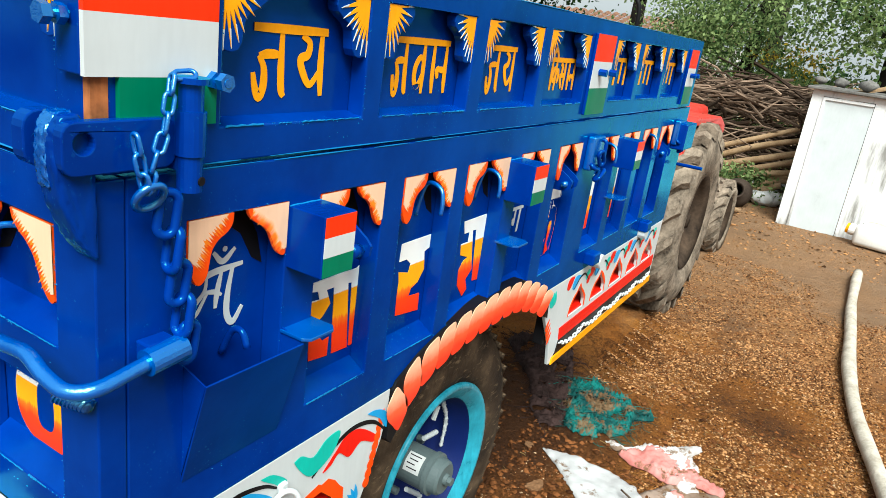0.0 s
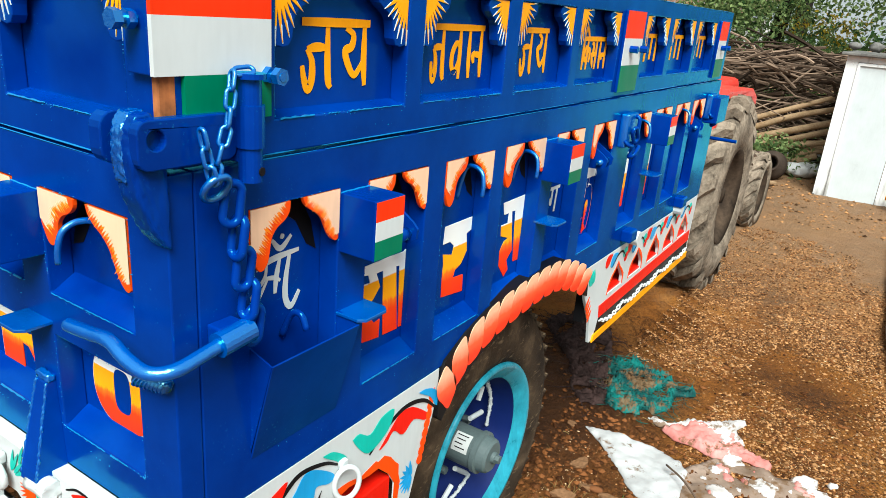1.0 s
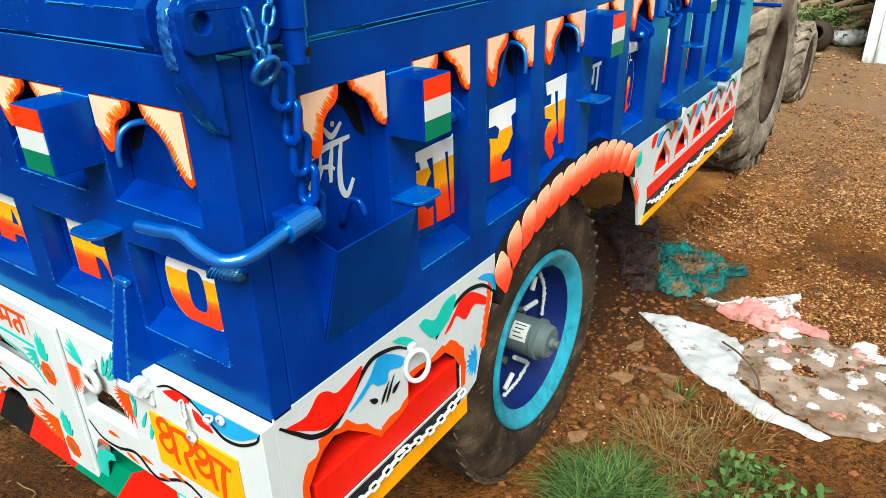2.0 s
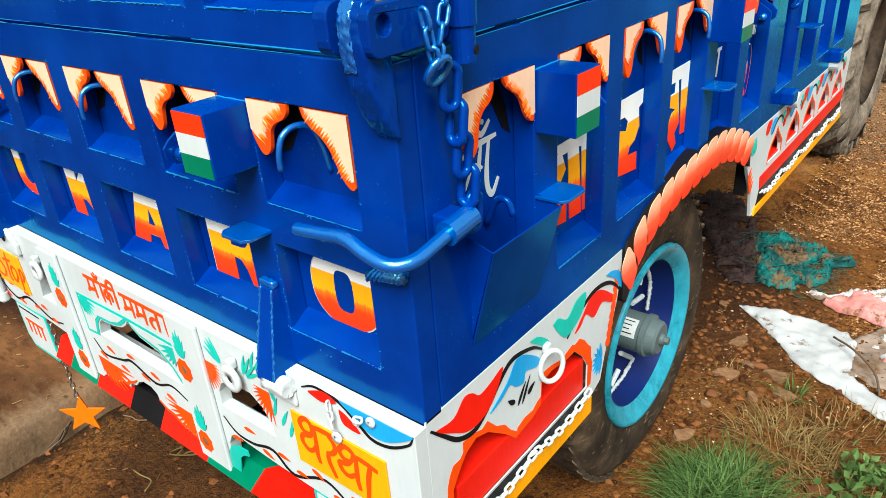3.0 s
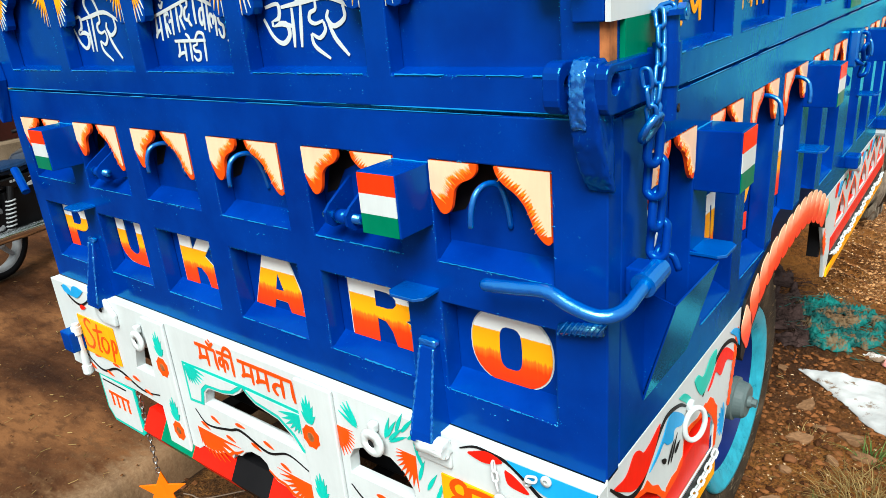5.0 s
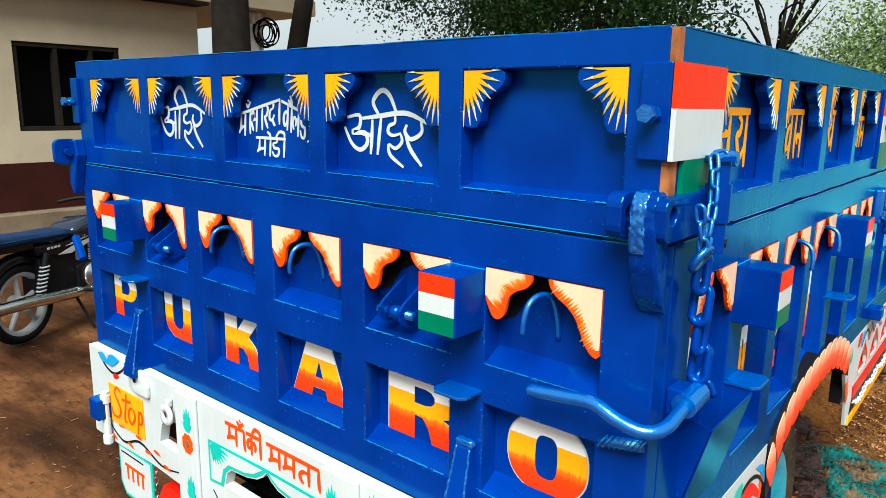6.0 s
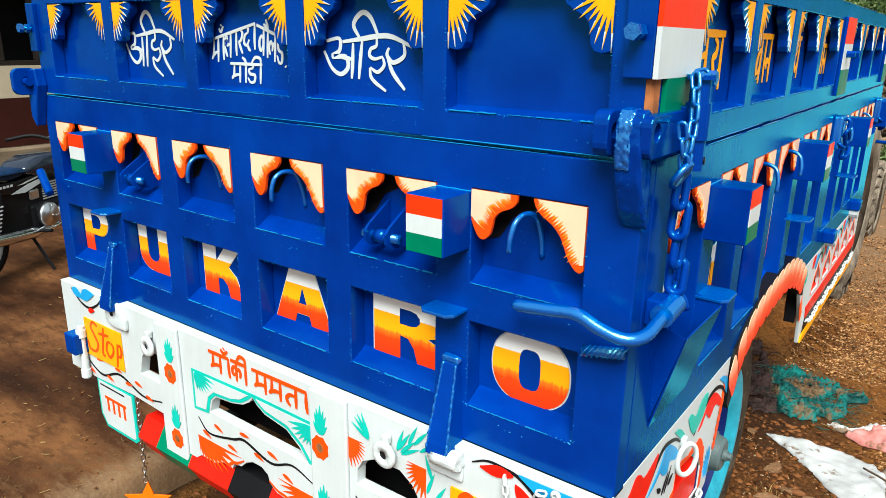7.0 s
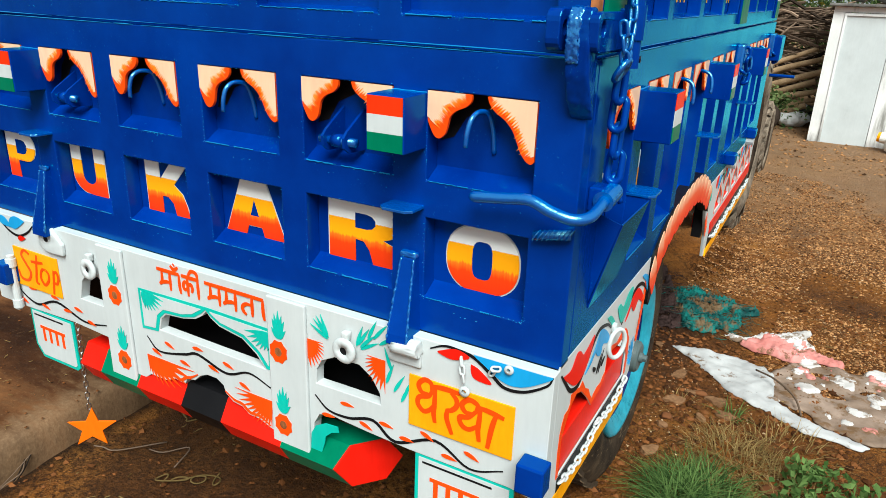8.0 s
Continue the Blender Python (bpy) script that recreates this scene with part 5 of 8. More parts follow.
for u in (2.02, 2.62):
    part("skirt_knob", cyl((-0.002, u, 1.045), (0.035, u, 1.045), 0.028, 14, 0.004), WHITE, trailer, "white splashed pivot boss")
for u in (1.93, 2.62):
    part("pivot_block", box((-0.002, u - 0.035, 1.055), (0.04, u + 0.035, 1.10), 0.006), BLUE, trailer, "blue hinge block")

# rope-patterned wheel arch
arch_up = [(0.702, 1.026), (0.715, 1.045), (0.80, 1.085), (0.90, 1.115), (1.05, 1.128), (1.2, 1.136), (1.355, 1.13), (1.48, 1.08), (1.60, 1.028)]
arch_low = [(1.618, 0.925), (1.53, 0.98), (1.436, 1.02), (1.33, 1.043), (1.225, 1.046), (1.1, 1.04), (0.99, 1.025), (0.90, 0.998), (0.83, 0.97), (0.765, 0.93), (0.72, 0.88), (0.70, 0.90)]
rim = part("wheel_arch", slab(arch_up + arch_low, -0.03, 0.006, side, 0.001), BLACK, trailer, "black wheel-arch plate painted with a salmon rope")
mid = smooth_path([(0.712, 0.935, 0), (0.745, 0.985, 0), (0.80, 1.025, 0), (0.875, 1.052, 0), (0.96, 1.07, 0), (1.06, 1.08, 0), (1.17, 1.086, 0), (1.27, 1.086, 0), (1.36, 1.075, 0), (1.45, 1.048, 0), (1.53, 1.015, 0), (1.60, 0.975, 0)], 5)
acc, marks, total = 0.0, [], sum((b - a).length for a, b in zip(mid, mid[1:]))
N_ROPE = 13
for a, b in zip(mid, mid[1:]):
    while len(marks) < N_ROPE and acc + (b - a).length >= (len(marks) + 0.5) * total / N_ROPE:
        t = ((len(marks) + 0.5) * total / N_ROPE - acc) / (b - a).length
        marks.append((a.lerp(b, t), (b - a).normalized()))
    acc += (b - a).length


def rope_paint():
    g = Graph("rope_enamel", 0.4)
    s = g.n.new("ShaderNodeSeparateXYZ")
    g.l.new(g.tc.outputs["Generated"], s.inputs[0])
    f = s.outputs[2]
    f = g.math("ADD", f, g.math("MULTIPLY", g.math("SUBTRACT", g.noise(60), 0.5), 0.2))
    g.colour(g.ramp(f, (0.2, (0.78, 0.03, 0.005)), (0.48, (0.84, 0.10, 0.03)), (0.82, (0.86, 0.46, 0.28))))
    return g.bump(g.noise(50), 0.05, 0.002).mat


ROPE = rope_paint()
for p, w in marks:
    q = Vector((-w.y, w.x, 0))
    pts = []
    for k in range(24):
        s = 2 * math.pi * (k + 0.5) / 24
        o = p + w * (0.0375 * math.copysign(abs(math.cos(s)) ** 0.5, math.cos(s)) + 0.020 * math.sin(s)) + q * 0.05 * math.copysign(abs(math.sin(s)) ** 0.62, math.sin(s))
        pts.append((o.x, o.y))
    part("rope_strand", slab(pts, 0.0058, 0.0075, side, 0.0006), ROPE, rim)


# ---- wheels
def trailer_wheel(x_out, sgn):
    """A road tyre on a cyan rim: x_out is the outer sidewall, sgn +1 where the outside faces +x."""
    c = (x_out, 1.243, 0.437)
    prof = [(-0.035, 0.304), (-0.012, 0.312), (0.0, 0.345), (0.004, 0.395), (-0.002, 0.44), (-0.016, 0.472), (-0.032, 0.495), (-0.05, 0.505), (-0.11, 0.511), (-0.17, 0.505), (-0.19, 0.49), (-0.215, 0.445), (-0.22, 0.38), (-0.2, 0.304)]
    tyre = lathe([(sgn * a, r) for a, r in prof], c, "x", 72)
    body = part("wheel_tyre", tyre, RUBBER, trailer, "worn muddy rubber trailer tyre", True)
    for k in range(44):
        s = 2 * math.pi * k / 44
        for off, dr in ((-0.05, 0), (-0.11, 0.07), (-0.17, 0)):
            m = Matrix.Translation(c) @ Matrix.Rotation(s + dr, 4, "X") @ Matrix.Translation((sgn * off, 0, 0.499)) @ Matrix.Rotation(0.35 * (1 if off == -0.05 else -1), 4, "Z")
            ob = part("tread_lug", TREAD, None, body)
            ob.matrix_basis = m
    rimm = part("wheel_rim", lathe([(sgn * a, r) for a, r in [(-0.03, 0.312), (-0.004, 0.314), (0.004, 0.307), (0.002, 0.297), (-0.012, 0.279), (-0.022, 0.259), (-0.03, 0.252)]], c, "x", 64), CYAN, trailer, "cyan painted steel wheel rim", True)
    part("wheel_dish", lathe([(sgn * a, r) for a, r in [(-0.0305, 0.2525), (-0.06, 0.246), (-0.15, 0.225), (-0.175, 0.19), (-0.165, 0.12), (-0.16, 0.06)]], c, "x", 48), NAVY, rimm, "dark blue wheel dish", True)
    hub = part("wheel_hub", lathe([(sgn * a, r) for a, r in [(-0.17, 0.066), (-0.025, 0.066), (-0.022, 0.072), (-0.006, 0.072), (-0.003, 0.063), (0.022, 0.058), (0.030, 0.05), (0.030, 0.02), (0.042, 0.018), (0.042, 0.0)]], c, "x", 32), GREY, trailer, "grey painted wheel hub")
    for k in range(8):
        s = 2 * math.pi * k / 8
        y, z = 1.243 + 0.135 * math.cos(s), 0.437 + 0.135 * math.sin(s)
        part("wheel_nut", cyl((x_out - sgn * 0.166, y, z), (x_out - sgn * 0.14, y, z), 0.014, 6), GREY, rimm)
    if sgn > 0:
        part("hub_label", barrel(c, 0.0672, -0.095, -0.036, 112, 168), PLATE, hub, "pale printed label with unreadable lines")
        for k in range(4):
            part("label_bar", barrel(c, 0.0677, -0.088 + 0.004 * (k % 2), -0.046 - 0.006 * (k % 3), 119 + 12 * k, 122 + 12 * k), BLACK, hub)
        part("hub_bolt", cyl((x_out + 0.036, 1.243, 0.437), (x_out + 0.056, 1.243, 0.437), 0.014, 6, 0.002), GREY, hub)
    # white levers and twisted cords before the dish
    for p, q in (((0.10, 1.382, 0.488), (0.10, 1.300, 0.501)), ((0.10, 1.230, 0.339), (0.10, 1.317, 0.268)), ((0.10, 1.218, 0.277), (0.10, 1.162, 0.244)), ((0.10, 1.368, 0.597), (0.10, 1.347, 0.552))):
        part("brake_lever", cyl(*[(x_out - sgn * d, y, z) for d, y, z in (p, q)], 0.009, 8, 0.002), WHITE, rimm, "white painted lever")
    for path in (((0.10, 1.401, 0.599), (0.10, 1.441, 0.507), (0.10, 1.431, 0.405)), ((0.10, 1.336, 0.256), (0.10, 1.258, 0.222), (0.10, 1.156, 0.218))):
        part("wheel_cord", lumpy(tube(smooth_path([(x_out - sgn * d, y, z) for d, y, z in path], 10), 0.0065, 8), 0.005, 140, 7, 1), WHITE, rimm, "white painted twisted cord", True)


def barrel(c, r, a0, a1, s0, s1, n=8):
    """A thin curved plate on a drum whose axis runs along x."""
    bm = bmesh.new()
    rows = [[bm.verts.new((c[0] + a, c[1] + rr * math.cos(radians(s0 + (s1 - s0) * k / n)), c[2] + rr * math.sin(radians(s0 + (s1 - s0) * k / n)))) for k in range(n + 1)] for a, rr in ((a0, r), (a1, r), (a1, r - 0.0015), (a0, r - 0.0015))]
    for i in range(4):
        for k in range(n):
            bm.faces.new((rows[i][k], rows[i][k + 1], rows[(i + 1) % 4][k + 1], rows[(i + 1) % 4][k]))
    bmesh.ops.recalc_face_normals(bm, faces=bm.faces)
    return bm


PLATE = paint("pale_label", (0.55, 0.57, 0.55), 0.5)
NAVY = paint("navy_enamel", (0.004, 0.014, 0.10), 0.5)
lug = box((-0.03, -0.019, -0.012), (0.03, 0.018, 0.008), 0.003)
TREAD = bpy.data.meshes.new("tread_lug")
lug.to_mesh(TREAD)
lug.free()
TREAD.materials.append(RUBBER)
trailer_wheel(-0.125, 1)
trailer_wheel(-1.725, -1)

# ---- corner fittings
def eye_plate(name, plane, pts, hole, r, d0, d1, label):
    h = [(hole[0] + r * math.cos(2 * math.pi * k / 16), hole[1] + r * math.sin(2 * math.pi * k / 16)) for k in range(16)]
    return part(name, slab([pts, h], d0, d1, plane, 0.002), BLUE, trailer, label)


def rounded(u0, u1, v0, v1, r, n=4):
    out = []
    for cu, cv, a in ((u1 - r, v1 - r, 0), (u0 + r, v1 - r, 90), (u0 + r, v0 + r, 180), (u1 - r, v0 + r, 270)):
        for k in range(n + 1):
            t = radians(a + 90 * k / n)
            out.append((cu + r * math.cos(t), cv + r * math.sin(t)))
    return out


eye_plate("hinge_eye", side, rounded(-0.048, 0.10, 1.606, 1.668, 0.016), (-0.022, 1.643), 0.0125, 0.003, 0.02, "blue thick hinge eye plate")
eye_plate("hinge_eye", side, rounded(-0.056, -0.002, 1.606, 1.672, 0.02), (-0.03, 1.642), 0.011, -0.064, -0.04, "blue thick hinge eye plate")
eye_plate("hinge_eye", side, rounded(-0.075, -0.005, 1.592, 1.668, 0.02), (-0.04, 1.63), 0.012, -W - 0.02, -W - 0.002, "blue thick hinge eye plate")
part("hinge_pin", cyl((-W - 0.026, -0.04, 1.63), (-W + 0.02, -0.04, 1.63), 0.0115, 14, 0.002), BLUE, trailer, "blue hinge pin")
fin = [(0.0, 1.655), (0.02, 1.675), (0.038, 1.672), (0.047, 1.655), (0.05, 1.62), (0.042, 1.57), (0.024, 1.525), (0.01, 1.505), (0.0, 1.495)]
strap = part("corner_strap", lumpy(slab(fin, -0.033, 0.007, lambda d, z, u: Vector((u + 0.004 * (1.66 - z) / 0.16, -d, z)), 0.004), 0.0016, 150, 1), BLUE, trailer, "heavily welded blue corner strap", True)
crust = [(0.016, 1.675), (0.038, 1.6735), (0.0485, 1.656), (0.0515, 1.62), (0.0475, 1.588), (0.03, 1.6), (0.03, 1.65)]
part("weld_crust", lumpy(slab(crust, -0.031, -0.008, lambda d, z, u: Vector((u, -d, z)), 0.003), 0.003, 300, 12), SHINY, strap, "rough bright weld over the corner strap", True)
lc = [(-W - 0.022, 1.66), (-W + 0.03, 1.668), (-W + 0.04, 1.62), (-W - 0.004, 1.50), (-W - 0.022, 1.53)]
part("corner_strap", lumpy(slab(lc, 0.0, 0.03, rear, 0.004), 0.0012, 110, 4, 1), BLUE, trailer, "heavily welded blue corner strap")
part("left_plate", slab(rect(-W - 0.006, -W + 0.035, 1.715, 1.846), 0.0, 0.012, rear, 0.002), BLUE, trailer, "blue steel corner plate")
for x, y, z in ((-0.022, -0.012, 1.778), (-W + 0.01, -0.012, 1.778)):
    part("bolt", join(cyl((x, y, z), (x, y - 0.032, z), 0.006, 12), cyl((x, y - 0.004, z), (x, y - 0.014, z), 0.012, 6, 0.001), cyl((x, y - 0.022, z), (x, y - 0.033, z), 0.0125, 6, 0.001)), SHINY, trailer, "blue painted hexagon bolt")
part("bolt", join(cyl((0.005, 0.165, 1.712), (0.038, 0.165, 1.712), 0.006, 12), cyl((0.008, 0.165, 1.712), (0.018, 0.165, 1.712), 0.012, 6, 0.001), cyl((0.026, 0.165, 1.712), (0.037, 0.165, 1.712), 0.0125, 6, 0.001)), SHINY, trailer, "blue painted hexagon bolt")
pipe = part("hinge_pipe", join(cyl((0.03, 0.113, 1.575), (0.03, 0.113, 1.622), 0.0165, 20, 0.002), cyl((0.03, 0.113, 1.622), (0.03, 0.113, 1.678), 0.0195, 20, 0.002), cyl((0.03, 0.113, 1.678), (0.03, 0.113, 1.712), 0.0155, 20, 0.002), cyl((0.03, 0.113, 1.712), (0.03, 0.113, 1.719), 0.022, 20, 0.001)), BLUE, trailer, "blue upright hinge pipe with a drop pin")
# Black disc on the pipe paints the dark of its hole.
part("pipe_hole_disc", cyl((0.0445, 0.118, 1.59), (0.0475, 0.1185, 1.59), 0.006, 12), BLACK, pipe)
part("pipe_web", box((-0.001, 0.1, 1.60), (0.03, 0.126, 1.672), 0.002), BLUE, trailer)
thin_link = link_mesh(0.032, 0.018, 0.003, SHINY)
chain(smooth_path([(0.034, 0.10, 1.722), (0.03, 0.086, 1.718), (0.036, 0.076, 1.69), (0.04, 0.066, 1.655), (0.042, 0.052, 1.62), (0.04, 0.046, 1.585)], 4), thin_link, 0.024, trailer, "pin_chain_link")
chain([(0.036, 0.032, 1.642), (0.04, 0.036, 1.61), (0.042, 0.042, 1.582)], thin_link, 0.024, trailer, "pin_chain_link")
big_ring = [(0.036 + 0.01 * math.sin(t), 0.05 + 0.019 * math.cos(t), 1.576 + 0.017 * math.sin(t)) for t in [2 * math.pi * k / 24 for k in range(24)]]
part("chain_ring", tube(big_ring, 0.0055, 8, True), SHINY, trailer, "blue painted steel ring", True)
big_link = link_mesh(0.07, 0.036, 0.0066, BLUE, "heavy_link")
for k, (y, z, tw) in enumerate(((0.082, 1.548, 70), (0.091, 1.498, 0), (0.10, 1.449, 80), (0.109, 1.40, 10), (0.117, 1.356, 80))):
    ob = part("heavy_chain_link", big_link, None, trailer, "heavy blue painted chain link")
    ob.matrix_basis = Matrix.Translation((0.028, y, z)) @ Matrix.Rotation(radians(-9), 4, "X") @ Matrix.Rotation(radians(tw), 4, "Z")
handle = smooth_path([(-0.186, -0.04, 1.343), (-0.17, -0.044, 1.346), (-0.12, -0.046, 1.352), (-0.07, -0.048, 1.358), (-0.03, -0.05, 1.345), (0.008, -0.045, 1.336), (0.03, -0.02, 1.338), (0.032, 0.03, 1.346), (0.03, 0.085, 1.352)], 6)
part("crank_handle", tube(handle, 0.0105, 14, taper=lambda t: 0.7 + 0.3 * min(1, t * 12)), SHINY, trailer, "bent blue steel locking bar", True)
part("handle_collar", cyl((0.03, 0.05, 1.348), (0.03, 0.108, 1.354), 0.019, 18, 0.004), SHINY, trailer, "blue steel collar")
part("handle_bracket", box((0.0, 0.055, 1.325), (0.028, 0.1, 1.37), 0.003), BLUE, trailer)
bar = part("ribbed_bar", cyl((-0.07, -0.012, 1.284), (-0.002, -0.012, 1.297), 0.0095, 12), SHINY, trailer, "short ribbed reinforcing bar", True)
for k in range(8):
    part("bar_rib", tube([(-0.066 + 0.009 * k + 0.006 * math.cos(t), -0.012 - 0.0105 * math.sin(t), 1.2845 + 0.0017 * k + 0.0105 * math.cos(t)) for t in [2 * math.pi * j / 10 for j in range(10)]], 0.0016, 5, True), SHINY, bar)

# open tray on the side gate
ty0, ty1 = 0.134, 0.338
sec = [(0.001, 1.098), (0.05, 1.285), (0.047, 1.286), (-0.002, 1.11)]
part("tool_tray", slab(sec, ty0, ty1, lambda d, z, y: Vector((d, y, z)), 0.0008), BLUE, trailer, "blue sheet-steel wedge tray")
for y in (ty0, ty1 - 0.003):
    part("tray_end", slab([(-0.002, 1.1), (0.048, 1.284), (-0.002, 1.30)], y, y + 0.003, lambda d, z, q: Vector((d, q, z))), BLUE, trailer)
part("tray_rod", tube(smooth_path([(-0.04, 0.24, 1.27), (-0.02, 0.243, 1.315), (0.0, 0.245, 1.32), (0.012, 0.246, 1.295)], 4), 0.006, 8), BLUE, trailer, "", True)
# knotted chain at the middle of the side gate and at the front
for u in (1.735, 2.86):
    for k in range(4):
        ob = part("heavy_chain_link", big_link, None, trailer, "heavy blue painted chain link")
        ob.matrix_basis = Matrix.Translation((0.03 + 0.012 * (k % 2), u + 0.02 * math.cos(k * 1.7), 1.50 - 0.028 * k)) @ Matrix.Rotation(radians(40 * k), 4, "X") @ Matrix.Rotation(radians(70 * k), 4, "Z")
    part("chain_lug", box((0.0, u - 0.05, 1.43), (0.028, u + 0.05, 1.54), 0.006), SHINY, trailer, "blue steel chain lug")
part("front_latch", box((0.0, 2.82, 1.41), (0.06, 3.0, 1.53), 0.006), BLUE, trailer, "blue steel latch block")
part("front_latch_rod", cyl((0.02, 2.95, 1.33), (0.14, 2.95, 1.33), 0.008, 10), BLUE, trailer)
# left edge bar
part("left_latch_rod", cyl((-W - 0.045, -0.02, 1.36), (-W + 0.02, -0.03, 1.30), 0.012, 12), BLUE, trailer)
# white fitting at the far end of the valance
post = part("valance_end_post", cyl((-1.725, -0.045, 0.724), (-1.725, -0.045, 0.898), 0.011, 14, 0.003), WHITE, trailer, "white painted drop pin with collars")
for z in (0.729, 0.863):
    part("pin_collar", cyl((-1.725, -0.045, z), (-1.725, -0.045, z + 0.025), 0.015, 16, 0.004), WHITE, post)
# ---------------------------------------------------------------- ground
def gz(x, y):
    """Height of the ground."""
    h = -0.03 + 0.04 * min(7.0, max(0.0, y - 4.8))
    h += 0.05 * math.exp(-((x - 0.55) ** 2 + (y - 3.4) ** 2) / 1.5) * 0.3
    far = max(0.0, min(1.0, (math.hypot(x, y) - 8) / 8))
    h += (0.02 * noise.noise(Vector((x * 0.9, y * 0.9, 0))) + 0.012 * noise.noise(Vector((x * 3.1, y * 3.1, 4)))) * (1 - 0.5 * far)
    h += 0.008 * noise.noise(Vector((x * 9, y * 9, 9)))
    if -0.9 < x < 1.3 and 0.6 < y < 4.8:
        trodden = math.exp(-((x - 0.05) / 0.6) ** 2 - ((y - 1.8) / 1.0) ** 2)
        h += trodden * (0.012 * abs(noise.noise(Vector((x * 8, y * 8, 3)))) + 0.010 * noise.noise(Vector((x * 22, y * 22, 5))))
        print_at = max(0.0, 1 - abs(x + 0.3) / 0.3) * max(0.0, min(1.0, (y - 3.2) / 0.15)) * max(0.0, min(1.0, (4.6 - y) / 0.3))
        h += 0.045 * min(1.0, 2.5 * print_at) * (max(-0.2, math.sin(2 * math.pi * (y + 0.7 * abs(x + 0.3)) / 0.17)) - 0.3)
    t = max(0.0, min(1.0, (-1.0 - x) / 0.8)) * max(0.0, min(1.0, (x + 2.45) / 0.25)) if x < -1.0 else 0.0
    edge = max(0.0, 1 - abs(x + 2.2 + 0.05 * noise.noise(Vector((y * 2.3, 7, 0)))) / 0.14)
    return h - 0.06 * t - 0.13 * edge * (1 if y < 5 else 0)


def soil():
    g = Graph("wet_brown_soil", 0.75, spec=0.12)
    a, b, c, d = g.noise(1.1, 6), g.noise(7, 7, 0.7), g.noise(48, 5, 0.7), g.noise(190, 3)
    base = g.ramp(a, (0.36, (0.11, 0.038, 0.008)), (0.5, (0.28, 0.1, 0.018)), (0.62, (0.39, 0.16, 0.034)))
    patch = g.ramp(g.noise(1.3, 4), (0.44, 0.0), (0.56, 1.0))
    base = g.mix(g.math("MULTIPLY", g.ramp(b, (0.42, 0.0), (0.62, 0.6)), g.math("ADD", g.math("MULTIPLY", patch, 0.7), 0.3)), base, (0.085, 0.028, 0.007))
    grit = g.math("MAXIMUM", g.ramp(g.cells(130), (0.10, 1.0), (0.32, 0.0)), g.ramp(g.cells(58), (0.10, 1.0), (0.26, 0.0)))
    base = g.mix(g.math("MULTIPLY", grit, g.math("MULTIPLY", patch, 0.75)), base, (0.46, 0.23, 0.08))
    base = g.mix(g.math("MULTIPLY", g.ramp(c, (0.42, 0.75), (0.54, 0.0)), g.math("ADD", g.math("MULTIPLY", patch, 0.75), 0.25)), base, (0.022, 0.008, 0.003))
    base = g.mix(g.ramp(d, (0.58, 0.0), (0.72, 0.45)), base, (0.34, 0.16, 0.055))
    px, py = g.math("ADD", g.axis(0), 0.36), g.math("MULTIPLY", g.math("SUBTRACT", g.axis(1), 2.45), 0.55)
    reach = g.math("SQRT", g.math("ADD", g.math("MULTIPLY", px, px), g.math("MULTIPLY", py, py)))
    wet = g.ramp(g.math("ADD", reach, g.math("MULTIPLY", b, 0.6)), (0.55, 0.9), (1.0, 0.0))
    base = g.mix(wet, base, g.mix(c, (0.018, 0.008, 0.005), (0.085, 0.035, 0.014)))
    # Mud under the trailer's rear left; the shade beneath it is in the colour.
    qx, qy = g.math("ADD", g.axis(0), 1.45), g.math("SUBTRACT", g.axis(1), 0.5)
    shade_reach = g.math("SQRT", g.math("ADD", g.math("MULTIPLY", qx, qx), g.math("MULTIPLY", qy, qy)))
    mud = g.ramp(g.math("ADD", shade_reach, g.math("MULTIPLY", b, 0.8)), (0.9, 0.75), (1.6, 0.0))
    base = g.mix(mud, base, g.mix(c, (0.022, 0.009, 0.004), (0.10, 0.04, 0.014)))
    gutter = g.ramp(g.math("ADD", g.math("ABSOLUTE", g.math("ADD", g.axis(0), 2.1)), g.math("MULTIPLY", b, 0.2)), (0.14, 0.9), (0.26, 0.0))
    base = g.mix(gutter, base, (0.012, 0.006, 0.003))
    dry = g.ramp(g.math("MULTIPLY", g.math("ADD", g.axis(1), g.math("MULTIPLY", b, 2.0)), 0.1), (0.50, 0.0), (0.70, 0.75))
    base = g.mix(dry, base, g.mix(b, (0.20, 0.11, 0.055), (0.44, 0.29, 0.17)))
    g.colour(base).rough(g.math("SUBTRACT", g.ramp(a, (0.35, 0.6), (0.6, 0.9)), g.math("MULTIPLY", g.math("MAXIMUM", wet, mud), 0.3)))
    return g.bump(g.math("ADD", g.math("MULTIPLY", b, 0.9), g.math("ADD", g.math("MULTIPLY", c, 0.55), g.math("ADD", g.math("MULTIPLY", d, 0.15), g.math("MULTIPLY", grit, 0.25)))), 1.0, 0.06).mat


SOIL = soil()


def axis_steps(lo, hi, fine_lo, fine_hi, step, grow):
    out, s = [fine_lo], step
    while out[-1] < fine_hi:
        out.append(out[-1] + step)
    while out[-1] < hi:
        s *= grow
        out.append(out[-1] + s)
    s = step
    while out[0] > lo:
        s *= grow
        out.insert(0, out[0] - s)
    return out


xs = axis_steps(-90, 90, -2.6, 1.7, 0.028, 1.16)
ys = axis_steps(-60, 150, -0.4, 5.2, 0.03, 1.14)
verts = [(x, y, gz(x, y)) for y in ys for x in xs]
nx = len(xs)
faces = [(j * nx + i, j * nx + i + 1, (j + 1) * nx + i + 1, (j + 1) * nx + i) for j in range(len(ys) - 1) for i in range(nx - 1)]
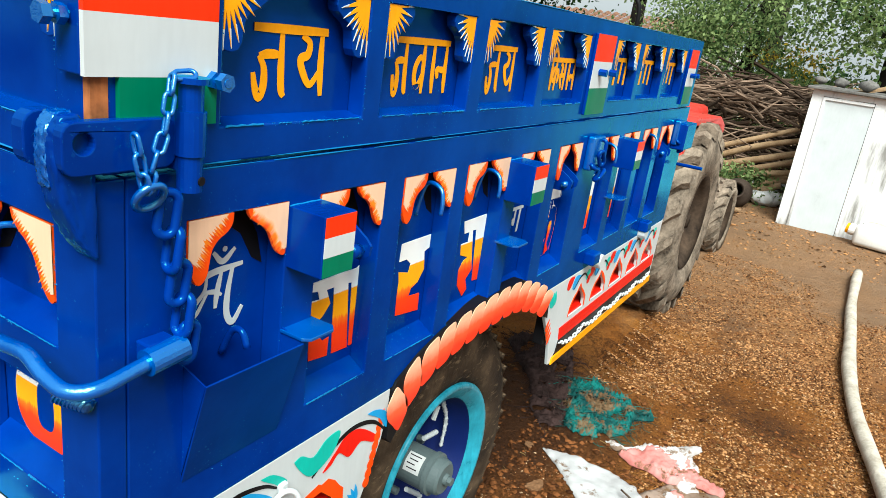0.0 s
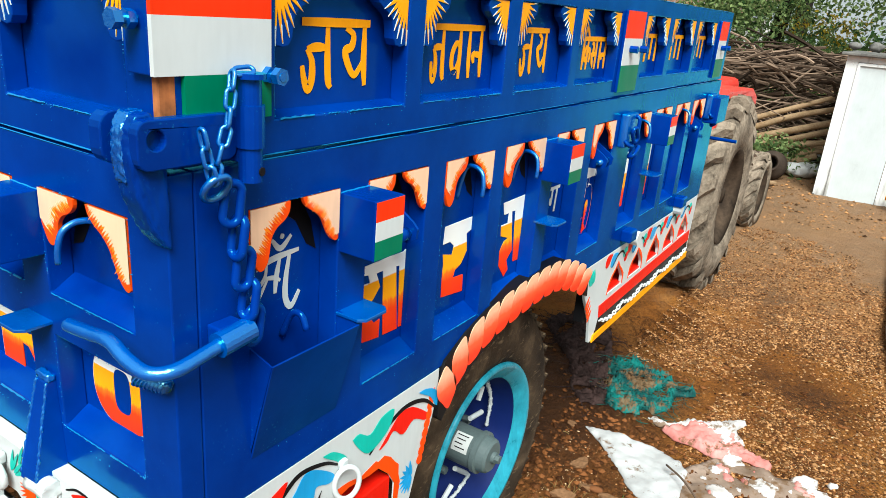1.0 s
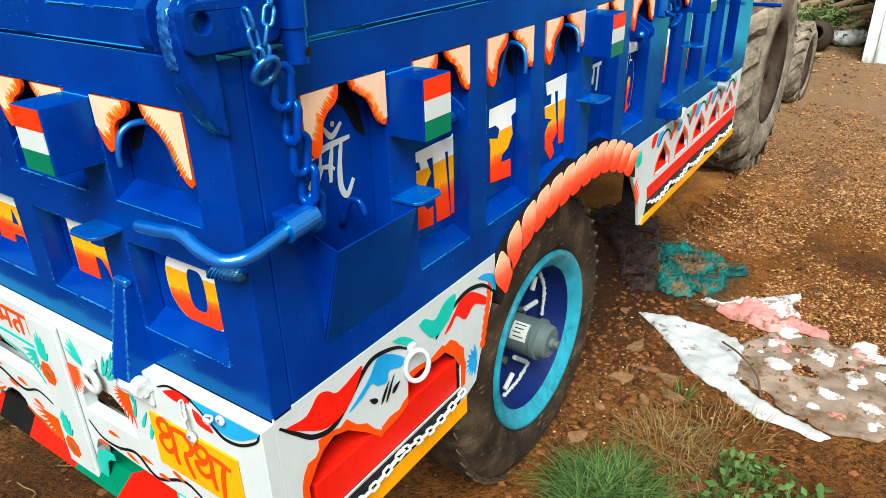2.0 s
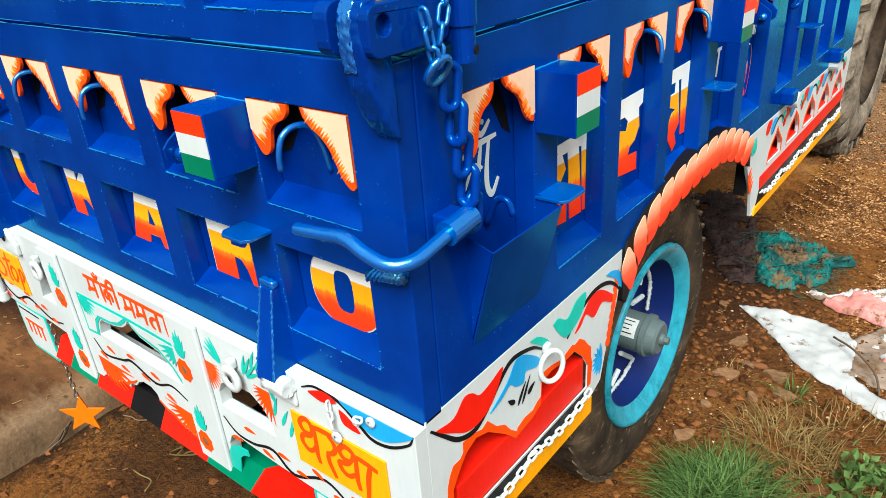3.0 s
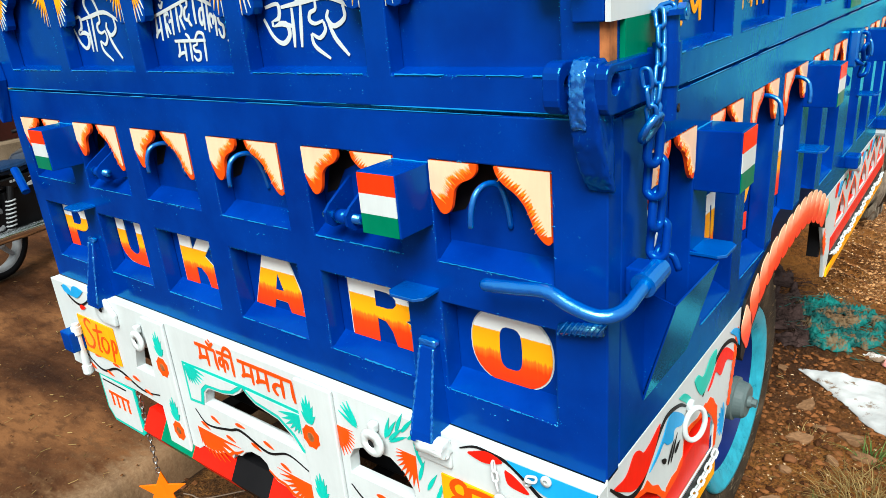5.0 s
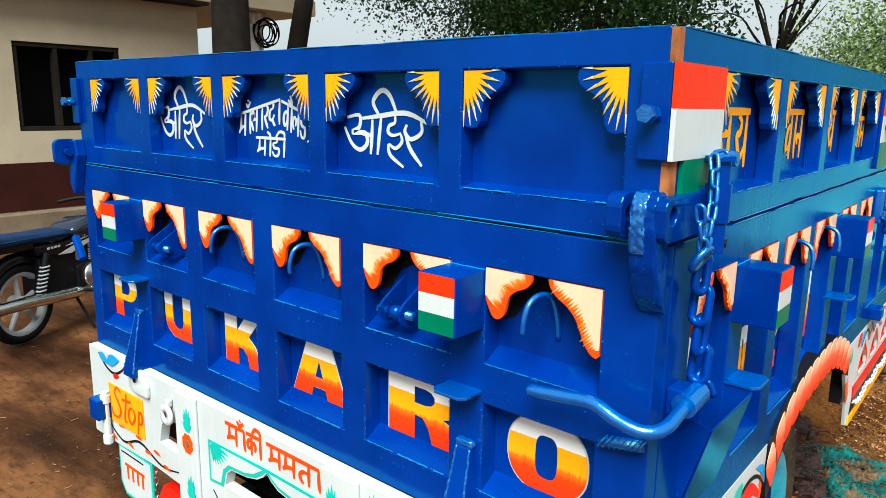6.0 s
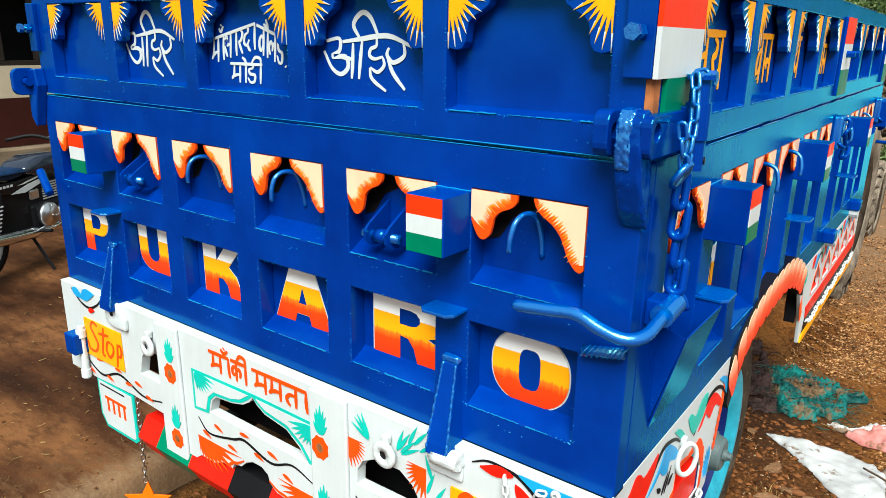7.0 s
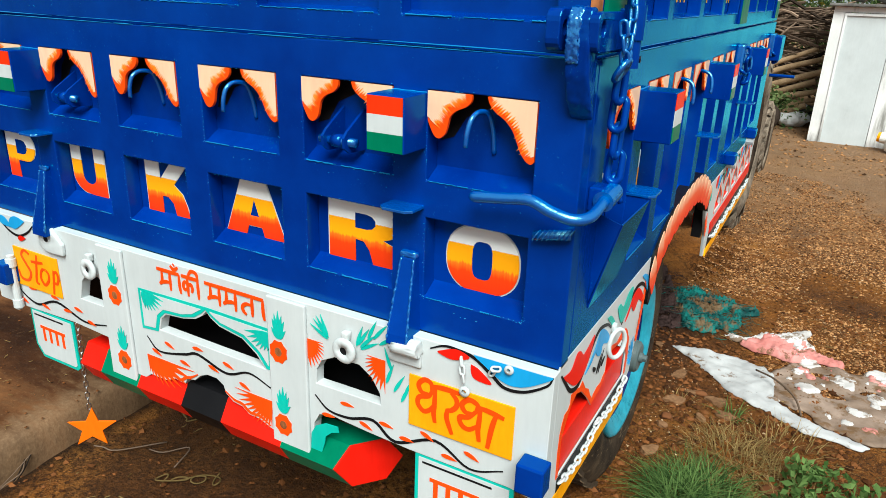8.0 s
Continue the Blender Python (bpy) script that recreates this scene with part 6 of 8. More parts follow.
me = bpy.data.meshes.new("ground")
me.from_pydata(verts, [], faces)
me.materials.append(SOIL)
me.polygons.foreach_set("use_smooth", [True] * len(me.polygons))
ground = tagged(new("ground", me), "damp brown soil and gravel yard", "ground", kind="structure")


# ---------------------------------------------------------------- more materials
def mottled(name, dark, light, rough=0.8, scale=5.0, fine=50.0, bump=0.4, spec=0.15, dist=0.01):
    g = Graph(name, rough, spec=spec)
    a, b = g.noise(scale, 6), g.noise(fine, 4)
    f = g.math("ADD", g.math("MULTIPLY", a, 0.65), g.math("MULTIPLY", b, 0.35))
    g.colour(g.ramp(f, (0.32, dark), (0.68, light)))
    return g.bump(f, bump, dist).mat


def leafage(name, dark, light, thin=True):
    g = Graph(name, 0.75, spec=0.06)
    geo = g.n.new("ShaderNodeNewGeometry")
    g.colour(g.ramp(geo.outputs["Random Per Island"], (0.0, dark), (0.75, light), (1.0, tuple(v * 1.25 for v in light))))
    if thin:
        t, m = g.n.new("ShaderNodeBsdfTranslucent"), g.n.new("ShaderNodeMixShader")
        m.inputs["Fac"].default_value = 0.45
        g.l.new(g.b.inputs["Base Color"].links[0].from_socket, t.inputs["Color"])
        g.l.new(g.b.outputs[0], m.inputs[1]), g.l.new(t.outputs[0], m.inputs[2])
        g.l.new(m.outputs[0], g.n["Material Output"].inputs["Surface"])
    return g.mat


BARK = mottled("dark_bark", (0.005, 0.004, 0.003), (0.018, 0.013, 0.010), 0.9, 8, 40, 0.8)
PALE_BARK = mottled("peeled_pale_wood", (0.27, 0.23, 0.175), (0.60, 0.55, 0.46), 0.75, 9, 60, 0.8, 0.15, 0.02)
TWIG = leafage("dry_twig", (0.010, 0.006, 0.004), (0.22, 0.15, 0.105), False)
LOG = mottled("split_log", (0.20, 0.12, 0.06), (0.45, 0.31, 0.18), 0.8, 6, 50)
LEAF_A = leafage("dark_tree_leaves", (0.006, 0.018, 0.006), (0.028, 0.058, 0.016))
LEAF_B = leafage("light_tree_leaves", (0.035, 0.085, 0.026), (0.26, 0.34, 0.13))
GRASS = leafage("green_grass_blades", (0.016, 0.05, 0.012), (0.15, 0.24, 0.07))
STRAW = leafage("dry_straw_blades", (0.13, 0.085, 0.028), (0.36, 0.25, 0.10))
WEED = leafage("weed_leaves", (0.05, 0.11, 0.025), (0.15, 0.24, 0.07))
PLASTER = mottled("cream_plaster", (0.30, 0.25, 0.175), (0.43, 0.36, 0.255), 0.85, 1.2, 60, 0.15)


def limewash():
    g = Graph("stained_limewash", 0.8, spec=0.3)
    a, b = g.noise(2.2, 6), g.noise(4, 5, stretch=(3, 3, 0.35))
    base = g.ramp(a, (0.3, (0.62, 0.62, 0.60)), (0.7, (0.80, 0.80, 0.79)))
    base = g.mix(g.ramp(g.math("MULTIPLY", b, g.noise(0.9, 3)), (0.235, 0.0), (0.34, 0.8)), base, (0.13, 0.12, 0.10))
    g.colour(base)
    return g.bump(g.math("ADD", a, g.noise(40, 4)), 0.3, 0.01).mat


LIMEWASH = limewash()
MAROON = mottled("maroon_dado_paint", (0.018, 0.004, 0.0025), (0.034, 0.0075, 0.005), 0.5, 3, 50, 0.1)


def damp_concrete():
    g = Graph("muddy_concrete", 0.7, spec=0.12)
    a, b, c = g.noise(0.8, 6, stretch=(1, 2.2, 1)), g.noise(9, 6, stretch=(1, 2.5, 1)), g.noise(70, 4)
    base = g.ramp(a, (0.38, (0.02, 0.007, 0.003)), (0.5, (0.062, 0.023, 0.008)), (0.62, (0.15, 0.062, 0.022)))
    base = g.mix(g.ramp(b, (0.48, 0.0), (0.7, 0.75)), base, (0.026, 0.010, 0.004))
    base = g.mix(g.ramp(c, (0.6, 0.0), (0.75, 0.5)), base, (0.18, 0.10, 0.045))
    worn = g.ramp(g.math("ADD", g.math("MULTIPLY", g.math("ADD", g.axis(0), 2.9), 0.9), g.math("MULTIPLY", g.math("SUBTRACT", b, 0.5), 1.6)), (0.3, 0.0), (0.8, 0.6))
    base = g.mix(worn, base, g.mix(c, (0.085, 0.036, 0.014), (0.22, 0.115, 0.05)))
    lip = g.ramp(g.math("ADD", g.math("ADD", g.axis(0), 3.0), g.math("MULTIPLY", g.math("SUBTRACT", b, 0.5), 0.3)), (0.64, 0.0), (0.78, 0.4))
    base = g.mix(lip, base, g.mix(c, (0.12, 0.07, 0.035), (0.36, 0.25, 0.15)))
    g.colour(base).rough(g.ramp(a, (0.36, 0.35), (0.6, 0.9)))
    return g.bump(g.math("ADD", b, g.math("MULTIPLY", c, 0.4)), 0.5, 0.01).mat


CONCRETE = damp_concrete()
# Near-black, so the unlit room's darkness is in the colour.
DARK = mottled("unlit_room_black", (0.004, 0.004, 0.004), (0.008, 0.008, 0.008), 0.7)
TRACTOR_RED = paint("tractor_red_paint", (0.62, 0.035, 0.022), 0.35)
MUDDY = mottled("mud_caked_rubber", (0.045, 0.035, 0.026), (0.34, 0.27, 0.2), 0.9, 7, 40, 1.0, 0.1, 0.03)
# Muddy rim; the dark of the wheel hollow is put into its colour.
MUD_RIM_SHADE = mottled("muddy_rim_in_shade", (0.012, 0.009, 0.007), (0.075, 0.05, 0.033), 0.9, 8, 40, 0.6, 0.1)
CLAY = mottled("dark_clay_pot", (0.02, 0.014, 0.011), (0.06, 0.042, 0.03), 0.7)
PLASTIC = mottled("white_plastic", (0.66, 0.64, 0.58), (0.78, 0.77, 0.73), 0.4, 4, 40, 0.05)


def muddied(name, dark, light, cover=0.5):
    """Cloth or sheet with mud trodden into it."""
    g = Graph(name, 0.7, spec=0.2)
    a, b, c = g.noise(6, 6), g.noise(11, 7, 0.7), g.noise(60, 4)
    base = g.ramp(a, (0.32, dark), (0.66, light))
    base = g.mix(g.ramp(b, (cover, 0.0), (cover + 0.07, 0.9)), base, (0.13, 0.07, 0.03))
    g.colour(base)
    return g.bump(g.math("ADD", a, g.math("MULTIPLY", c, 0.25)), 0.3, 0.012).mat


SHEET = muddied("white_plastic_sheet", (0.32, 0.315, 0.31), (0.48, 0.48, 0.475), 0.58)
RAG = muddied("torn_white_rag", (0.36, 0.33, 0.31), (0.62, 0.60, 0.58), 0.53)
PINK = muddied("pink_rag", (0.40, 0.13, 0.11), (0.62, 0.27, 0.24), 0.54)
NET = muddied("teal_net", (0.002, 0.016, 0.018), (0.007, 0.15, 0.13), 0.5)
MUD_NET = mottled("muddy_purple_net", (0.012, 0.007, 0.006), (0.06, 0.034, 0.03), 0.8, 12, 130, 0.9)
SEAT = mottled("blue_seat_cover", (0.003, 0.010, 0.03), (0.008, 0.035, 0.10), 0.6, 30, 120, 0.8)
GREYSTONE = mottled("grey_rubble", (0.05, 0.047, 0.043), (0.20, 0.19, 0.175), 0.85, 5, 50)
CHROME = Graph("chrome", 0.14, 1.0).colour((0.72, 0.73, 0.74)).mat
GLOSS_BLACK = paint("gloss_black", (0.006, 0.006, 0.007), 0.2)
SILVER = Graph("polished_alloy", 0.28, 1.0).colour((0.62, 0.63, 0.64)).mat
ALLOY = paint("dull_alloy", (0.33, 0.34, 0.35), 0.35)


def solo(name, bm, material, label, category, kind="", smooth=False, group=""):
    return tagged(part(name, bm, material, None, label, smooth), label, category, group, kind)


# ---------------------------------------------------------------- yard structures
def platform():
    """A worn slab with a broken, muddy edge."""
    ys, V, F = [-8 + 0.06 * k for k in range(218)], [], []
    for y in ys:
        n = noise.noise(Vector((y * 2.3, 7, 0))) * 0.05 + noise.noise(Vector((y * 9, 3, 1))) * 0.018
        e = -2.2 + n
        for x, z in ((-30, 0), (-12, 0), (-8, 0), (-6, 0), (-4.5, 0), (-3.6, 0), (-3.0, 0), (-2.7, 0), (-2.5, 0), (-2.36, 0), (e - 0.05, 0.0), (e - 0.012, -0.006), (e + 0.008, -0.03), (e + 0.02, -0.09), (e + 0.03, -0.3)):
            h = 0.012 * noise.noise(Vector((x * 1.3, y * 1.3, 5))) + 0.004 * noise.noise(Vector((x * 7, y * 7, 8))) - 0.008
            V.append((x, y, z + (h if z > -0.2 else 0)))
    m = 15
    for j in range(len(ys) - 1):
        for i in range(m - 1):
            F.append((j * m + i, j * m + i + 1, (j + 1) * m + i + 1, (j + 1) * m + i))
    me = bpy.data.meshes.new("concrete_platform")
    me.from_pydata(V, [], F)
    me.materials.append(CONCRETE)
    me.polygons.foreach_set("use_smooth", [True] * len(me.polygons))
    return me


solo("concrete_platform", platform(), CONCRETE, "mud-stained concrete platform with a worn edge", "platform", "structure")

# house with a porch
HX = -9.4
hw = slab([rect(-9.0, 4.98, -0.1, 3.18), rect(2.45, 3.78, 1.38, 2.48)], -0.28, 0.0, lambda u, v, d: Vector((HX + d, u, v)))
solo("wall_house", hw, PLASTER, "cream plastered house wall", "wall", "structure")
solo("wall_house_end", box((HX - 5, 4.70, -0.1), (HX - 0.285, 4.98, 3.18)), PLASTER, "cream plastered house end wall", "wall", "structure")
solo("trim_dado", join(box((HX, -9.0, 0.38), (HX + 0.012, 4.985, 0.985))), MAROON, "maroon painted dado band", "trim", "structure")
# Plinth plaster darker than the wall's: its shade is mixed into the colour.
solo("trim_plinth", box((HX, -9.0, -0.05), (HX + 0.25, 4.985, 0.37), 0.01), mottled("shaded_plinth_plaster", (0.08, 0.055, 0.034), (0.21, 0.155, 0.1), 0.85, 2.5, 60, 0.2), "cream plastered plinth", "trim", "structure")
# Dark slab added under the roof; its bark colour paints the shade there.
solo("porch_shade_slab", box((HX, -9.0, 3.14), (HX + 0.34, 4.98, 3.18), 0.004), BARK, "dark slab under the porch roof that stands for its shade", "ceiling", "structure")
solo("porch_roof", box((HX - 5, -9.0, 3.185), (HX + 0.35, 6.95, 3.42), 0.01), PLASTER, "cream concrete porch roof slab", "roof", "structure")
col = thing("porch_column", (HX, 6.42, 0), "pale square porch column with coiled cables", "column", kind="structure")
part("shaft", box((HX - 0.17, 5.88, -0.1), (HX - 0.02, 6.17, 3.184), 0.01), LIMEWASH, col)
part("capital", box((HX - 0.2, 5.85, 3.0), (HX + 0.02, 6.2, 3.18), 0.01), LIMEWASH, col)
for k in range(7):
    rr, yy, zz = 0.16 + 0.02 * (k % 3), 6.12 + 0.02 * k, 2.92 - 0.03 * (k % 4)
    part("cable_coil", tube([(HX + 0.0 + 0.012 * k, yy + rr * math.cos(t), zz + rr * 1.05 * math.sin(t)) for t in [2 * math.pi * j / 28 for j in range(28)]], 0.012, 6, True), GLOSS_BLACK, col)
win = thing("window_1", (HX, 3.1, 1.38), "dark timber window with three openings", "window", kind="structure")
for u0, u1, v0, v1 in ((2.45, 3.78, 2.42, 2.48), (2.45, 3.78, 1.38, 1.44), (2.45, 2.51, 1.44, 2.42), (3.72, 3.78, 1.44, 2.42), (2.93, 2.985, 1.44, 2.42), (3.38, 3.43, 1.44, 2.42)):
    part("window_frame", box((HX - 0.16, u0 + 0.002, v0 + 0.002), (HX - 0.02, u1 - 0.002, v1 - 0.002), 0.004), BARK, win)
# Near-black faces close the room and stand for its darkness.
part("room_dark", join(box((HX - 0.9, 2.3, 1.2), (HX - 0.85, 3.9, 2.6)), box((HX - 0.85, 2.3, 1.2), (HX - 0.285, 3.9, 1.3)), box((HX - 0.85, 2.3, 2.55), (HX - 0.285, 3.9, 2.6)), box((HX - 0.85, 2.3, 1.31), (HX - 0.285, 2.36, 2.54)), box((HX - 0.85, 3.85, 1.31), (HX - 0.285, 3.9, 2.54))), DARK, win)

# lime-washed shed
shed = thing("shed", (1.3, 8.7, 0.1), "small lime-washed shed with a white sheet door", "shed")
sy = 8.4
part("wall", slab([rect(0.12, 2.9, 0.0, 1.66), rect(0.235, 0.74, 0.01, 1.60)], -0.16, 0, lambda u, v, d: Vector((u, sy - d, v))), LIMEWASH, shed)
part("side_wall", box((0.12, sy + 0.165, 0.0), (0.28, sy + 1.9, 1.66)), LIMEWASH, shed)
door = part("door", slab(rect(0.24, 0.735, 0.05, 1.595), -0.03, -0.005, lambda u, v, d: Vector((u, sy - d, v)), 0.003), WHITE, shed, "white painted sheet-metal door")
part("door_frame", join(box((0.237, sy - 0.012, 0.05), (0.262, sy + 0.02, 1.59)), box((0.262, sy - 0.012, 1.565), (0.735, sy + 0.02, 1.592))), LIMEWASH, door)
part("roof", box((0.06, sy - 0.08, 1.663), (3.0, sy + 2.0, 1.695), 0.008), GREYSTONE, shed, "thin weathered stone roof slab")


def rock(seed, size, at, squash=0.6):
    rnd = random.Random(seed)
    bm = bmesh.new()
    bmesh.ops.create_icosphere(bm, subdivisions=2, radius=1)
    o = Vector((rnd.uniform(0, 50), rnd.uniform(0, 50), rnd.uniform(0, 50)))
    for v in bm.verts:
        v.co *= 1 + 0.45 * noise.noise(v.co * 1.3 + o) + 0.15 * noise.noise(v.co * 4 + o)
    s = [size * rnd.uniform(0.7, 1.2), size * rnd.uniform(0.7, 1.2), size * squash]
    bm.transform(Matrix.Translation(at) @ Matrix.Rotation(rnd.uniform(0, 6), 4, "Z") @ Matrix.Diagonal((*s, 1)))
    return bm


for k, (x, y, z, s) in enumerate(((0.15, 8.6, 1.76, 0.1), (0.36, 8.65, 1.76, 0.12), (0.62, 8.7, 1.77, 0.13), (0.9, 8.6, 1.77, 0.11), (1.15, 8.8, 1.78, 0.14), (1.4, 8.65, 1.77, 0.12))):
    solo("roof_stone", rock(k, s * 0.72, (x, y, z)), GREYSTONE, "rough grey stone lying on the shed roof", "stone", group="stones on the shed roof", smooth=True)
for k in range(3):
    solo("plank", box((-0.6, -0.04, -0.015), (0.6, 0.04, 0.015), 0.003, Matrix.Translation((1.0 + 0.2 * k, 8.9 + 0.15 * k, 1.84 + 0.05 * k)) @ Matrix.Rotation(radians(15 - 8 * k), 4, "Z") @ Matrix.Rotation(radians(-18), 4, "Y")), LOG, "weathered plank lying on the shed roof", "plank", group="planks on the roof")

# rubble and sacks beside the shed
rn = random.Random(11)
for k in range(16):
    x, y = rn.uniform(-0.75, -0.02), rn.uniform(8.7, 9.9)
    s = rn.uniform(0.07, 0.16)
    solo("rubble_stone", rock(40 + k, s, (x, y, gz(x, y) + s * 0.3 + 0.12 * rn.random())), LIMEWASH if k % 3 else GREYSTONE, "pale rubble lump heaped beside the shed", "stone", group="rubble beside the shed", smooth=True)


def pot(x, y, s, tilt):
    z = gz(x, y)
    t = thing("clay_pot", (x, y, z), "dark clay water pot lying on its side", "pot", "clay pots")
    m = Matrix.Translation((x, y, z + 0.15 * s)) @ Matrix.Rotation(radians(tilt), 4, "X")
    b = lathe([(-0.16, 0.0), (-0.15, 0.08), (-0.08, 0.155), (0.0, 0.175), (0.08, 0.145), (0.125, 0.085), (0.14, 0.08), (0.165, 0.1), (0.165, 0.09), (0.14, 0.07), (0.12, 0.075), (0.0, 0.15), (-0.1, 0.12)], (0, 0, 0), "z", 28)
    b.transform(m @ Matrix.Scale(s, 4))
    part("body", b, CLAY, t, "", True)


pot(-0.42, 8.75, 1.05, 70)
pot(-0.72, 8.85, 0.95, 60)
can = thing("jerry_can", (1.02, 8.25, gz(1.02, 8.25)), "white plastic jerry can lying with a yellow cap", "jerry can")
cm = Matrix.Translation((1.08, 8.2, gz(1.08, 8.2) + 0.125)) @ Matrix.Rotation(radians(-12), 4, "Z")
part("body", box((-0.16, -0.1, -0.12), (0.24, 0.1, 0.115), 0.05, cm), PLASTIC, can, "", True)
part("neck", cyl(cm @ Vector((-0.15, -0.02, 0.03)), cm @ Vector((-0.215, -0.02, 0.035)), 0.062, 20, 0.006), PLASTIC, can)
part("cap", cyl(cm @ Vector((-0.21, -0.02, 0.035)), cm @ Vector((-0.245, -0.02, 0.038)), 0.055, 20, 0.006), YELLOW, can, "yellow screw cap")
part("grip", tube(smooth_path([cm @ Vector((-0.1, 0, 0.11)), cm @ Vector((-0.05, 0, 0.16)), cm @ Vector((0.1, 0, 0.16)), cm @ Vector((0.15, 0, 0.11))], 5), 0.018, 8), PLASTIC, can, "", True)


# ---------------------------------------------------------------- brushwood
def sticks(n, seed, lo, hi, length, r, flat=0.25):
    rnd = random.Random(seed)
    out = bmesh.new()
    for k in range(n):
        p = Vector([rnd.uniform(a, b) for a, b in zip(lo, hi)])
        w = Vector((rnd.choice((-1, 1)) * rnd.uniform(0.6, 1), rnd.uniform(-0.5, 0.5), rnd.uniform(-flat, flat))).normalized()
        ln, b = length * rnd.uniform(0.4, 1.1), Vector((rnd.uniform(-1, 1), rnd.uniform(-1, 1), rnd.uniform(-0.8, 0.8))) * 0.12
        path = smooth_path([p - w * ln / 2, p - w * ln * 0.15 + b, p + w * ln * 0.2 - b * 0.6, p + w * ln / 2 + b], 2)
        t = tube(path, r * rnd.uniform(0.5, 1.6), 5, taper=lambda q: 1 - 0.6 * q)
        me = bpy.data.meshes.new("tmp")
        t.to_mesh(me)
        t.free()
        out.from_mesh(me)
        bpy.data.meshes.remove(me)
    return out


solo("brushwood_heap", join(sticks(420, 3, (-3.2, 9.6, 0.55), (0.1, 11.4, 1.58), 1.5, 0.018, 0.45), sticks(260, 5, (-3.2, 9.5, 0.1), (0.0, 11.0, 0.8), 1.3, 0.014, 0.5), sticks(130, 6, (-3.0, 9.6, 1.3), (0.15, 11.2, 1.6), 1.6, 0.016, 0.3)), TWIG, "tangled heap of dry brown brushwood", "brushwood", "stuff")
for k, (x0, y0, z0, x1, y1, z1, r) in enumerate(((-1.7, 9.35, 0.30, 0.1, 9.6, 1.0, 0.045), (-1.6, 9.3, 0.22, 0.15, 9.5, 0.86, 0.05), (-1.75, 9.25, 0.12, 0.05, 9.45, 0.72, 0.05), (-1.5, 9.2, 0.10, 0.1, 9.35, 0.6, 0.045), (-1.65, 9.3, 0.4, 0.0, 9.65, 1.12, 0.04), (-1.2, 9.15, 0.08, 0.0, 9.3, 0.42, 0.05), (-1.0, 9.2, 0.06, 0.12, 9.4, 0.5, 0.04))):
    a, b = Vector((x0, y0, z0)), Vector((x1, y1, z1))
    bend = Vector((0, 0.02, 0.03 * ((k % 3) - 1)))
    solo("log", tube(smooth_path([a, a.lerp(b, 0.35) + bend, a.lerp(b, 0.7) - bend, b], 4), r, 12, taper=lambda q: 1 - 0.2 * q), LOG, "pale cut log leaning on the brushwood heap", "log", group="logs on the heap", smooth=True)

# peeled pole on the ground
pp = [(1.03, 7.0), (1.02, 6.5), (1.02, 5.9), (1.045, 5.2), (1.06, 4.58), (1.12, 3.89), (1.214, 3.34), (1.32, 2.8), (1.45, 2.3)]
solo("peeled_pole", tube(smooth_path([(x, y, gz(x, y) + 0.05 + 0.008 * math.sin(i * 2.1)) for i, (x, y) in enumerate(pp)], 6), 0.042, 14, taper=lambda q: 1 + 0.10 * math.sin(q * 23) * math.sin(q * 9)), PALE_BARK, "pale peeled tree pole lying on the soil", "pole", smooth=True)


# ---------------------------------------------------------------- tractor
tractor = thing("tractor", (-0.9, 5.5, 0), "red tractor with mud-caked tyres hitched before the trailer", "tractor")


def big_tyre(c, r, w, rim_r, lugs, lug_h, name):
    x, y, z = c
    prof = [(-0.03, rim_r), (0.0, rim_r + 0.03), (0.012, (r + rim_r) / 2), (-0.01, r - 0.09), (-0.05, r - 0.045), (-w / 2, r - 0.03), (-w + 0.05, r - 0.045), (-w + 0.01, r - 0.09), (-w - 0.012, (r + rim_r) / 2), (-w, rim_r + 0.03), (-w + 0.03, rim_r)]
    t = part(name, lathe(prof, c, "x", 64), MUDDY, tractor, "mud-caked tractor tyre", True)
    for k in range(lugs):
        s = 2 * math.pi * k / lugs
        for half in (0, 1):
            bm = bmesh.new()
            n = 5
            strip = []
            for i in range(n + 1):
                q = i / n
                al = -0.0 - q * w * 0.53 if half == 0 else -w + q * w * 0.53
                ang = s + (0.0 if half == 0 else math.pi / lugs) + q * 0.30
                base = r - 0.035 - (0.05 if i == 0 else 0.0)
                top = base + lug_h
                ring = []
                for da, rr in ((-0.046, base), (-0.036, top), (0.036, top), (0.046, base)):
                    ring.append(bm.verts.new((x + al, y + rr * math.cos(ang + da * 0.9 / r), z + rr * math.sin(ang + da * 0.9 / r))))
                strip.append(ring)
            for a, b in zip(strip, strip[1:]):
                for i in range(3):
                    bm.faces.new((a[i], a[i + 1], b[i + 1], b[i]))
            bm.faces.new(strip[0]), bm.faces.new(strip[-1])
            bmesh.ops.recalc_face_normals(bm, faces=bm.faces)
            part("tread_bar", bm, MUDDY, t)
    rimo = part(name.replace("tyre", "rim"), lathe([(-0.03, rim_r + 0.005), (-0.005, rim_r), (-0.05, rim_r - 0.04), (-0.1, rim_r - 0.06), (-0.13, 0.14), (-0.10, 0.13), (-0.09, 0.06), (-0.05, 0.055), (-0.05, 0.0)], c, "x", 40), MUD_RIM_SHADE, tractor, "muddy steel wheel rim", True)
    for k in range(8):
        s = 2 * math.pi * k / 8
        part("wheel_nut", cyl((x - 0.12, y + 0.16 * math.cos(s), z + 0.16 * math.sin(s)), (x - 0.09, y + 0.16 * math.cos(s), z + 0.16 * math.sin(s)), 0.016, 6), MUDDY, rimo)


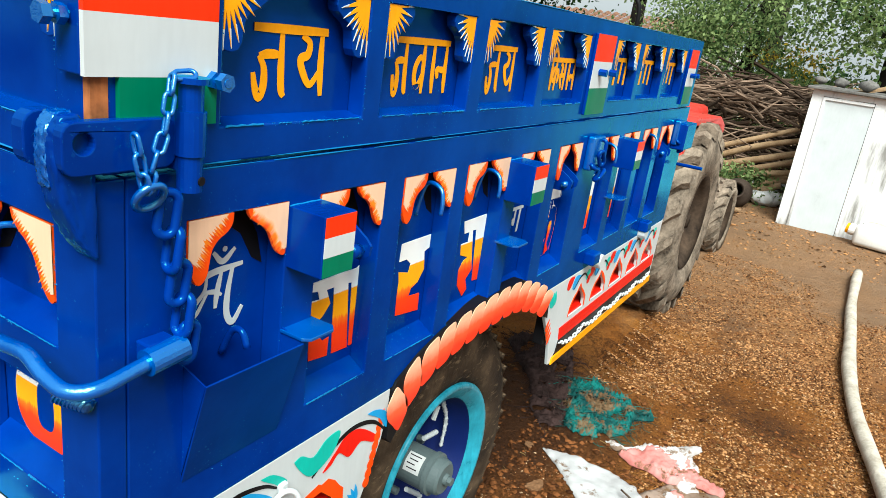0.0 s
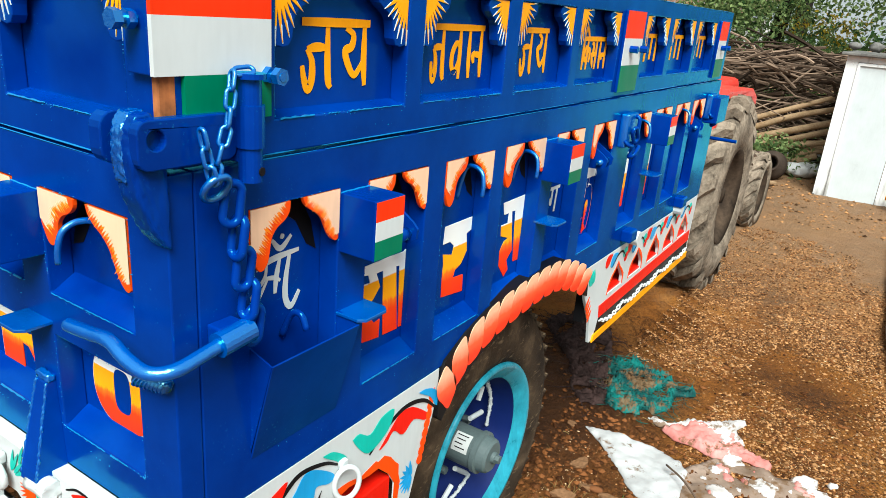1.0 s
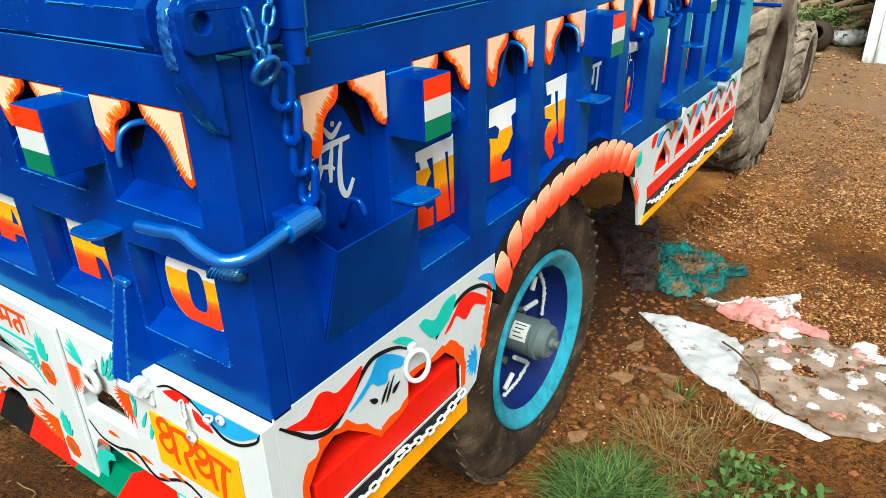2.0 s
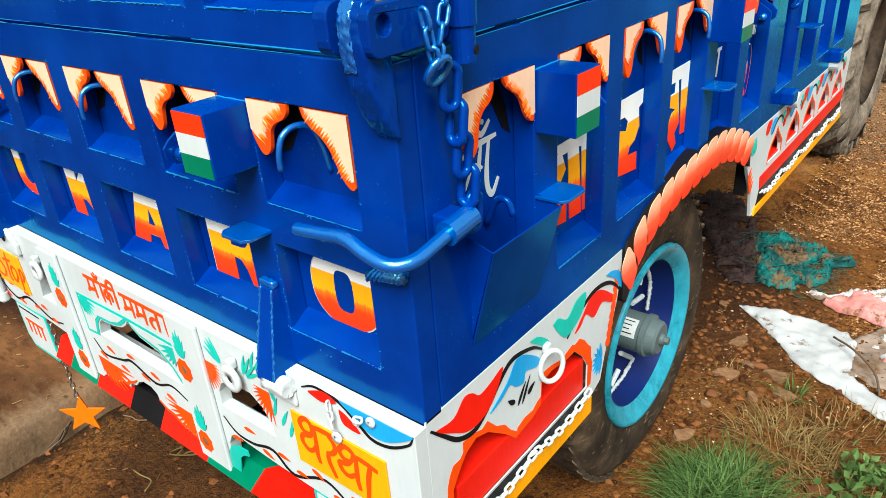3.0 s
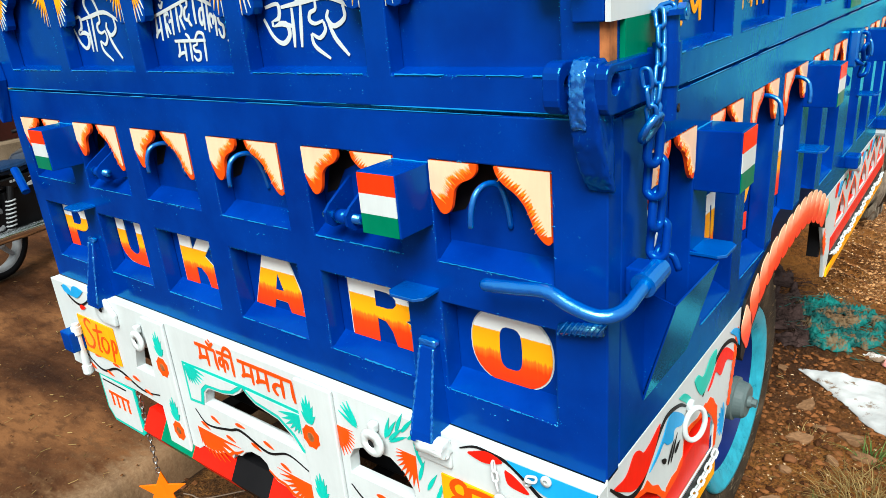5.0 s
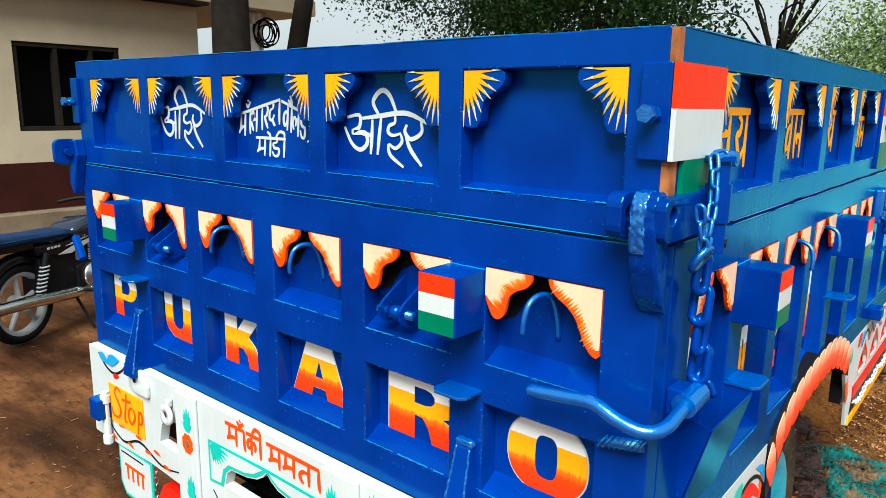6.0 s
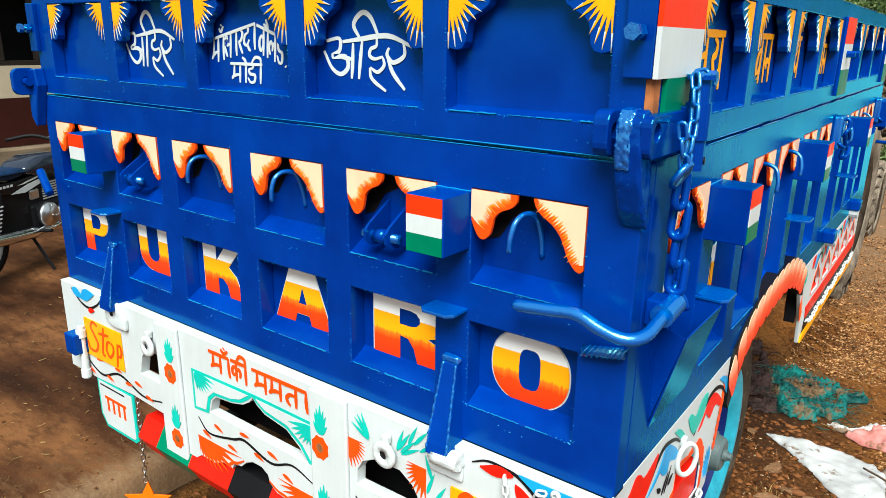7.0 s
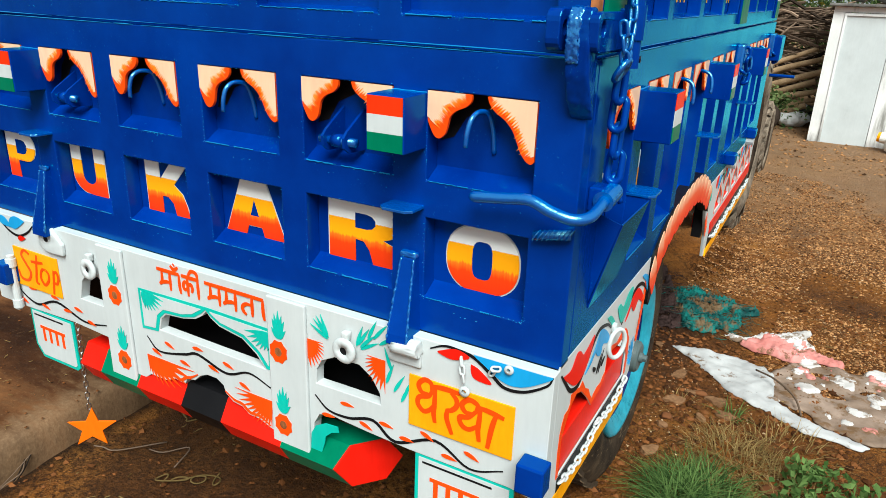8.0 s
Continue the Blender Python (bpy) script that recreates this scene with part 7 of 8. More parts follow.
big_tyre((-0.15, 4.85, 0.66), 0.70, 0.36, 0.36, 20, 0.068, "rear_tyre")
big_tyre((-1.50, 4.85, 0.66), 0.70, 0.36, 0.36, 20, 0.068, "rear_tyre")
big_tyre((-0.19, 6.72, 0.36), 0.40, 0.18, 0.22, 18, 0.02, "front_tyre")
big_tyre((-1.60, 6.72, 0.36), 0.40, 0.18, 0.22, 18, 0.02, "front_tyre")
for x0, x1 in ((-0.62, -0.26), (-1.78, -1.42)):
    sec = [(4.35, 1.16), (4.42, 1.36), (4.62, 1.43), (5.5, 1.40), (5.72, 1.33), (5.74, 1.25), (5.45, 1.33), (4.64, 1.36), (4.48, 1.30), (4.41, 1.14)]
    part("mudguard", slab(sec, x0, x1, lambda u, v, d: Vector((d, u, v)), 0.012), TRACTOR_RED, tractor, "red painted steel mudguard")
    part("mudguard_lamp", box((x0 + 0.08, 4.30, 1.40), (x0 + 0.2, 4.40, 1.50), 0.015), TRACTOR_RED, tractor)
part("bonnet", box((-1.2, 5.7, 0.95), (-0.72, 7.4, 1.36), 0.06), TRACTOR_RED, tractor, "red painted bonnet", True)
part("transmission", box((-1.12, 4.5, 0.45), (-0.78, 7.2, 0.94), 0.03), BLACK, tractor)
part("rear_axle", cyl((-1.6, 4.85, 0.66), (-0.3, 4.85, 0.66), 0.12, 20), BLACK, tractor)
part("front_axle", cyl((-1.65, 6.72, 0.38), (-0.32, 6.72, 0.38), 0.045, 14), BLACK, tractor)
part("seat", box((-1.15, 4.7, 1.0), (-0.78, 5.1, 1.12), 0.03), BLACK, tractor)
part("steering_wheel", tube([(-0.96 + 0.2 * math.cos(t), 5.45 + 0.1 * math.sin(t), 1.45 + 0.16 * math.sin(t)) for t in [2 * math.pi * k / 24 for k in range(24)]], 0.014, 8, True), BLACK, tractor, "", True)
part("exhaust", tube(smooth_path([(-1.44, 6.6, 1.3), (-1.44, 6.6, 1.8), (-1.44, 6.6, 2.16), (-1.49, 6.6, 2.28)], 6), 0.022, 12), BLACK, tractor, "black bent exhaust stack", True)


# ---------------------------------------------------------------- motorcycle
TANK = paint("midnight_tank_enamel", (0.012, 0.018, 0.032), 0.12, spec=0.6)
bike = thing("motorcycle", (-5.2, 1.4, 0), "black motorcycle with a blue seat and chrome exhaust", "motorcycle")
BX = -5.2


def bike_wheel(y, z):
    t = part("tyre", lathe([(0.03, 0.235), (0.048, 0.255), (0.04, 0.285), (0.0, 0.302), (-0.04, 0.285), (-0.048, 0.255), (-0.03, 0.235)], (BX, y, z), "x", 56), BLACK, bike, "black motorcycle tyre", True)
    rimo = part("rim", lathe([(0.032, 0.24), (0.034, 0.212), (0.02, 0.205), (-0.02, 0.205), (-0.034, 0.212), (-0.032, 0.24)], (BX, y, z), "x", 56), ALLOY, bike, "silver alloy rim", True)
    for k in range(5):
        s = 2 * math.pi * k / 5 + 0.4
        a, b = Vector((BX, y + 0.05 * math.cos(s), z + 0.05 * math.sin(s))), Vector((BX, y + 0.208 * math.cos(s), z + 0.208 * math.sin(s)))
        part("spoke", tube([a, b], 0.019, 8, taper=lambda q: 1.15 - 0.3 * q), ALLOY, rimo)
    part("hub", cyl((BX - 0.06, y, z), (BX + 0.06, y, z), 0.06, 24, 0.005), ALLOY, rimo)
    return t


bike_wheel(0.87, 0.30)
bike_wheel(2.12, 0.30)
part("seat", slab([(0.28, 0.785), (0.5, 0.76), (0.9, 0.75), (1.2, 0.72), (1.33, 0.74), (1.36, 0.775), (1.28, 0.80), (1.05, 0.805), (0.75, 0.83), (0.4, 0.85), (0.27, 0.82)], -0.12, 0.12, lambda u, v, d: Vector((BX + d, u, v)), 0.025), SEAT, bike, "blue textured seat", True)
part("tank", slab([(1.30, 0.75), (1.36, 0.82), (1.5, 0.855), (1.7, 0.86), (1.82, 0.82), (1.84, 0.76), (1.7, 0.71), (1.45, 0.70)], -0.13, 0.13, lambda u, v, d: Vector((BX + d, u, v)), 0.04), TANK, bike, "glossy midnight-blue fuel tank", True)
part("side_panel", slab([(0.95, 0.72), (1.25, 0.71), (1.5, 0.73), (1.52, 0.65), (1.3, 0.60), (0.98, 0.64)], -0.11, 0.11, lambda u, v, d: Vector((BX + d, u, v)), 0.015), GLOSS_BLACK, bike, "black side panel with pale stripes")
part("stripe", slab([(1.16, 0.618), (1.3, 0.606), (1.5, 0.655), (1.51, 0.69), (1.34, 0.665)], 0.111, 0.1125, lambda u, v, d: Vector((BX + d, u, v))), WHITE, bike, "white wedge-shaped stripe")
for k in range(2):
    part("stripe", slab([(1.24 + 0.06 * k, 0.672 + 0.012 * k), (1.3 + 0.06 * k, 0.672 + 0.012 * k), (1.5, 0.705 + 0.006 * k), (1.49, 0.71 + 0.006 * k)], 0.111, 0.1125, lambda u, v, d: Vector((BX + d, u, v))), WHITE, bike)
for k in range(4):
    part("emblem_bar", slab(rect(1.06 + 0.035 * k, 1.085 + 0.035 * k, 0.675, 0.692), 0.111, 0.1125, lambda u, v, d: Vector((BX + d, u, v))), WHITE, bike)
part("tail_section", slab([(0.2, 0.74), (0.95, 0.70), (0.95, 0.76), (0.25, 0.79)], -0.1, 0.1, lambda u, v, d: Vector((BX + d, u, v)), 0.015), GLOSS_BLACK, bike)
part("rear_fender", tube([(BX, 0.87 + 0.335 * math.cos(t), 0.30 + 0.335 * math.sin(t)) for t in [0.5 + 0.14 * k for k in range(16)]], 0.05, 10), GLOSS_BLACK, bike, "", True)
part("exhaust", tube(smooth_path([(BX + 0.15, 0.45, 0.36), (BX + 0.15, 0.8, 0.34), (BX + 0.15, 1.15, 0.31), (BX + 0.14, 1.5, 0.29), (BX + 0.1, 1.72, 0.33)], 6), 0.045, 14, taper=lambda q: 1.05 if q < 0.6 else 0.62), CHROME, bike, "chrome exhaust silencer", True)
sh = part("shock_absorber", cyl((BX + 0.13, 1.03, 0.66), (BX + 0.13, 0.93, 0.34), 0.022, 14), BLACK, bike, "rear shock absorber with a coil spring")
for k in range(7):
    a = Vector((BX + 0.13, 1.0, 0.56)).lerp(Vector((BX + 0.13, 0.945, 0.39)), k / 6)
    part("spring_coil", tube([a + Vector((0.032 * math.cos(t), 0.032 * math.sin(t), 0.004 * math.cos(t))) for t in [2 * math.pi * j / 14 for j in range(14)]], 0.006, 6, True), ALLOY, sh)
# Plate added to fill the lower middle of the machine with black.
part("belly_fill", slab([(1.0, 0.30), (1.0, 0.62), (1.9, 0.68), (1.8, 0.24)], -0.09, 0.09, lambda u, v, d: Vector((BX + d, u, v)), 0.01), BLACK, bike)
part("swing_arm", box((BX + 0.08, 0.85, 0.28), (BX + 0.11, 1.45, 0.33), 0.005), BLACK, bike)
part("engine", join(box((BX - 0.12, 1.35, 0.26), (BX + 0.12, 1.75, 0.5), 0.03), box((BX - 0.08, 1.52, 0.5), (BX + 0.08, 1.7, 0.65), 0.01)), BLACK, bike, "dark finned engine block")
for k in range(7):
    part("cooling_fin", box((BX - 0.1, 1.5, 0.51 + 0.02 * k), (BX + 0.1, 1.72, 0.52 + 0.02 * k)), ALLOY, bike)
part("engine_cover", cyl((BX + 0.12, 1.47, 0.40), (BX + 0.165, 1.47, 0.40), 0.095, 28, 0.014), SILVER, bike, "polished round engine cover", True)
part("engine_cover", cyl((BX + 0.12, 1.63, 0.37), (BX + 0.15, 1.63, 0.37), 0.07, 24, 0.012), SILVER, bike, "polished round engine cover", True)
part("carburettor", join(box((BX + 0.02, 1.36, 0.53), (BX + 0.1, 1.46, 0.61), 0.012), cyl((BX + 0.06, 1.41, 0.61), (BX + 0.06, 1.41, 0.66), 0.025, 14, 0.004)), SILVER, bike)
part("crash_guard", tube(smooth_path([(BX + 0.05, 1.78, 0.3), (BX + 0.3, 1.82, 0.34), (BX + 0.34, 1.84, 0.5), (BX + 0.3, 1.85, 0.64), (BX + 0.04, 1.88, 0.68)], 6), 0.012, 10), CHROME, bike, "chrome crash guard", True)
part("foot_rest", cyl((BX + 0.12, 1.33, 0.3), (BX + 0.27, 1.33, 0.31), 0.014, 12, 0.003), BLACK, bike)
part("frame_tube", join(tube([(BX, 0.9, 0.7), (BX, 1.4, 0.66), (BX, 1.95, 0.82)], 0.02, 8), tube([(BX, 1.35, 0.66), (BX, 1.3, 0.28), (BX, 1.75, 0.25), (BX, 1.92, 0.8)], 0.016, 8)), BLACK, bike)
part("fork", join(cyl((BX + 0.09, 2.12, 0.3), (BX + 0.09, 1.9, 0.95), 0.02), cyl((BX - 0.09, 2.12, 0.3), (BX - 0.09, 1.9, 0.95), 0.02)), CHROME, bike)
part("handlebar", tube(smooth_path([(BX + 0.36, 1.72, 0.93), (BX + 0.2, 1.84, 0.96), (BX, 1.88, 0.92), (BX - 0.2, 1.84, 0.96), (BX - 0.36, 1.72, 0.93)], 6), 0.015, 10), BLACK, bike, "", True)
part("headlamp", lathe([(-0.09, 0.0), (-0.07, 0.06), (0.03, 0.09), (0.05, 0.085), (0.06, 0.0)], (BX, 2.0, 0.9), "y", 24), CHROME, bike, "", True)
part("mirror_stalk", join(tube(smooth_path([(BX + 0.25, 1.82, 0.95), (BX + 0.3, 1.8, 1.04), (BX + 0.34, 1.78, 1.12)], 4), 0.006, 6), lathe([(-0.012, 0.0), (-0.01, 0.05), (0.0, 0.055), (0.005, 0.0)], (BX + 0.36, 1.77, 1.16), "y", 20)), BLACK, bike)
part("side_stand", cyl((BX + 0.1, 1.3, 0.28), (BX + 0.25, 1.32, 0.0), 0.012, 8), BLACK, bike)
bike.matrix_basis = Matrix.Translation((BX, 0.87, 0)) @ Matrix.Rotation(radians(27), 4, "Z") @ Matrix.Translation((-BX, -0.87, 0)) @ bike.matrix_basis


# ---------------------------------------------------------------- rags and nets on the ground
def inside(p, poly):
    x, y, c = p[0], p[1], False
    for (x0, y0), (x1, y1) in zip(poly, poly[1:] + poly[:1]):
        if (y0 > y) != (y1 > y) and x < (x1 - x0) * (y - y0) / (y1 - y0) + x0:
            c = not c
    return c


def cloth(name, poly, step, fold, seed, material, label, category="rag", group="", lift=0.012, ragged=0.0, threads=0, crease_height=0.3):
    """A crumpled sheet that follows the ground inside an outline."""
    x0, x1 = min(p[0] for p in poly), max(p[0] for p in poly)
    y0, y1 = min(p[1] for p in poly), max(p[1] for p in poly)
    o, idx, bm = Vector((seed * 3.7, seed * 1.3, 0)), {}, bmesh.new()
    nx, ny = int((x1 - x0) / step) + 1, int((y1 - y0) / step) + 1

    def vert(i, j):
        if (i, j) not in idx:
            x, y = x0 + i * step, y0 + j * step
            q = Vector((x, y, 0))
            x += 0.4 * step * noise.noise(q * 40 + o)
            y += 0.4 * step * noise.noise(q * 37 - o)
            bend = seed * 1.1 + 1.6 * noise.noise(q * 5 - o)
            u, w = x * math.cos(bend) + y * math.sin(bend), y * math.cos(bend) - x * math.sin(bend)
            crease = max(0.0, 1 - 3.2 * abs(noise.noise(Vector((u * 24, w * 5, 3)) + o))) + 0.6 * max(0.0, 1 - 3.5 * abs(noise.noise(Vector((u * 9, w * 28, 8)) - o)))
            h = fold * (0.8 * abs(noise.noise(q * 6 + o)) + crease_height * crease + 0.2 * noise.noise(q * 50 + o))
            idx[(i, j)] = bm.verts.new((x, y, gz(x, y) + lift + h))
        return idx[(i, j)]

    for i in range(nx):
        for j in range(ny):
            c = (x0 + (i + 0.5) * step, y0 + (j + 0.5) * step)
            if inside(c, poly) and not (ragged and noise.noise(Vector((c[0] * 11, c[1] * 11, seed))) > 0.5 - ragged):
                bm.faces.new((vert(i, j), vert(i + 1, j), vert(i + 1, j + 1), vert(i, j + 1)))
    for _ in range(2):
        rim = {}
        for e in bm.edges:
            if len(e.link_faces) == 1:
                a, b = e.verts
                rim.setdefault(a, []).append(b.co), rim.setdefault(b, []).append(a.co)
        for v, mean in [(v, sum(q, Vector()) / len(q)) for v, q in rim.items()]:
            v.co = v.co.lerp(mean, 0.5)
    for v, _ in rim.items():
        v.co.z = gz(v.co.x, v.co.y) + 0.003
    r = bmesh.ops.extrude_face_region(bm, geom=bm.faces[:])
    for v in r["geom"]:
        if isinstance(v, bmesh.types.BMVert):
            v.co.z += 0.004
    bmesh.ops.recalc_face_normals(bm, faces=bm.faces)
    if threads:
        rnd, pts = random.Random(seed), [v.co.copy() for v in bm.verts]
        strands = [bm]
        for k in range(threads):
            p, t = rnd.choice(pts), rnd.uniform(0, 6.283)
            path = [p]
            for i in range(4):
                t += rnd.uniform(-0.8, 0.8)
                q = path[-1] + Vector((math.cos(t), math.sin(t), 0)) * 0.035
                path.append(Vector((q.x, q.y, max(gz(q.x, q.y) + 0.006, p.z + rnd.uniform(-0.01, 0.006)))))
            strands.append(tube(smooth_path(path, 3), rnd.uniform(0.001, 0.0028), 4, taper=lambda q: 1 - 0.5 * q))
        bm = join(*strands)
    return solo(name, bm, material, label, category, smooth=True, group=group)


cloth("plastic_sheet", [(-0.15, 2.33), (0.0, 2.385), (0.15, 2.39), (0.3, 2.345), (0.35, 2.29), (0.365, 2.15), (0.38, 2.03), (0.46, 1.97), (0.55, 1.91), (0.66, 1.89), (0.76, 1.85), (0.72, 1.80), (0.6, 1.815), (0.5, 1.82), (0.4, 1.87), (0.33, 1.93), (0.28, 1.925), (0.2, 1.99), (0.11, 2.09), (0.02, 2.19), (-0.08, 2.28)], 0.014, 0.004, 1, SHEET, "crumpled white plastic sheet lying on the mud", "sheet")
cloth("pink_rag", [(0.14, 2.55), (0.22, 2.63), (0.33, 2.72), (0.44, 2.72), (0.52, 2.62), (0.66, 2.58), (0.64, 2.53), (0.5, 2.54), (0.42, 2.47), (0.32, 2.5), (0.22, 2.5)], 0.010, 0.034, 2, PINK, "trodden pink rag half sunk in mud", ragged=0.1)
cloth("white_rag", [(0.06, 2.60), (0.16, 2.60), (0.26, 2.68), (0.38, 2.76), (0.46, 2.86), (0.49, 2.84), (0.45, 2.73), (0.52, 2.66), (0.46, 2.6), (0.50, 2.5), (0.43, 2.52), (0.40, 2.64), (0.28, 2.64), (0.14, 2.56)], 0.009, 0.03, 3, RAG, "torn white rag trodden into the mud")
# Sheet added for the pale grey-brown mud around the scraps.
PALE_MUD = muddied("pale_mud_sheet", (0.13, 0.085, 0.055), (0.30, 0.22, 0.17), 0.52)
cloth("pale_mud_sheet", [(0.36, 2.06), (0.33, 2.3), (0.42, 2.48), (0.62, 2.54), (0.86, 2.5), (1.0, 2.36), (1.02, 2.12), (0.9, 1.92), (0.76, 1.87), (0.56, 1.93)], 0.016, 0.022, 9, PALE_MUD, "pale grey-brown mud, drawn as a sheet on the soil", "rag", lift=0.001, ragged=0.12)
rr = random.Random(21)
for k in range(46):
    x, y, s = rr.uniform(0.36, 1.0), rr.uniform(1.98, 2.6), rr.uniform(0.012, 0.062)
    n = 7
    poly = [(x + s * rr.uniform(0.4, 1.3) * math.cos(2 * math.pi * i / n), y + s * rr.uniform(0.4, 1.2) * math.sin(2 * math.pi * i / n)) for i in range(n)]
    cloth("rag_scrap", poly, 0.008, 0.006, 30 + k, PINK if k % 4 == 0 else RAG, "small pink scrap of rag pressed into mud" if k % 4 == 0 else "small white scrap of rag pressed into mud", group="rag scraps", lift=0.014, ragged=0.16)
cloth("teal_net", [(-0.26, 3.12), (-0.19, 3.2), (-0.12, 3.1), (0.03, 3.1), (0.1, 3.0), (0.2, 3.02), (0.21, 2.96), (0.12, 2.90), (0.14, 2.74), (0.05, 2.6), (-0.06, 2.56), (-0.15, 2.6), (-0.2, 2.75), (-0.24, 2.88), (-0.32, 3.02)], 0.008, 0.02, 5, NET, "crumpled teal plastic net on the mud", "net", lift=0.001, ragged=0.2, threads=220, crease_height=1.3)
cloth("muddy_net", [(-0.78, 3.55), (-0.6, 3.62), (-0.4, 3.36), (-0.28, 3.06), (-0.2, 2.83), (-0.15, 2.58), (-0.24, 2.5), (-0.36, 2.64), (-0.48, 2.9), (-0.66, 3.1), (-0.82, 3.3)], 0.010, 0.022, 6, MUD_NET, "mud-soaked purple net in a heap", "net", lift=0.0, ragged=0.22, threads=300, crease_height=1.0)
solo("dark_stick", tube(smooth_path([(0.27, 2.22, gz(0.27, 2.22) + 0.05), (0.36, 2.13, gz(0.36, 2.13) + 0.06), (0.45, 2.04, gz(0.45, 2.04) + 0.04), (0.49, 1.94, gz(0.49, 1.94) + 0.02)], 5), 0.0045, 7), TWIG, "dark bent stick lying on the sheet", "stick", smooth=True)


# ---------------------------------------------------------------- grass, weeds, stones
def blades(n, seed, cx, cy, rad, h, w, material, name, label):
    rnd = random.Random(seed)
    verts, faces = [], []
    for k in range(n):
        a, r = rnd.uniform(0, 6.283), rad * math.sqrt(rnd.random())
        x, y = cx + r * math.cos(a), cy + r * math.sin(a)
        z, t = gz(x, y) - 0.005, a + rnd.uniform(-0.9, 0.9)
        hh, lean = h * rnd.uniform(0.5, 1.1), rnd.uniform(0.45, 1.6)
        ww = w * rnd.uniform(0.6, 1.2)
        b = len(verts)
        for i in range(4):
            q = i / 3
            off = lean * hh * q * q
            zz = z + hh * (q - 0.45 * lean * q * q)
            px, py = x + off * math.cos(t), y + off * math.sin(t)
            hw2 = ww * (1 - q) * 0.5 + 0.0003
            verts += [(px - hw2 * math.sin(t), py + hw2 * math.cos(t), zz), (px + hw2 * math.sin(t), py - hw2 * math.cos(t), zz)]
        for i in range(3):
            faces.append((b + 2 * i, b + 2 * i + 1, b + 2 * i + 3, b + 2 * i + 2))
    me = bpy.data.meshes.new(name)
    me.from_pydata(verts, [], faces)
    me.materials.append(material)
    return tagged(new(name, me), label, "grass", kind="stuff")


for s, cx, cy, rad, n in ((1, 0.12, 1.12, 0.1, 330), (2, 0.2, 1.18, 0.12, 380), (3, 0.28, 1.1, 0.11, 240), (4, 0.15, 1.04, 0.09, 220)):
    blades(n, s, cx, cy, rad, 0.135, 0.0058, GRASS, "grass_tuft", "green tuft of grass beside the wheel")
for s, cx, cy, rad, n in ((7, 0.33, 1.42, 0.17, 260), (8, 0.24, 1.5, 0.14, 200), (9, 0.5, 1.3, 0.22, 200), (10, 0.42, 1.62, 0.2, 160)):
    blades(n, s, cx, cy, rad, 0.10, 0.0042, STRAW, "dry_grass", "straw-coloured tuft of dry grass")
blades(40, 12, 0.0, 1.75, 0.1, 0.05, 0.004, STRAW, "dry_grass", "small withered seedling in the mud")
blades(30, 13, 0.22, 1.78, 0.05, 0.09, 0.006, WEED, "seedling", "small withered seedling in the mud")


def leaf_cloud(centres, n, spread, size, seed, flatten=0.7, aspect=0.55):
    """Many small leaves round the given points: vertices and faces."""
    rng = np.random.default_rng(seed)
    c = np.asarray(centres, float)
    pick = rng.integers(0, len(c), n)
    p = c[pick] + rng.normal(0, 1, (n, 3)) * np.array([spread, spread, spread * flatten])
    a = rng.normal(0, 1, (n, 3))
    a /= np.linalg.norm(a, axis=1, keepdims=True)
    b = np.cross(a, rng.normal(0, 1, (n, 3)))
    b /= np.linalg.norm(b, axis=1, keepdims=True)
    s = size * rng.uniform(0.6, 1.3, (n, 1))
    nrm = np.cross(a, b)
    v = np.stack([p - a * s, p + b * s * aspect + nrm * s * 0.12, p + a * s, p - b * s * aspect + nrm * s * 0.12], 1).reshape(-1, 3)
    f = np.arange(4 * n).reshape(n, 4)
    return v, f


def leaf_object(name, v, f, material, parent=None, label=""):
    me = bpy.data.meshes.new(name)
    me.from_pydata(v.tolist(), [], f.tolist())
    me.materials.append(material)
    ob = new(name, me)
    if parent is not None:
        ob.parent = parent
        ob.matrix_parent_inverse = parent.matrix_basis.inverted()
    return tagged(ob, label)


wr = random.Random(8)
cs = [(x, y, gz(x, y) + wr.uniform(0.02, 0.09)) for x, y in [(wr.uniform(0.46, 0.9), wr.uniform(1.2, 1.5)) for _ in range(34)]]
v, f = leaf_cloud(cs, 420, 0.03, 0.019, 5, 0.4, 0.62)
tagged(leaf_object("weed_patch", v, f, WEED), "low patch of broad-leaved weeds", "weeds", kind="stuff")
for k, (x, y, s) in enumerate(((0.43, 1.33, 0.045), (0.5, 1.25, 0.05), (0.66, 1.4, 0.04), (-0.02, 1.62, 0.04), (0.07, 1.9, 0.035), (-0.9, 0.15, 0.03), (-1.12, -0.1, 0.02))):
    solo("brick_lump", rock(80 + k, s * 0.8, (x, y, gz(x, y) + s * 0.2), 0.4), mottled("brick_lump_clay", (0.10, 0.035, 0.012), (0.19, 0.075, 0.028), 0.85) if k == 0 else bpy.data.materials["brick_lump_clay"], "reddish lump of clay among the weeds" if k < 3 else "reddish lump of clay on the mud", "clod", group="clods", smooth=True)

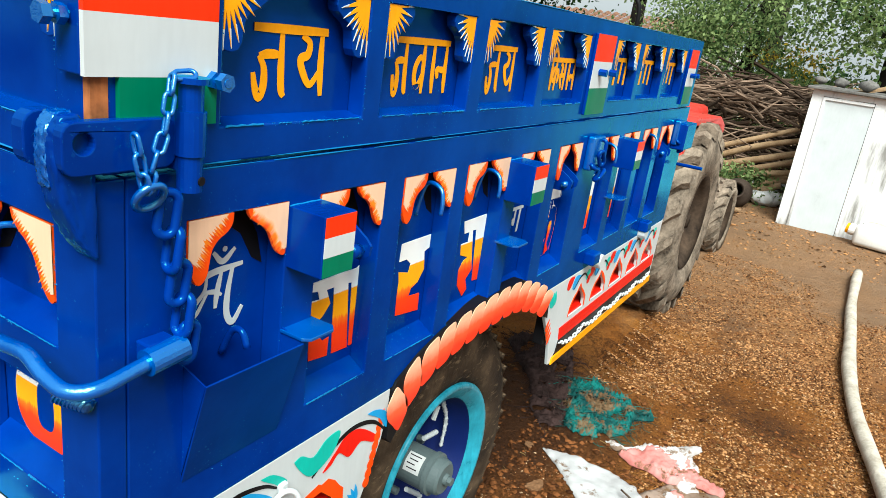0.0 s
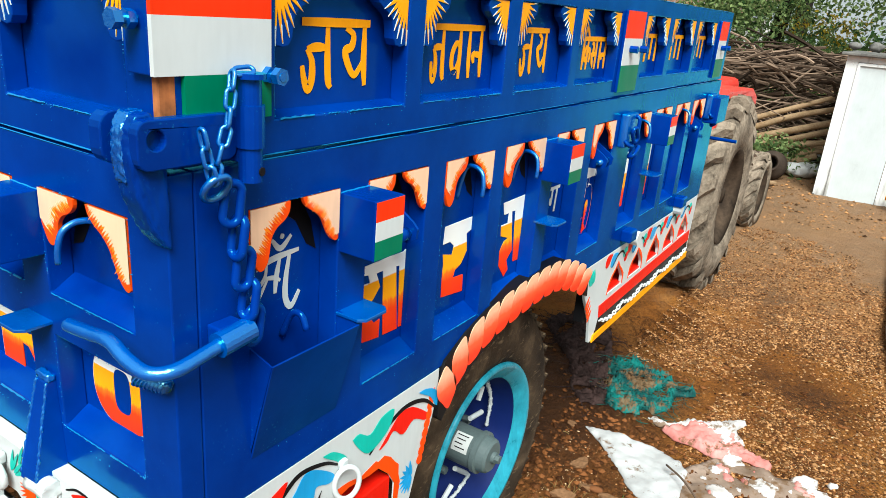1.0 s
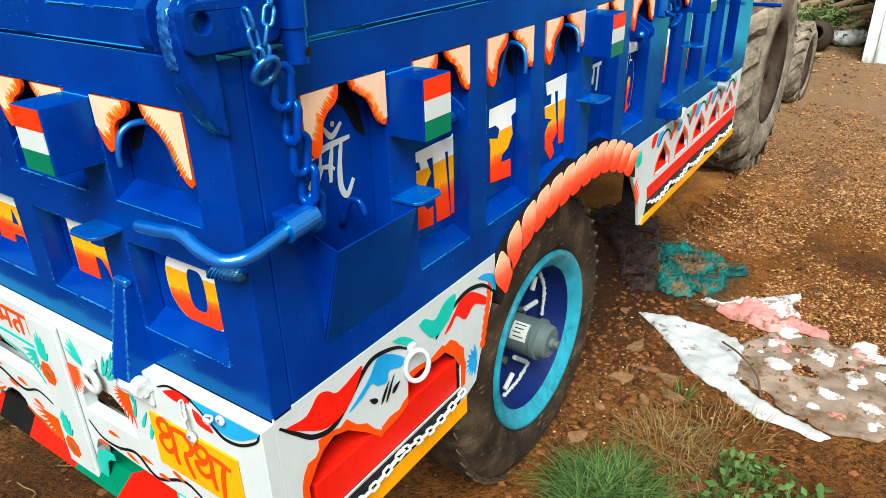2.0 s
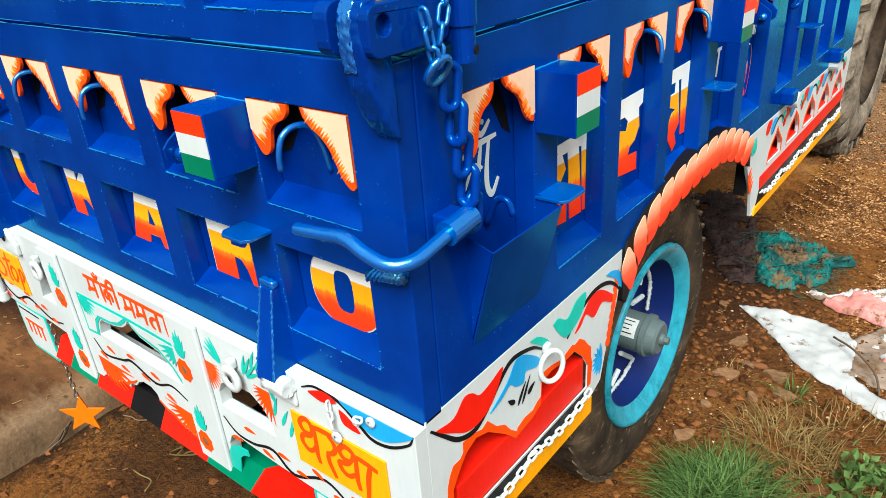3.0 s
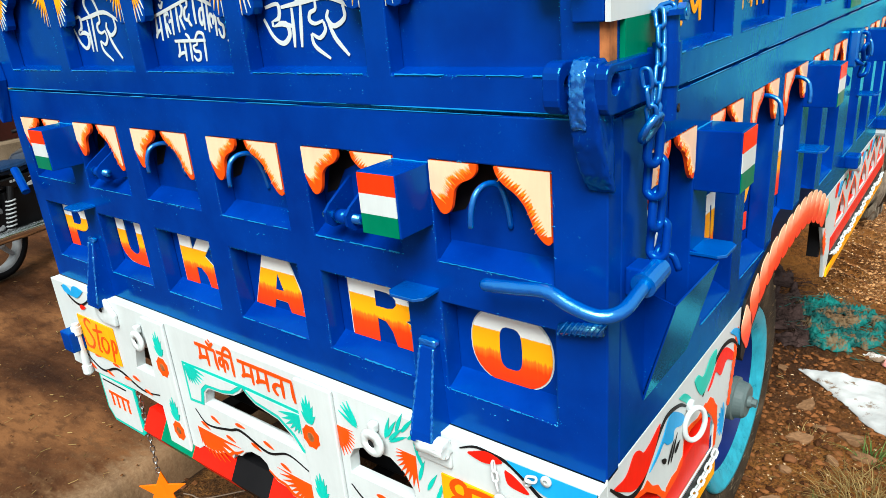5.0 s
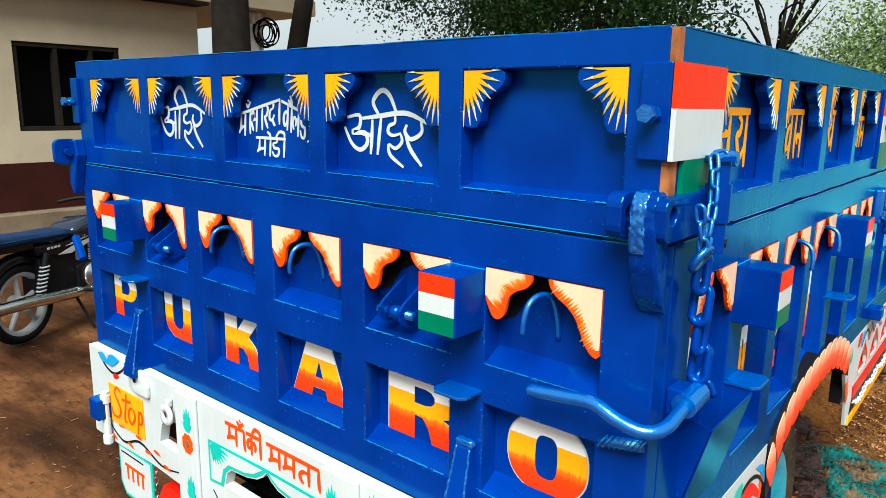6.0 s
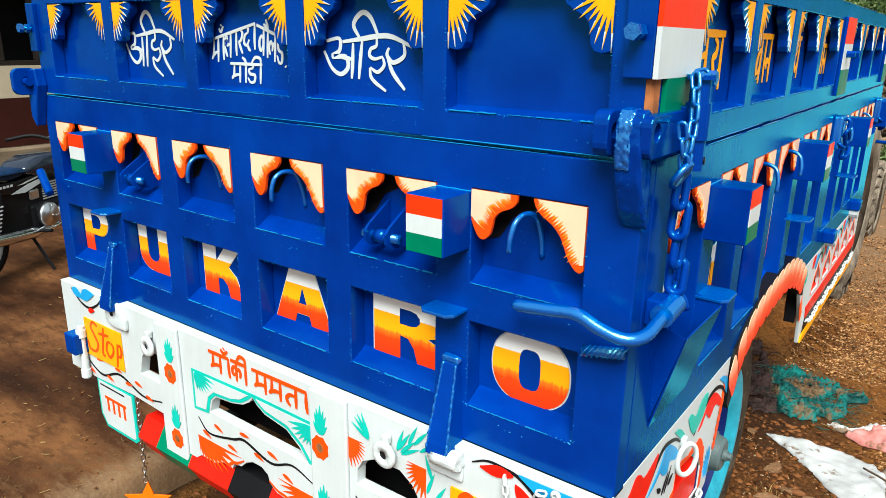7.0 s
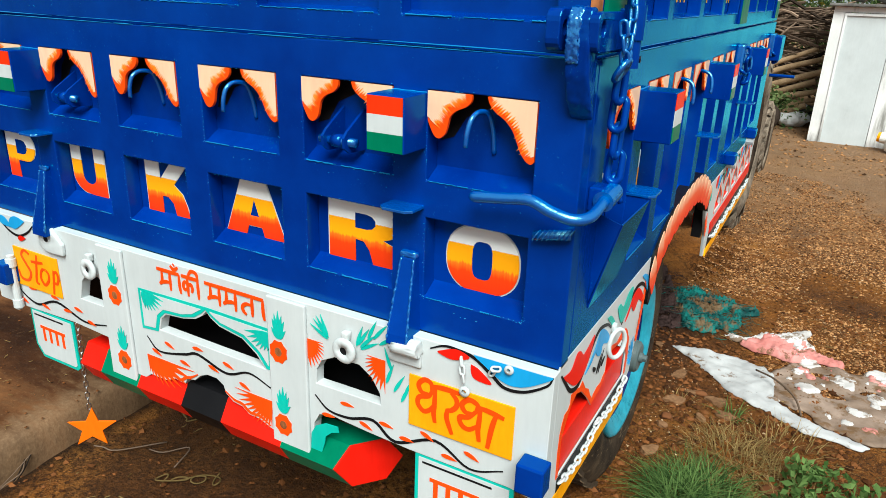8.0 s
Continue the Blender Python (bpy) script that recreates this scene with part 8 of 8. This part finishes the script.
DRY_MUD = mottled("dried_mud", (0.10, 0.05, 0.022), (0.24, 0.125, 0.06), 0.85, 7, 70, 0.8)
for k, (x, y, s, turn) in enumerate(((-0.016, 1.781, 0.055, 20), (-0.047, 2.024, 0.05, 70), (0.142, 1.881, 0.06, -15), (0.036, 1.892, 0.035, 40), (0.2, 1.776, 0.045, 10), (0.11, 1.681, 0.03, -40), (-0.019, 1.559, 0.028, 0), (-0.027, 1.357, 0.05, 60), (-0.204, 2.309, 0.03, 15))):
    sr = random.Random(140 + k)
    outline = [(s * sr.uniform(0.75, 1.2) * math.cos(a), 0.62 * s * sr.uniform(0.75, 1.2) * math.sin(a)) for a in [2 * math.pi * (i + sr.uniform(-0.3, 0.3)) / 7 for i in range(7)]]
    lie = Matrix.Translation((x, y, gz(x, y))) @ Matrix.Rotation(radians(turn), 4, "Z") @ Matrix.Rotation(radians(sr.uniform(-14, 14)), 4, "X") @ Matrix.Rotation(radians(sr.uniform(-10, 10)), 4, "Y")
    solo("mud_slab", lumpy(slab(outline, -0.02, 0.016, lambda u, v, d: lie @ Vector((u, v, d)), 0.004), 0.004, 40, 1), DRY_MUD, "flat broken slab of dried mud beside the wheel", "clod", group="clods")


def scatter(n, seed, where, s0, s1, material, name, label):
    """Loose stones, joined into one."""
    rng = np.random.default_rng(seed)
    iv = np.array([(-1, -0.6, 0), (0.2, -1, 0.1), (1, -0.1, -0.1), (0.3, 1, 0.1), (-0.7, 0.7, 0), (-0.2, 0.1, 1), (0, 0, -0.9)])
    fi = np.array([(a, (a + 1) % 5, 5) for a in range(5)] + [((a + 1) % 5, a, 6) for a in range(5)])
    V, F = [], []
    for k in range(n):
        x, y = where(rng)
        s = s0 + (s1 - s0) * rng.random() ** 3
        t, q = rng.uniform(0, 6.283), iv * (1 + rng.uniform(-0.35, 0.3, (7, 1))) * s * np.array([rng.uniform(0.7, 1.2), rng.uniform(0.7, 1.2), rng.uniform(0.45, 0.75)])
        q = q @ np.array([(math.cos(t), math.sin(t), 0), (-math.sin(t), math.cos(t), 0), (0, 0, 1)])
        V.append(q + (x, y, (gz(x, y) if x > -2.2 else 0.0) + s * 0.25))
        F.append(fi + 7 * k)
    me = bpy.data.meshes.new(name)
    me.from_pydata(np.concatenate(V).tolist(), [], np.concatenate(F).tolist())
    me.materials.append(material)
    return tagged(new(name, me), label, "gravel", kind="stuff")


GRAVEL = leafage("loose_gravel_stones", (0.034, 0.015, 0.006), (0.36, 0.18, 0.072), False)
PALE_GRIT = leafage("pale_grit", (0.16, 0.09, 0.045), (0.5, 0.34, 0.2), False)
CLODS = leafage("damp_soil_clods", (0.03, 0.011, 0.004), (0.15, 0.056, 0.018), False)


def gravel_bed(rng):
    while True:
        x, y = rng.uniform(-0.25, 2.0), rng.uniform(2.0, 6.6)
        lie = noise.noise(Vector((x * 1.5, y * 1.0, 2))) + 0.4 * noise.noise(Vector((x * 5, y * 4, 6))) + rng.normal(0, 0.22)
        if lie > -0.15 + (0.55 if x < 0.3 and y < 3.2 else 0) + 0.5 * max(0.0, y - 5.6):
            return x, y


def near_bed(rng):
    return rng.uniform(-2.1, 1.0), rng.uniform(-0.6, 3.5)


def far_bed(rng):
    return rng.uniform(-2.0, 4.0), rng.uniform(7.0, 9.5)


scatter(66000, 1, gravel_bed, 0.0022, 0.0095, GRAVEL, "gravel", "loose brown gravel on the soil")
scatter(1600, 23, gravel_bed, 0.006, 0.017, GRAVEL, "gravel", "larger brown pebbles among the gravel")
scatter(8000, 21, gravel_bed, 0.002, 0.0065, PALE_GRIT, "gravel", "pale grit strewn over the soil")
scatter(22000, 22, gravel_bed, 0.003, 0.011, CLODS, "soil_clods", "dark crumbs of damp soil among the gravel")
scatter(4200, 2, near_bed, 0.004, 0.02, CLODS, "soil_clods", "crumbled damp soil")
scatter(3800, 4, lambda r: (r.uniform(-0.3, 0.7), r.uniform(0.9, 2.5)), 0.003, 0.018, CLODS, "soil_clods", "crumbled damp soil beside the wheel")
scatter(700, 6, lambda r: (r.uniform(-0.2, 0.5), r.uniform(1.3, 2.3)), 0.002, 0.006, PALE_GRIT, "gravel", "pale grit in the damp soil")
scatter(5000, 3, far_bed, 0.005, 0.024, GRAVEL, "gravel", "loose stones and grit farther off")
for k, (x, y) in enumerate(((-1.75, 0.35), (-1.6, 0.1), (-1.95, 0.25), (-1.85, 0.6), (-1.3, 0.05), (-0.8, 0.35))):
    rk = random.Random(60 + k)
    p = [(x + 0.06 * i * rk.uniform(0.5, 1.2), y + 0.05 * i * rk.uniform(-0.5, 1.2), gz(x, y) + 0.015 + 0.012 * rk.random()) for i in range(4)]
    solo("dry_twig", tube(smooth_path(p, 4), 0.003, 5), STRAW if k % 2 else TWIG, "thin dry twig lying in the mud", "twig", group="twigs", smooth=True)


for k in range(4):
    rk = random.Random(200 + k)
    p = [(-2.17 + 0.08 * q + rk.uniform(-0.025, 0.025), 0.12 - 0.2 * q + rk.uniform(-0.025, 0.025), gz(-2.15, 0.05) + 0.02 + 0.06 * (1 - q) * rk.random()) for q in (rk.uniform(-0.1, 0.1), 0.35, 0.7, rk.uniform(0.85, 1.1))]
    solo("dry_twig", tube(smooth_path(p, 4), rk.uniform(0.0015, 0.003), 5), BARK if k % 2 else TWIG, "thin dry twig lying in the wet gutter", "twig", group="twigs", smooth=True)


# ---------------------------------------------------------------- trees
def tree(base, height, r, crown, n, size, material, seed, label, lean=(0, 0), spread=0.42, name="tree"):
    """Trunk, forked limbs that reach clumps of leaves, and the leaves."""
    rnd = random.Random(seed)
    t = thing(name, base, label, "tree")
    b = Vector(base)
    fork = b + Vector((lean[0], lean[1], height * 0.56))
    part("trunk", tube(smooth_path([b - Vector((0, 0, 0.2)), b + Vector((lean[0] * 0.2, lean[1] * 0.2, height * 0.15)), fork], 6), r, 14, taper=lambda q: 1.15 - 0.35 * q), BARK, t, "", True)
    (cx, cy, cz), (rx, ry, rz) = crown
    tips = []
    for k in range(46):
        a, e = rnd.uniform(0, 6.283), rnd.uniform(-0.75, 1.0)
        q = rnd.uniform(0.55, 1.0)
        c = math.sqrt(max(0, 1 - e * e))
        tips.append(Vector((cx + rx * q * c * math.cos(a), cy + ry * q * c * math.sin(a), cz + rz * q * e)))
    limbs = []
    for k, p in enumerate(tips[:13]):
        mid = fork.lerp(p, 0.5) + Vector((rnd.uniform(-0.3, 0.3), rnd.uniform(-0.3, 0.3), rnd.uniform(0.0, 0.5)))
        limbs.append(tube(smooth_path([fork - Vector((0, 0, 0.15)), fork.lerp(mid, 0.5), mid, p], 4), r * rnd.uniform(0.22, 0.42), 6, taper=lambda q: 1 - 0.85 * q))
    part("branchwork", join(*limbs), BARK, t, "", True)
    v, f = leaf_cloud([tuple(p) for p in tips], n, spread, size, seed)
    leaf_object("crown", v, f, material, t)
    return t


tree((-7.45, 4.26, 0), 6.6, 0.27, ((-7.8, 4.6, 5.2), (2.6, 2.6, 1.4)), 9000, 0.05, LEAF_A, 1, "dark-trunked tree before the house")
tree((-8.7, 5.75, 0), 6.2, 0.17, ((-6.9, 8.2, 4.2), (2.4, 2.2, 1.7)), 24000, 0.034, LEAF_A, 2, "leaning dark tree behind the porch", (0.4, 0.4))
tree((-5.6, 10.6, 0), 5, 0.2, ((-5.7, 10.4, 3.7), (2.2, 2.0, 1.9)), 34000, 0.045, LEAF_A, 3, "dense dark green tree behind the trailer")
tree((-3.9, 14.5, 0), 5, 0.16, ((-4.0, 14.0, 4.6), (2.6, 2.0, 1.6)), 1500, 0.034, LEAF_B, 4, "thin-crowned tree with bare branches")
tree((-1.3, 15.2, 0), 5.5, 0.17, ((-1.8, 14.8, 5.0), (2.6, 2.0, 1.6)), 2600, 0.036, LEAF_B, 5, "thin-crowned tree beyond the brushwood")
tree((-1.4, 12.6, 0.2), 5.6, 0.13, ((-1.7, 12.5, 2.45), (0.9, 0.8, 0.85)), 12000, 0.036, LEAF_B, 6, "leafy tree behind the brushwood heap", (0.25, 0.1))
tree((0.75, 12.0, 0.2), 4.0, 0.1, ((0.75, 11.8, 3.0), (1.4, 1.2, 1.0)), 12000, 0.04, LEAF_B, 7, "broad-leaved tree behind the shed")
tree((4.5, 16, 0.2), 6, 0.2, ((4.4, 16, 5.2), (3.0, 2.5, 1.8)), 1600, 0.07, LEAF_B, 8, "green tree beyond the yard")
rs = random.Random(9)
hedge = [(x, y, rs.uniform(0.3, 2.1) if x < -1.0 else rs.uniform(0.2, 1.55)) for x, y in [(rs.uniform(-4.5, 3.0), rs.uniform(12.2, 14.0)) for _ in range(90)]]
v, f = leaf_cloud(hedge, 26000, 0.28, 0.04, 44)
tagged(leaf_object("hedge", v, f, LEAF_B), "wild green hedge behind the brushwood", "hedge", kind="stuff")
low = [(x, y, rs.uniform(0.15, 0.6)) for x, y in [(rs.uniform(-1.1, -0.05), rs.uniform(9.0, 9.5)) for _ in range(25)]]
v, f = leaf_cloud(low, 1500, 0.11, 0.035, 45)
tagged(leaf_object("green_shrub", v, f, LEAF_B), "low green shrub growing before the logs", "shrub", kind="stuff")
# Leaf clumps in the hedge; the yellow light on them is their colour.
lit_clumps = [(rs.uniform(-1.3, -0.2), rs.uniform(12.4, 13.2), rs.uniform(1.7, 2.1)) for _ in range(14)]
v, f = leaf_cloud(lit_clumps, 420, 0.16, 0.035, 46)
tagged(leaf_object("yellow_lit_leaves", v, f, leafage("yellow_lit_leaf_colour", (0.25, 0.17, 0.015), (0.60, 0.42, 0.05))), "leaves in the hedge coloured yellow as if lit", "blossom", kind="stuff")
far = [(x, y, rs.uniform(0.3, 1.6)) for x, y in [(rs.uniform(-50, 40), rs.uniform(34, 40)) for _ in range(160)]]
v, f = leaf_cloud(far, 14000, 0.8, 0.2, 47)
tagged(leaf_object("far_woods", v, f, LEAF_A), "distant line of trees", "woods", kind="stuff")
# far tiled roof
roof = thing("tiled_house", (-4.4, 19, 0), "small house with a brown tiled roof behind the trees", "house")
part("wall", box((-8.5, 18.2, 0), (-2.6, 22, 2.1)), LIMEWASH, roof)
bm = bmesh.new()
for i in range(26):
    for j in range(7):
        x, q = -8.8 + i * 0.245, j / 7
        a = [bm.verts.new((x + dx, 18.0 + (q + dq) * 2.0, 2.12 + (q + dq) * 0.5 + dz)) for dx, dq, dz in ((0, 0, 0.06), (0.12, 0, 0.12), (0.24, 0, 0.06), (0.24, 0.16, 0.05), (0.12, 0.16, 0.1), (0, 0.16, 0.05))]
        bm.faces.new((a[0], a[1], a[4], a[5])), bm.faces.new((a[1], a[2], a[3], a[4]))
part("roof", bm, mottled("clay_roof_tile", (0.10, 0.05, 0.03), (0.25, 0.13, 0.08), 0.85), roof, "brown clay-tiled roof")


# ---------------------------------------------------------------- straw litter and wire
def litter(n, seed, where, material, name, label, long=0.045):
    """Short bits of straw lying about, joined into one."""
    rnd = random.Random(seed)
    V, F = [], []
    for k in range(n):
        x, y, z = where(rnd)
        t, ln, w, i = rnd.uniform(0, 6.283), long * rnd.uniform(0.2, 1.0) ** 1.5 / 2, rnd.uniform(0.0007, 0.0018), len(V)
        c, s, b = math.cos(t), math.sin(t), rnd.uniform(-0.3, 0.3) * ln
        for q, o in ((-1, 0), (0, b), (1, 0)):
            px, py = x + ln * q * c - o * s, y + ln * q * s + o * c
            V += [(px - w * s, py + w * c, z + 0.002), (px + w * s, py - w * c, z + 0.002), (px, py, z + 0.002 + 2 * w)]
        for j in (0, 3):
            F += [(i + j, i + j + 3, i + j + 5, i + j + 2), (i + j + 1, i + j + 2, i + j + 5, i + j + 4)]
    me = bpy.data.meshes.new(name)
    me.from_pydata(V, [], F)
    me.materials.append(material)
    return tagged(new(name, me), label, "straw", kind="stuff")


def on_slab(r):
    return -2.25 - abs(r.gauss(0, 1.3)), r.uniform(-0.5, 3.5), 0.0


def on_soil(r):
    x, y = r.uniform(-2.0, 1.2), r.uniform(-0.5, 3.6)
    return x, y, gz(x, y) + 0.004


litter(420, 3, on_slab, STRAW, "straw_litter", "bits of straw on the muddy platform", 0.045)
litter(500, 4, on_soil, STRAW, "straw_litter", "bits of straw trodden into the soil")
wire = [(-1.571 + 0.05 * q + 0.035 * math.cos(q * 5.2), 0.235 + 0.03 * q + 0.03 * math.sin(q * 6.1), gz(-1.5, 0.25) + 0.02 + 0.006 * math.sin(q * 9)) for q in [k / 14 * 2.2 for k in range(28)]]
solo("twine", tube(smooth_path(wire, 3), 0.003, 6), STRAW, "pale tangled twine lying on the mud", "twine", smooth=True)
scatter(900, 12, lambda r: (-2.2 - abs(r.normal(0, 0.9)), r.uniform(-0.5, 4.0)), 0.002, 0.008, CLODS, "grit", "dark grit on the platform")
# boards and torn sheets among the rubble beside the shed
rb = random.Random(31)
for k in range(6):
    x, y = rb.uniform(-0.75, -0.05), rb.uniform(7.9, 8.5)
    m = Matrix.Translation((x, y, gz(x, y) + 0.03 + 0.02 * k)) @ Matrix.Rotation(rb.uniform(0, 3.1), 4, "Z") @ Matrix.Rotation(rb.uniform(-0.12, 0.12), 4, "Y")
    solo("scrap_board", box((-0.24, -0.035, -0.01), (0.24, 0.035, 0.01), 0.002, m), LOG if k % 2 else GREYSTONE, "weathered scrap board lying beside the shed", "board", group="scrap boards")
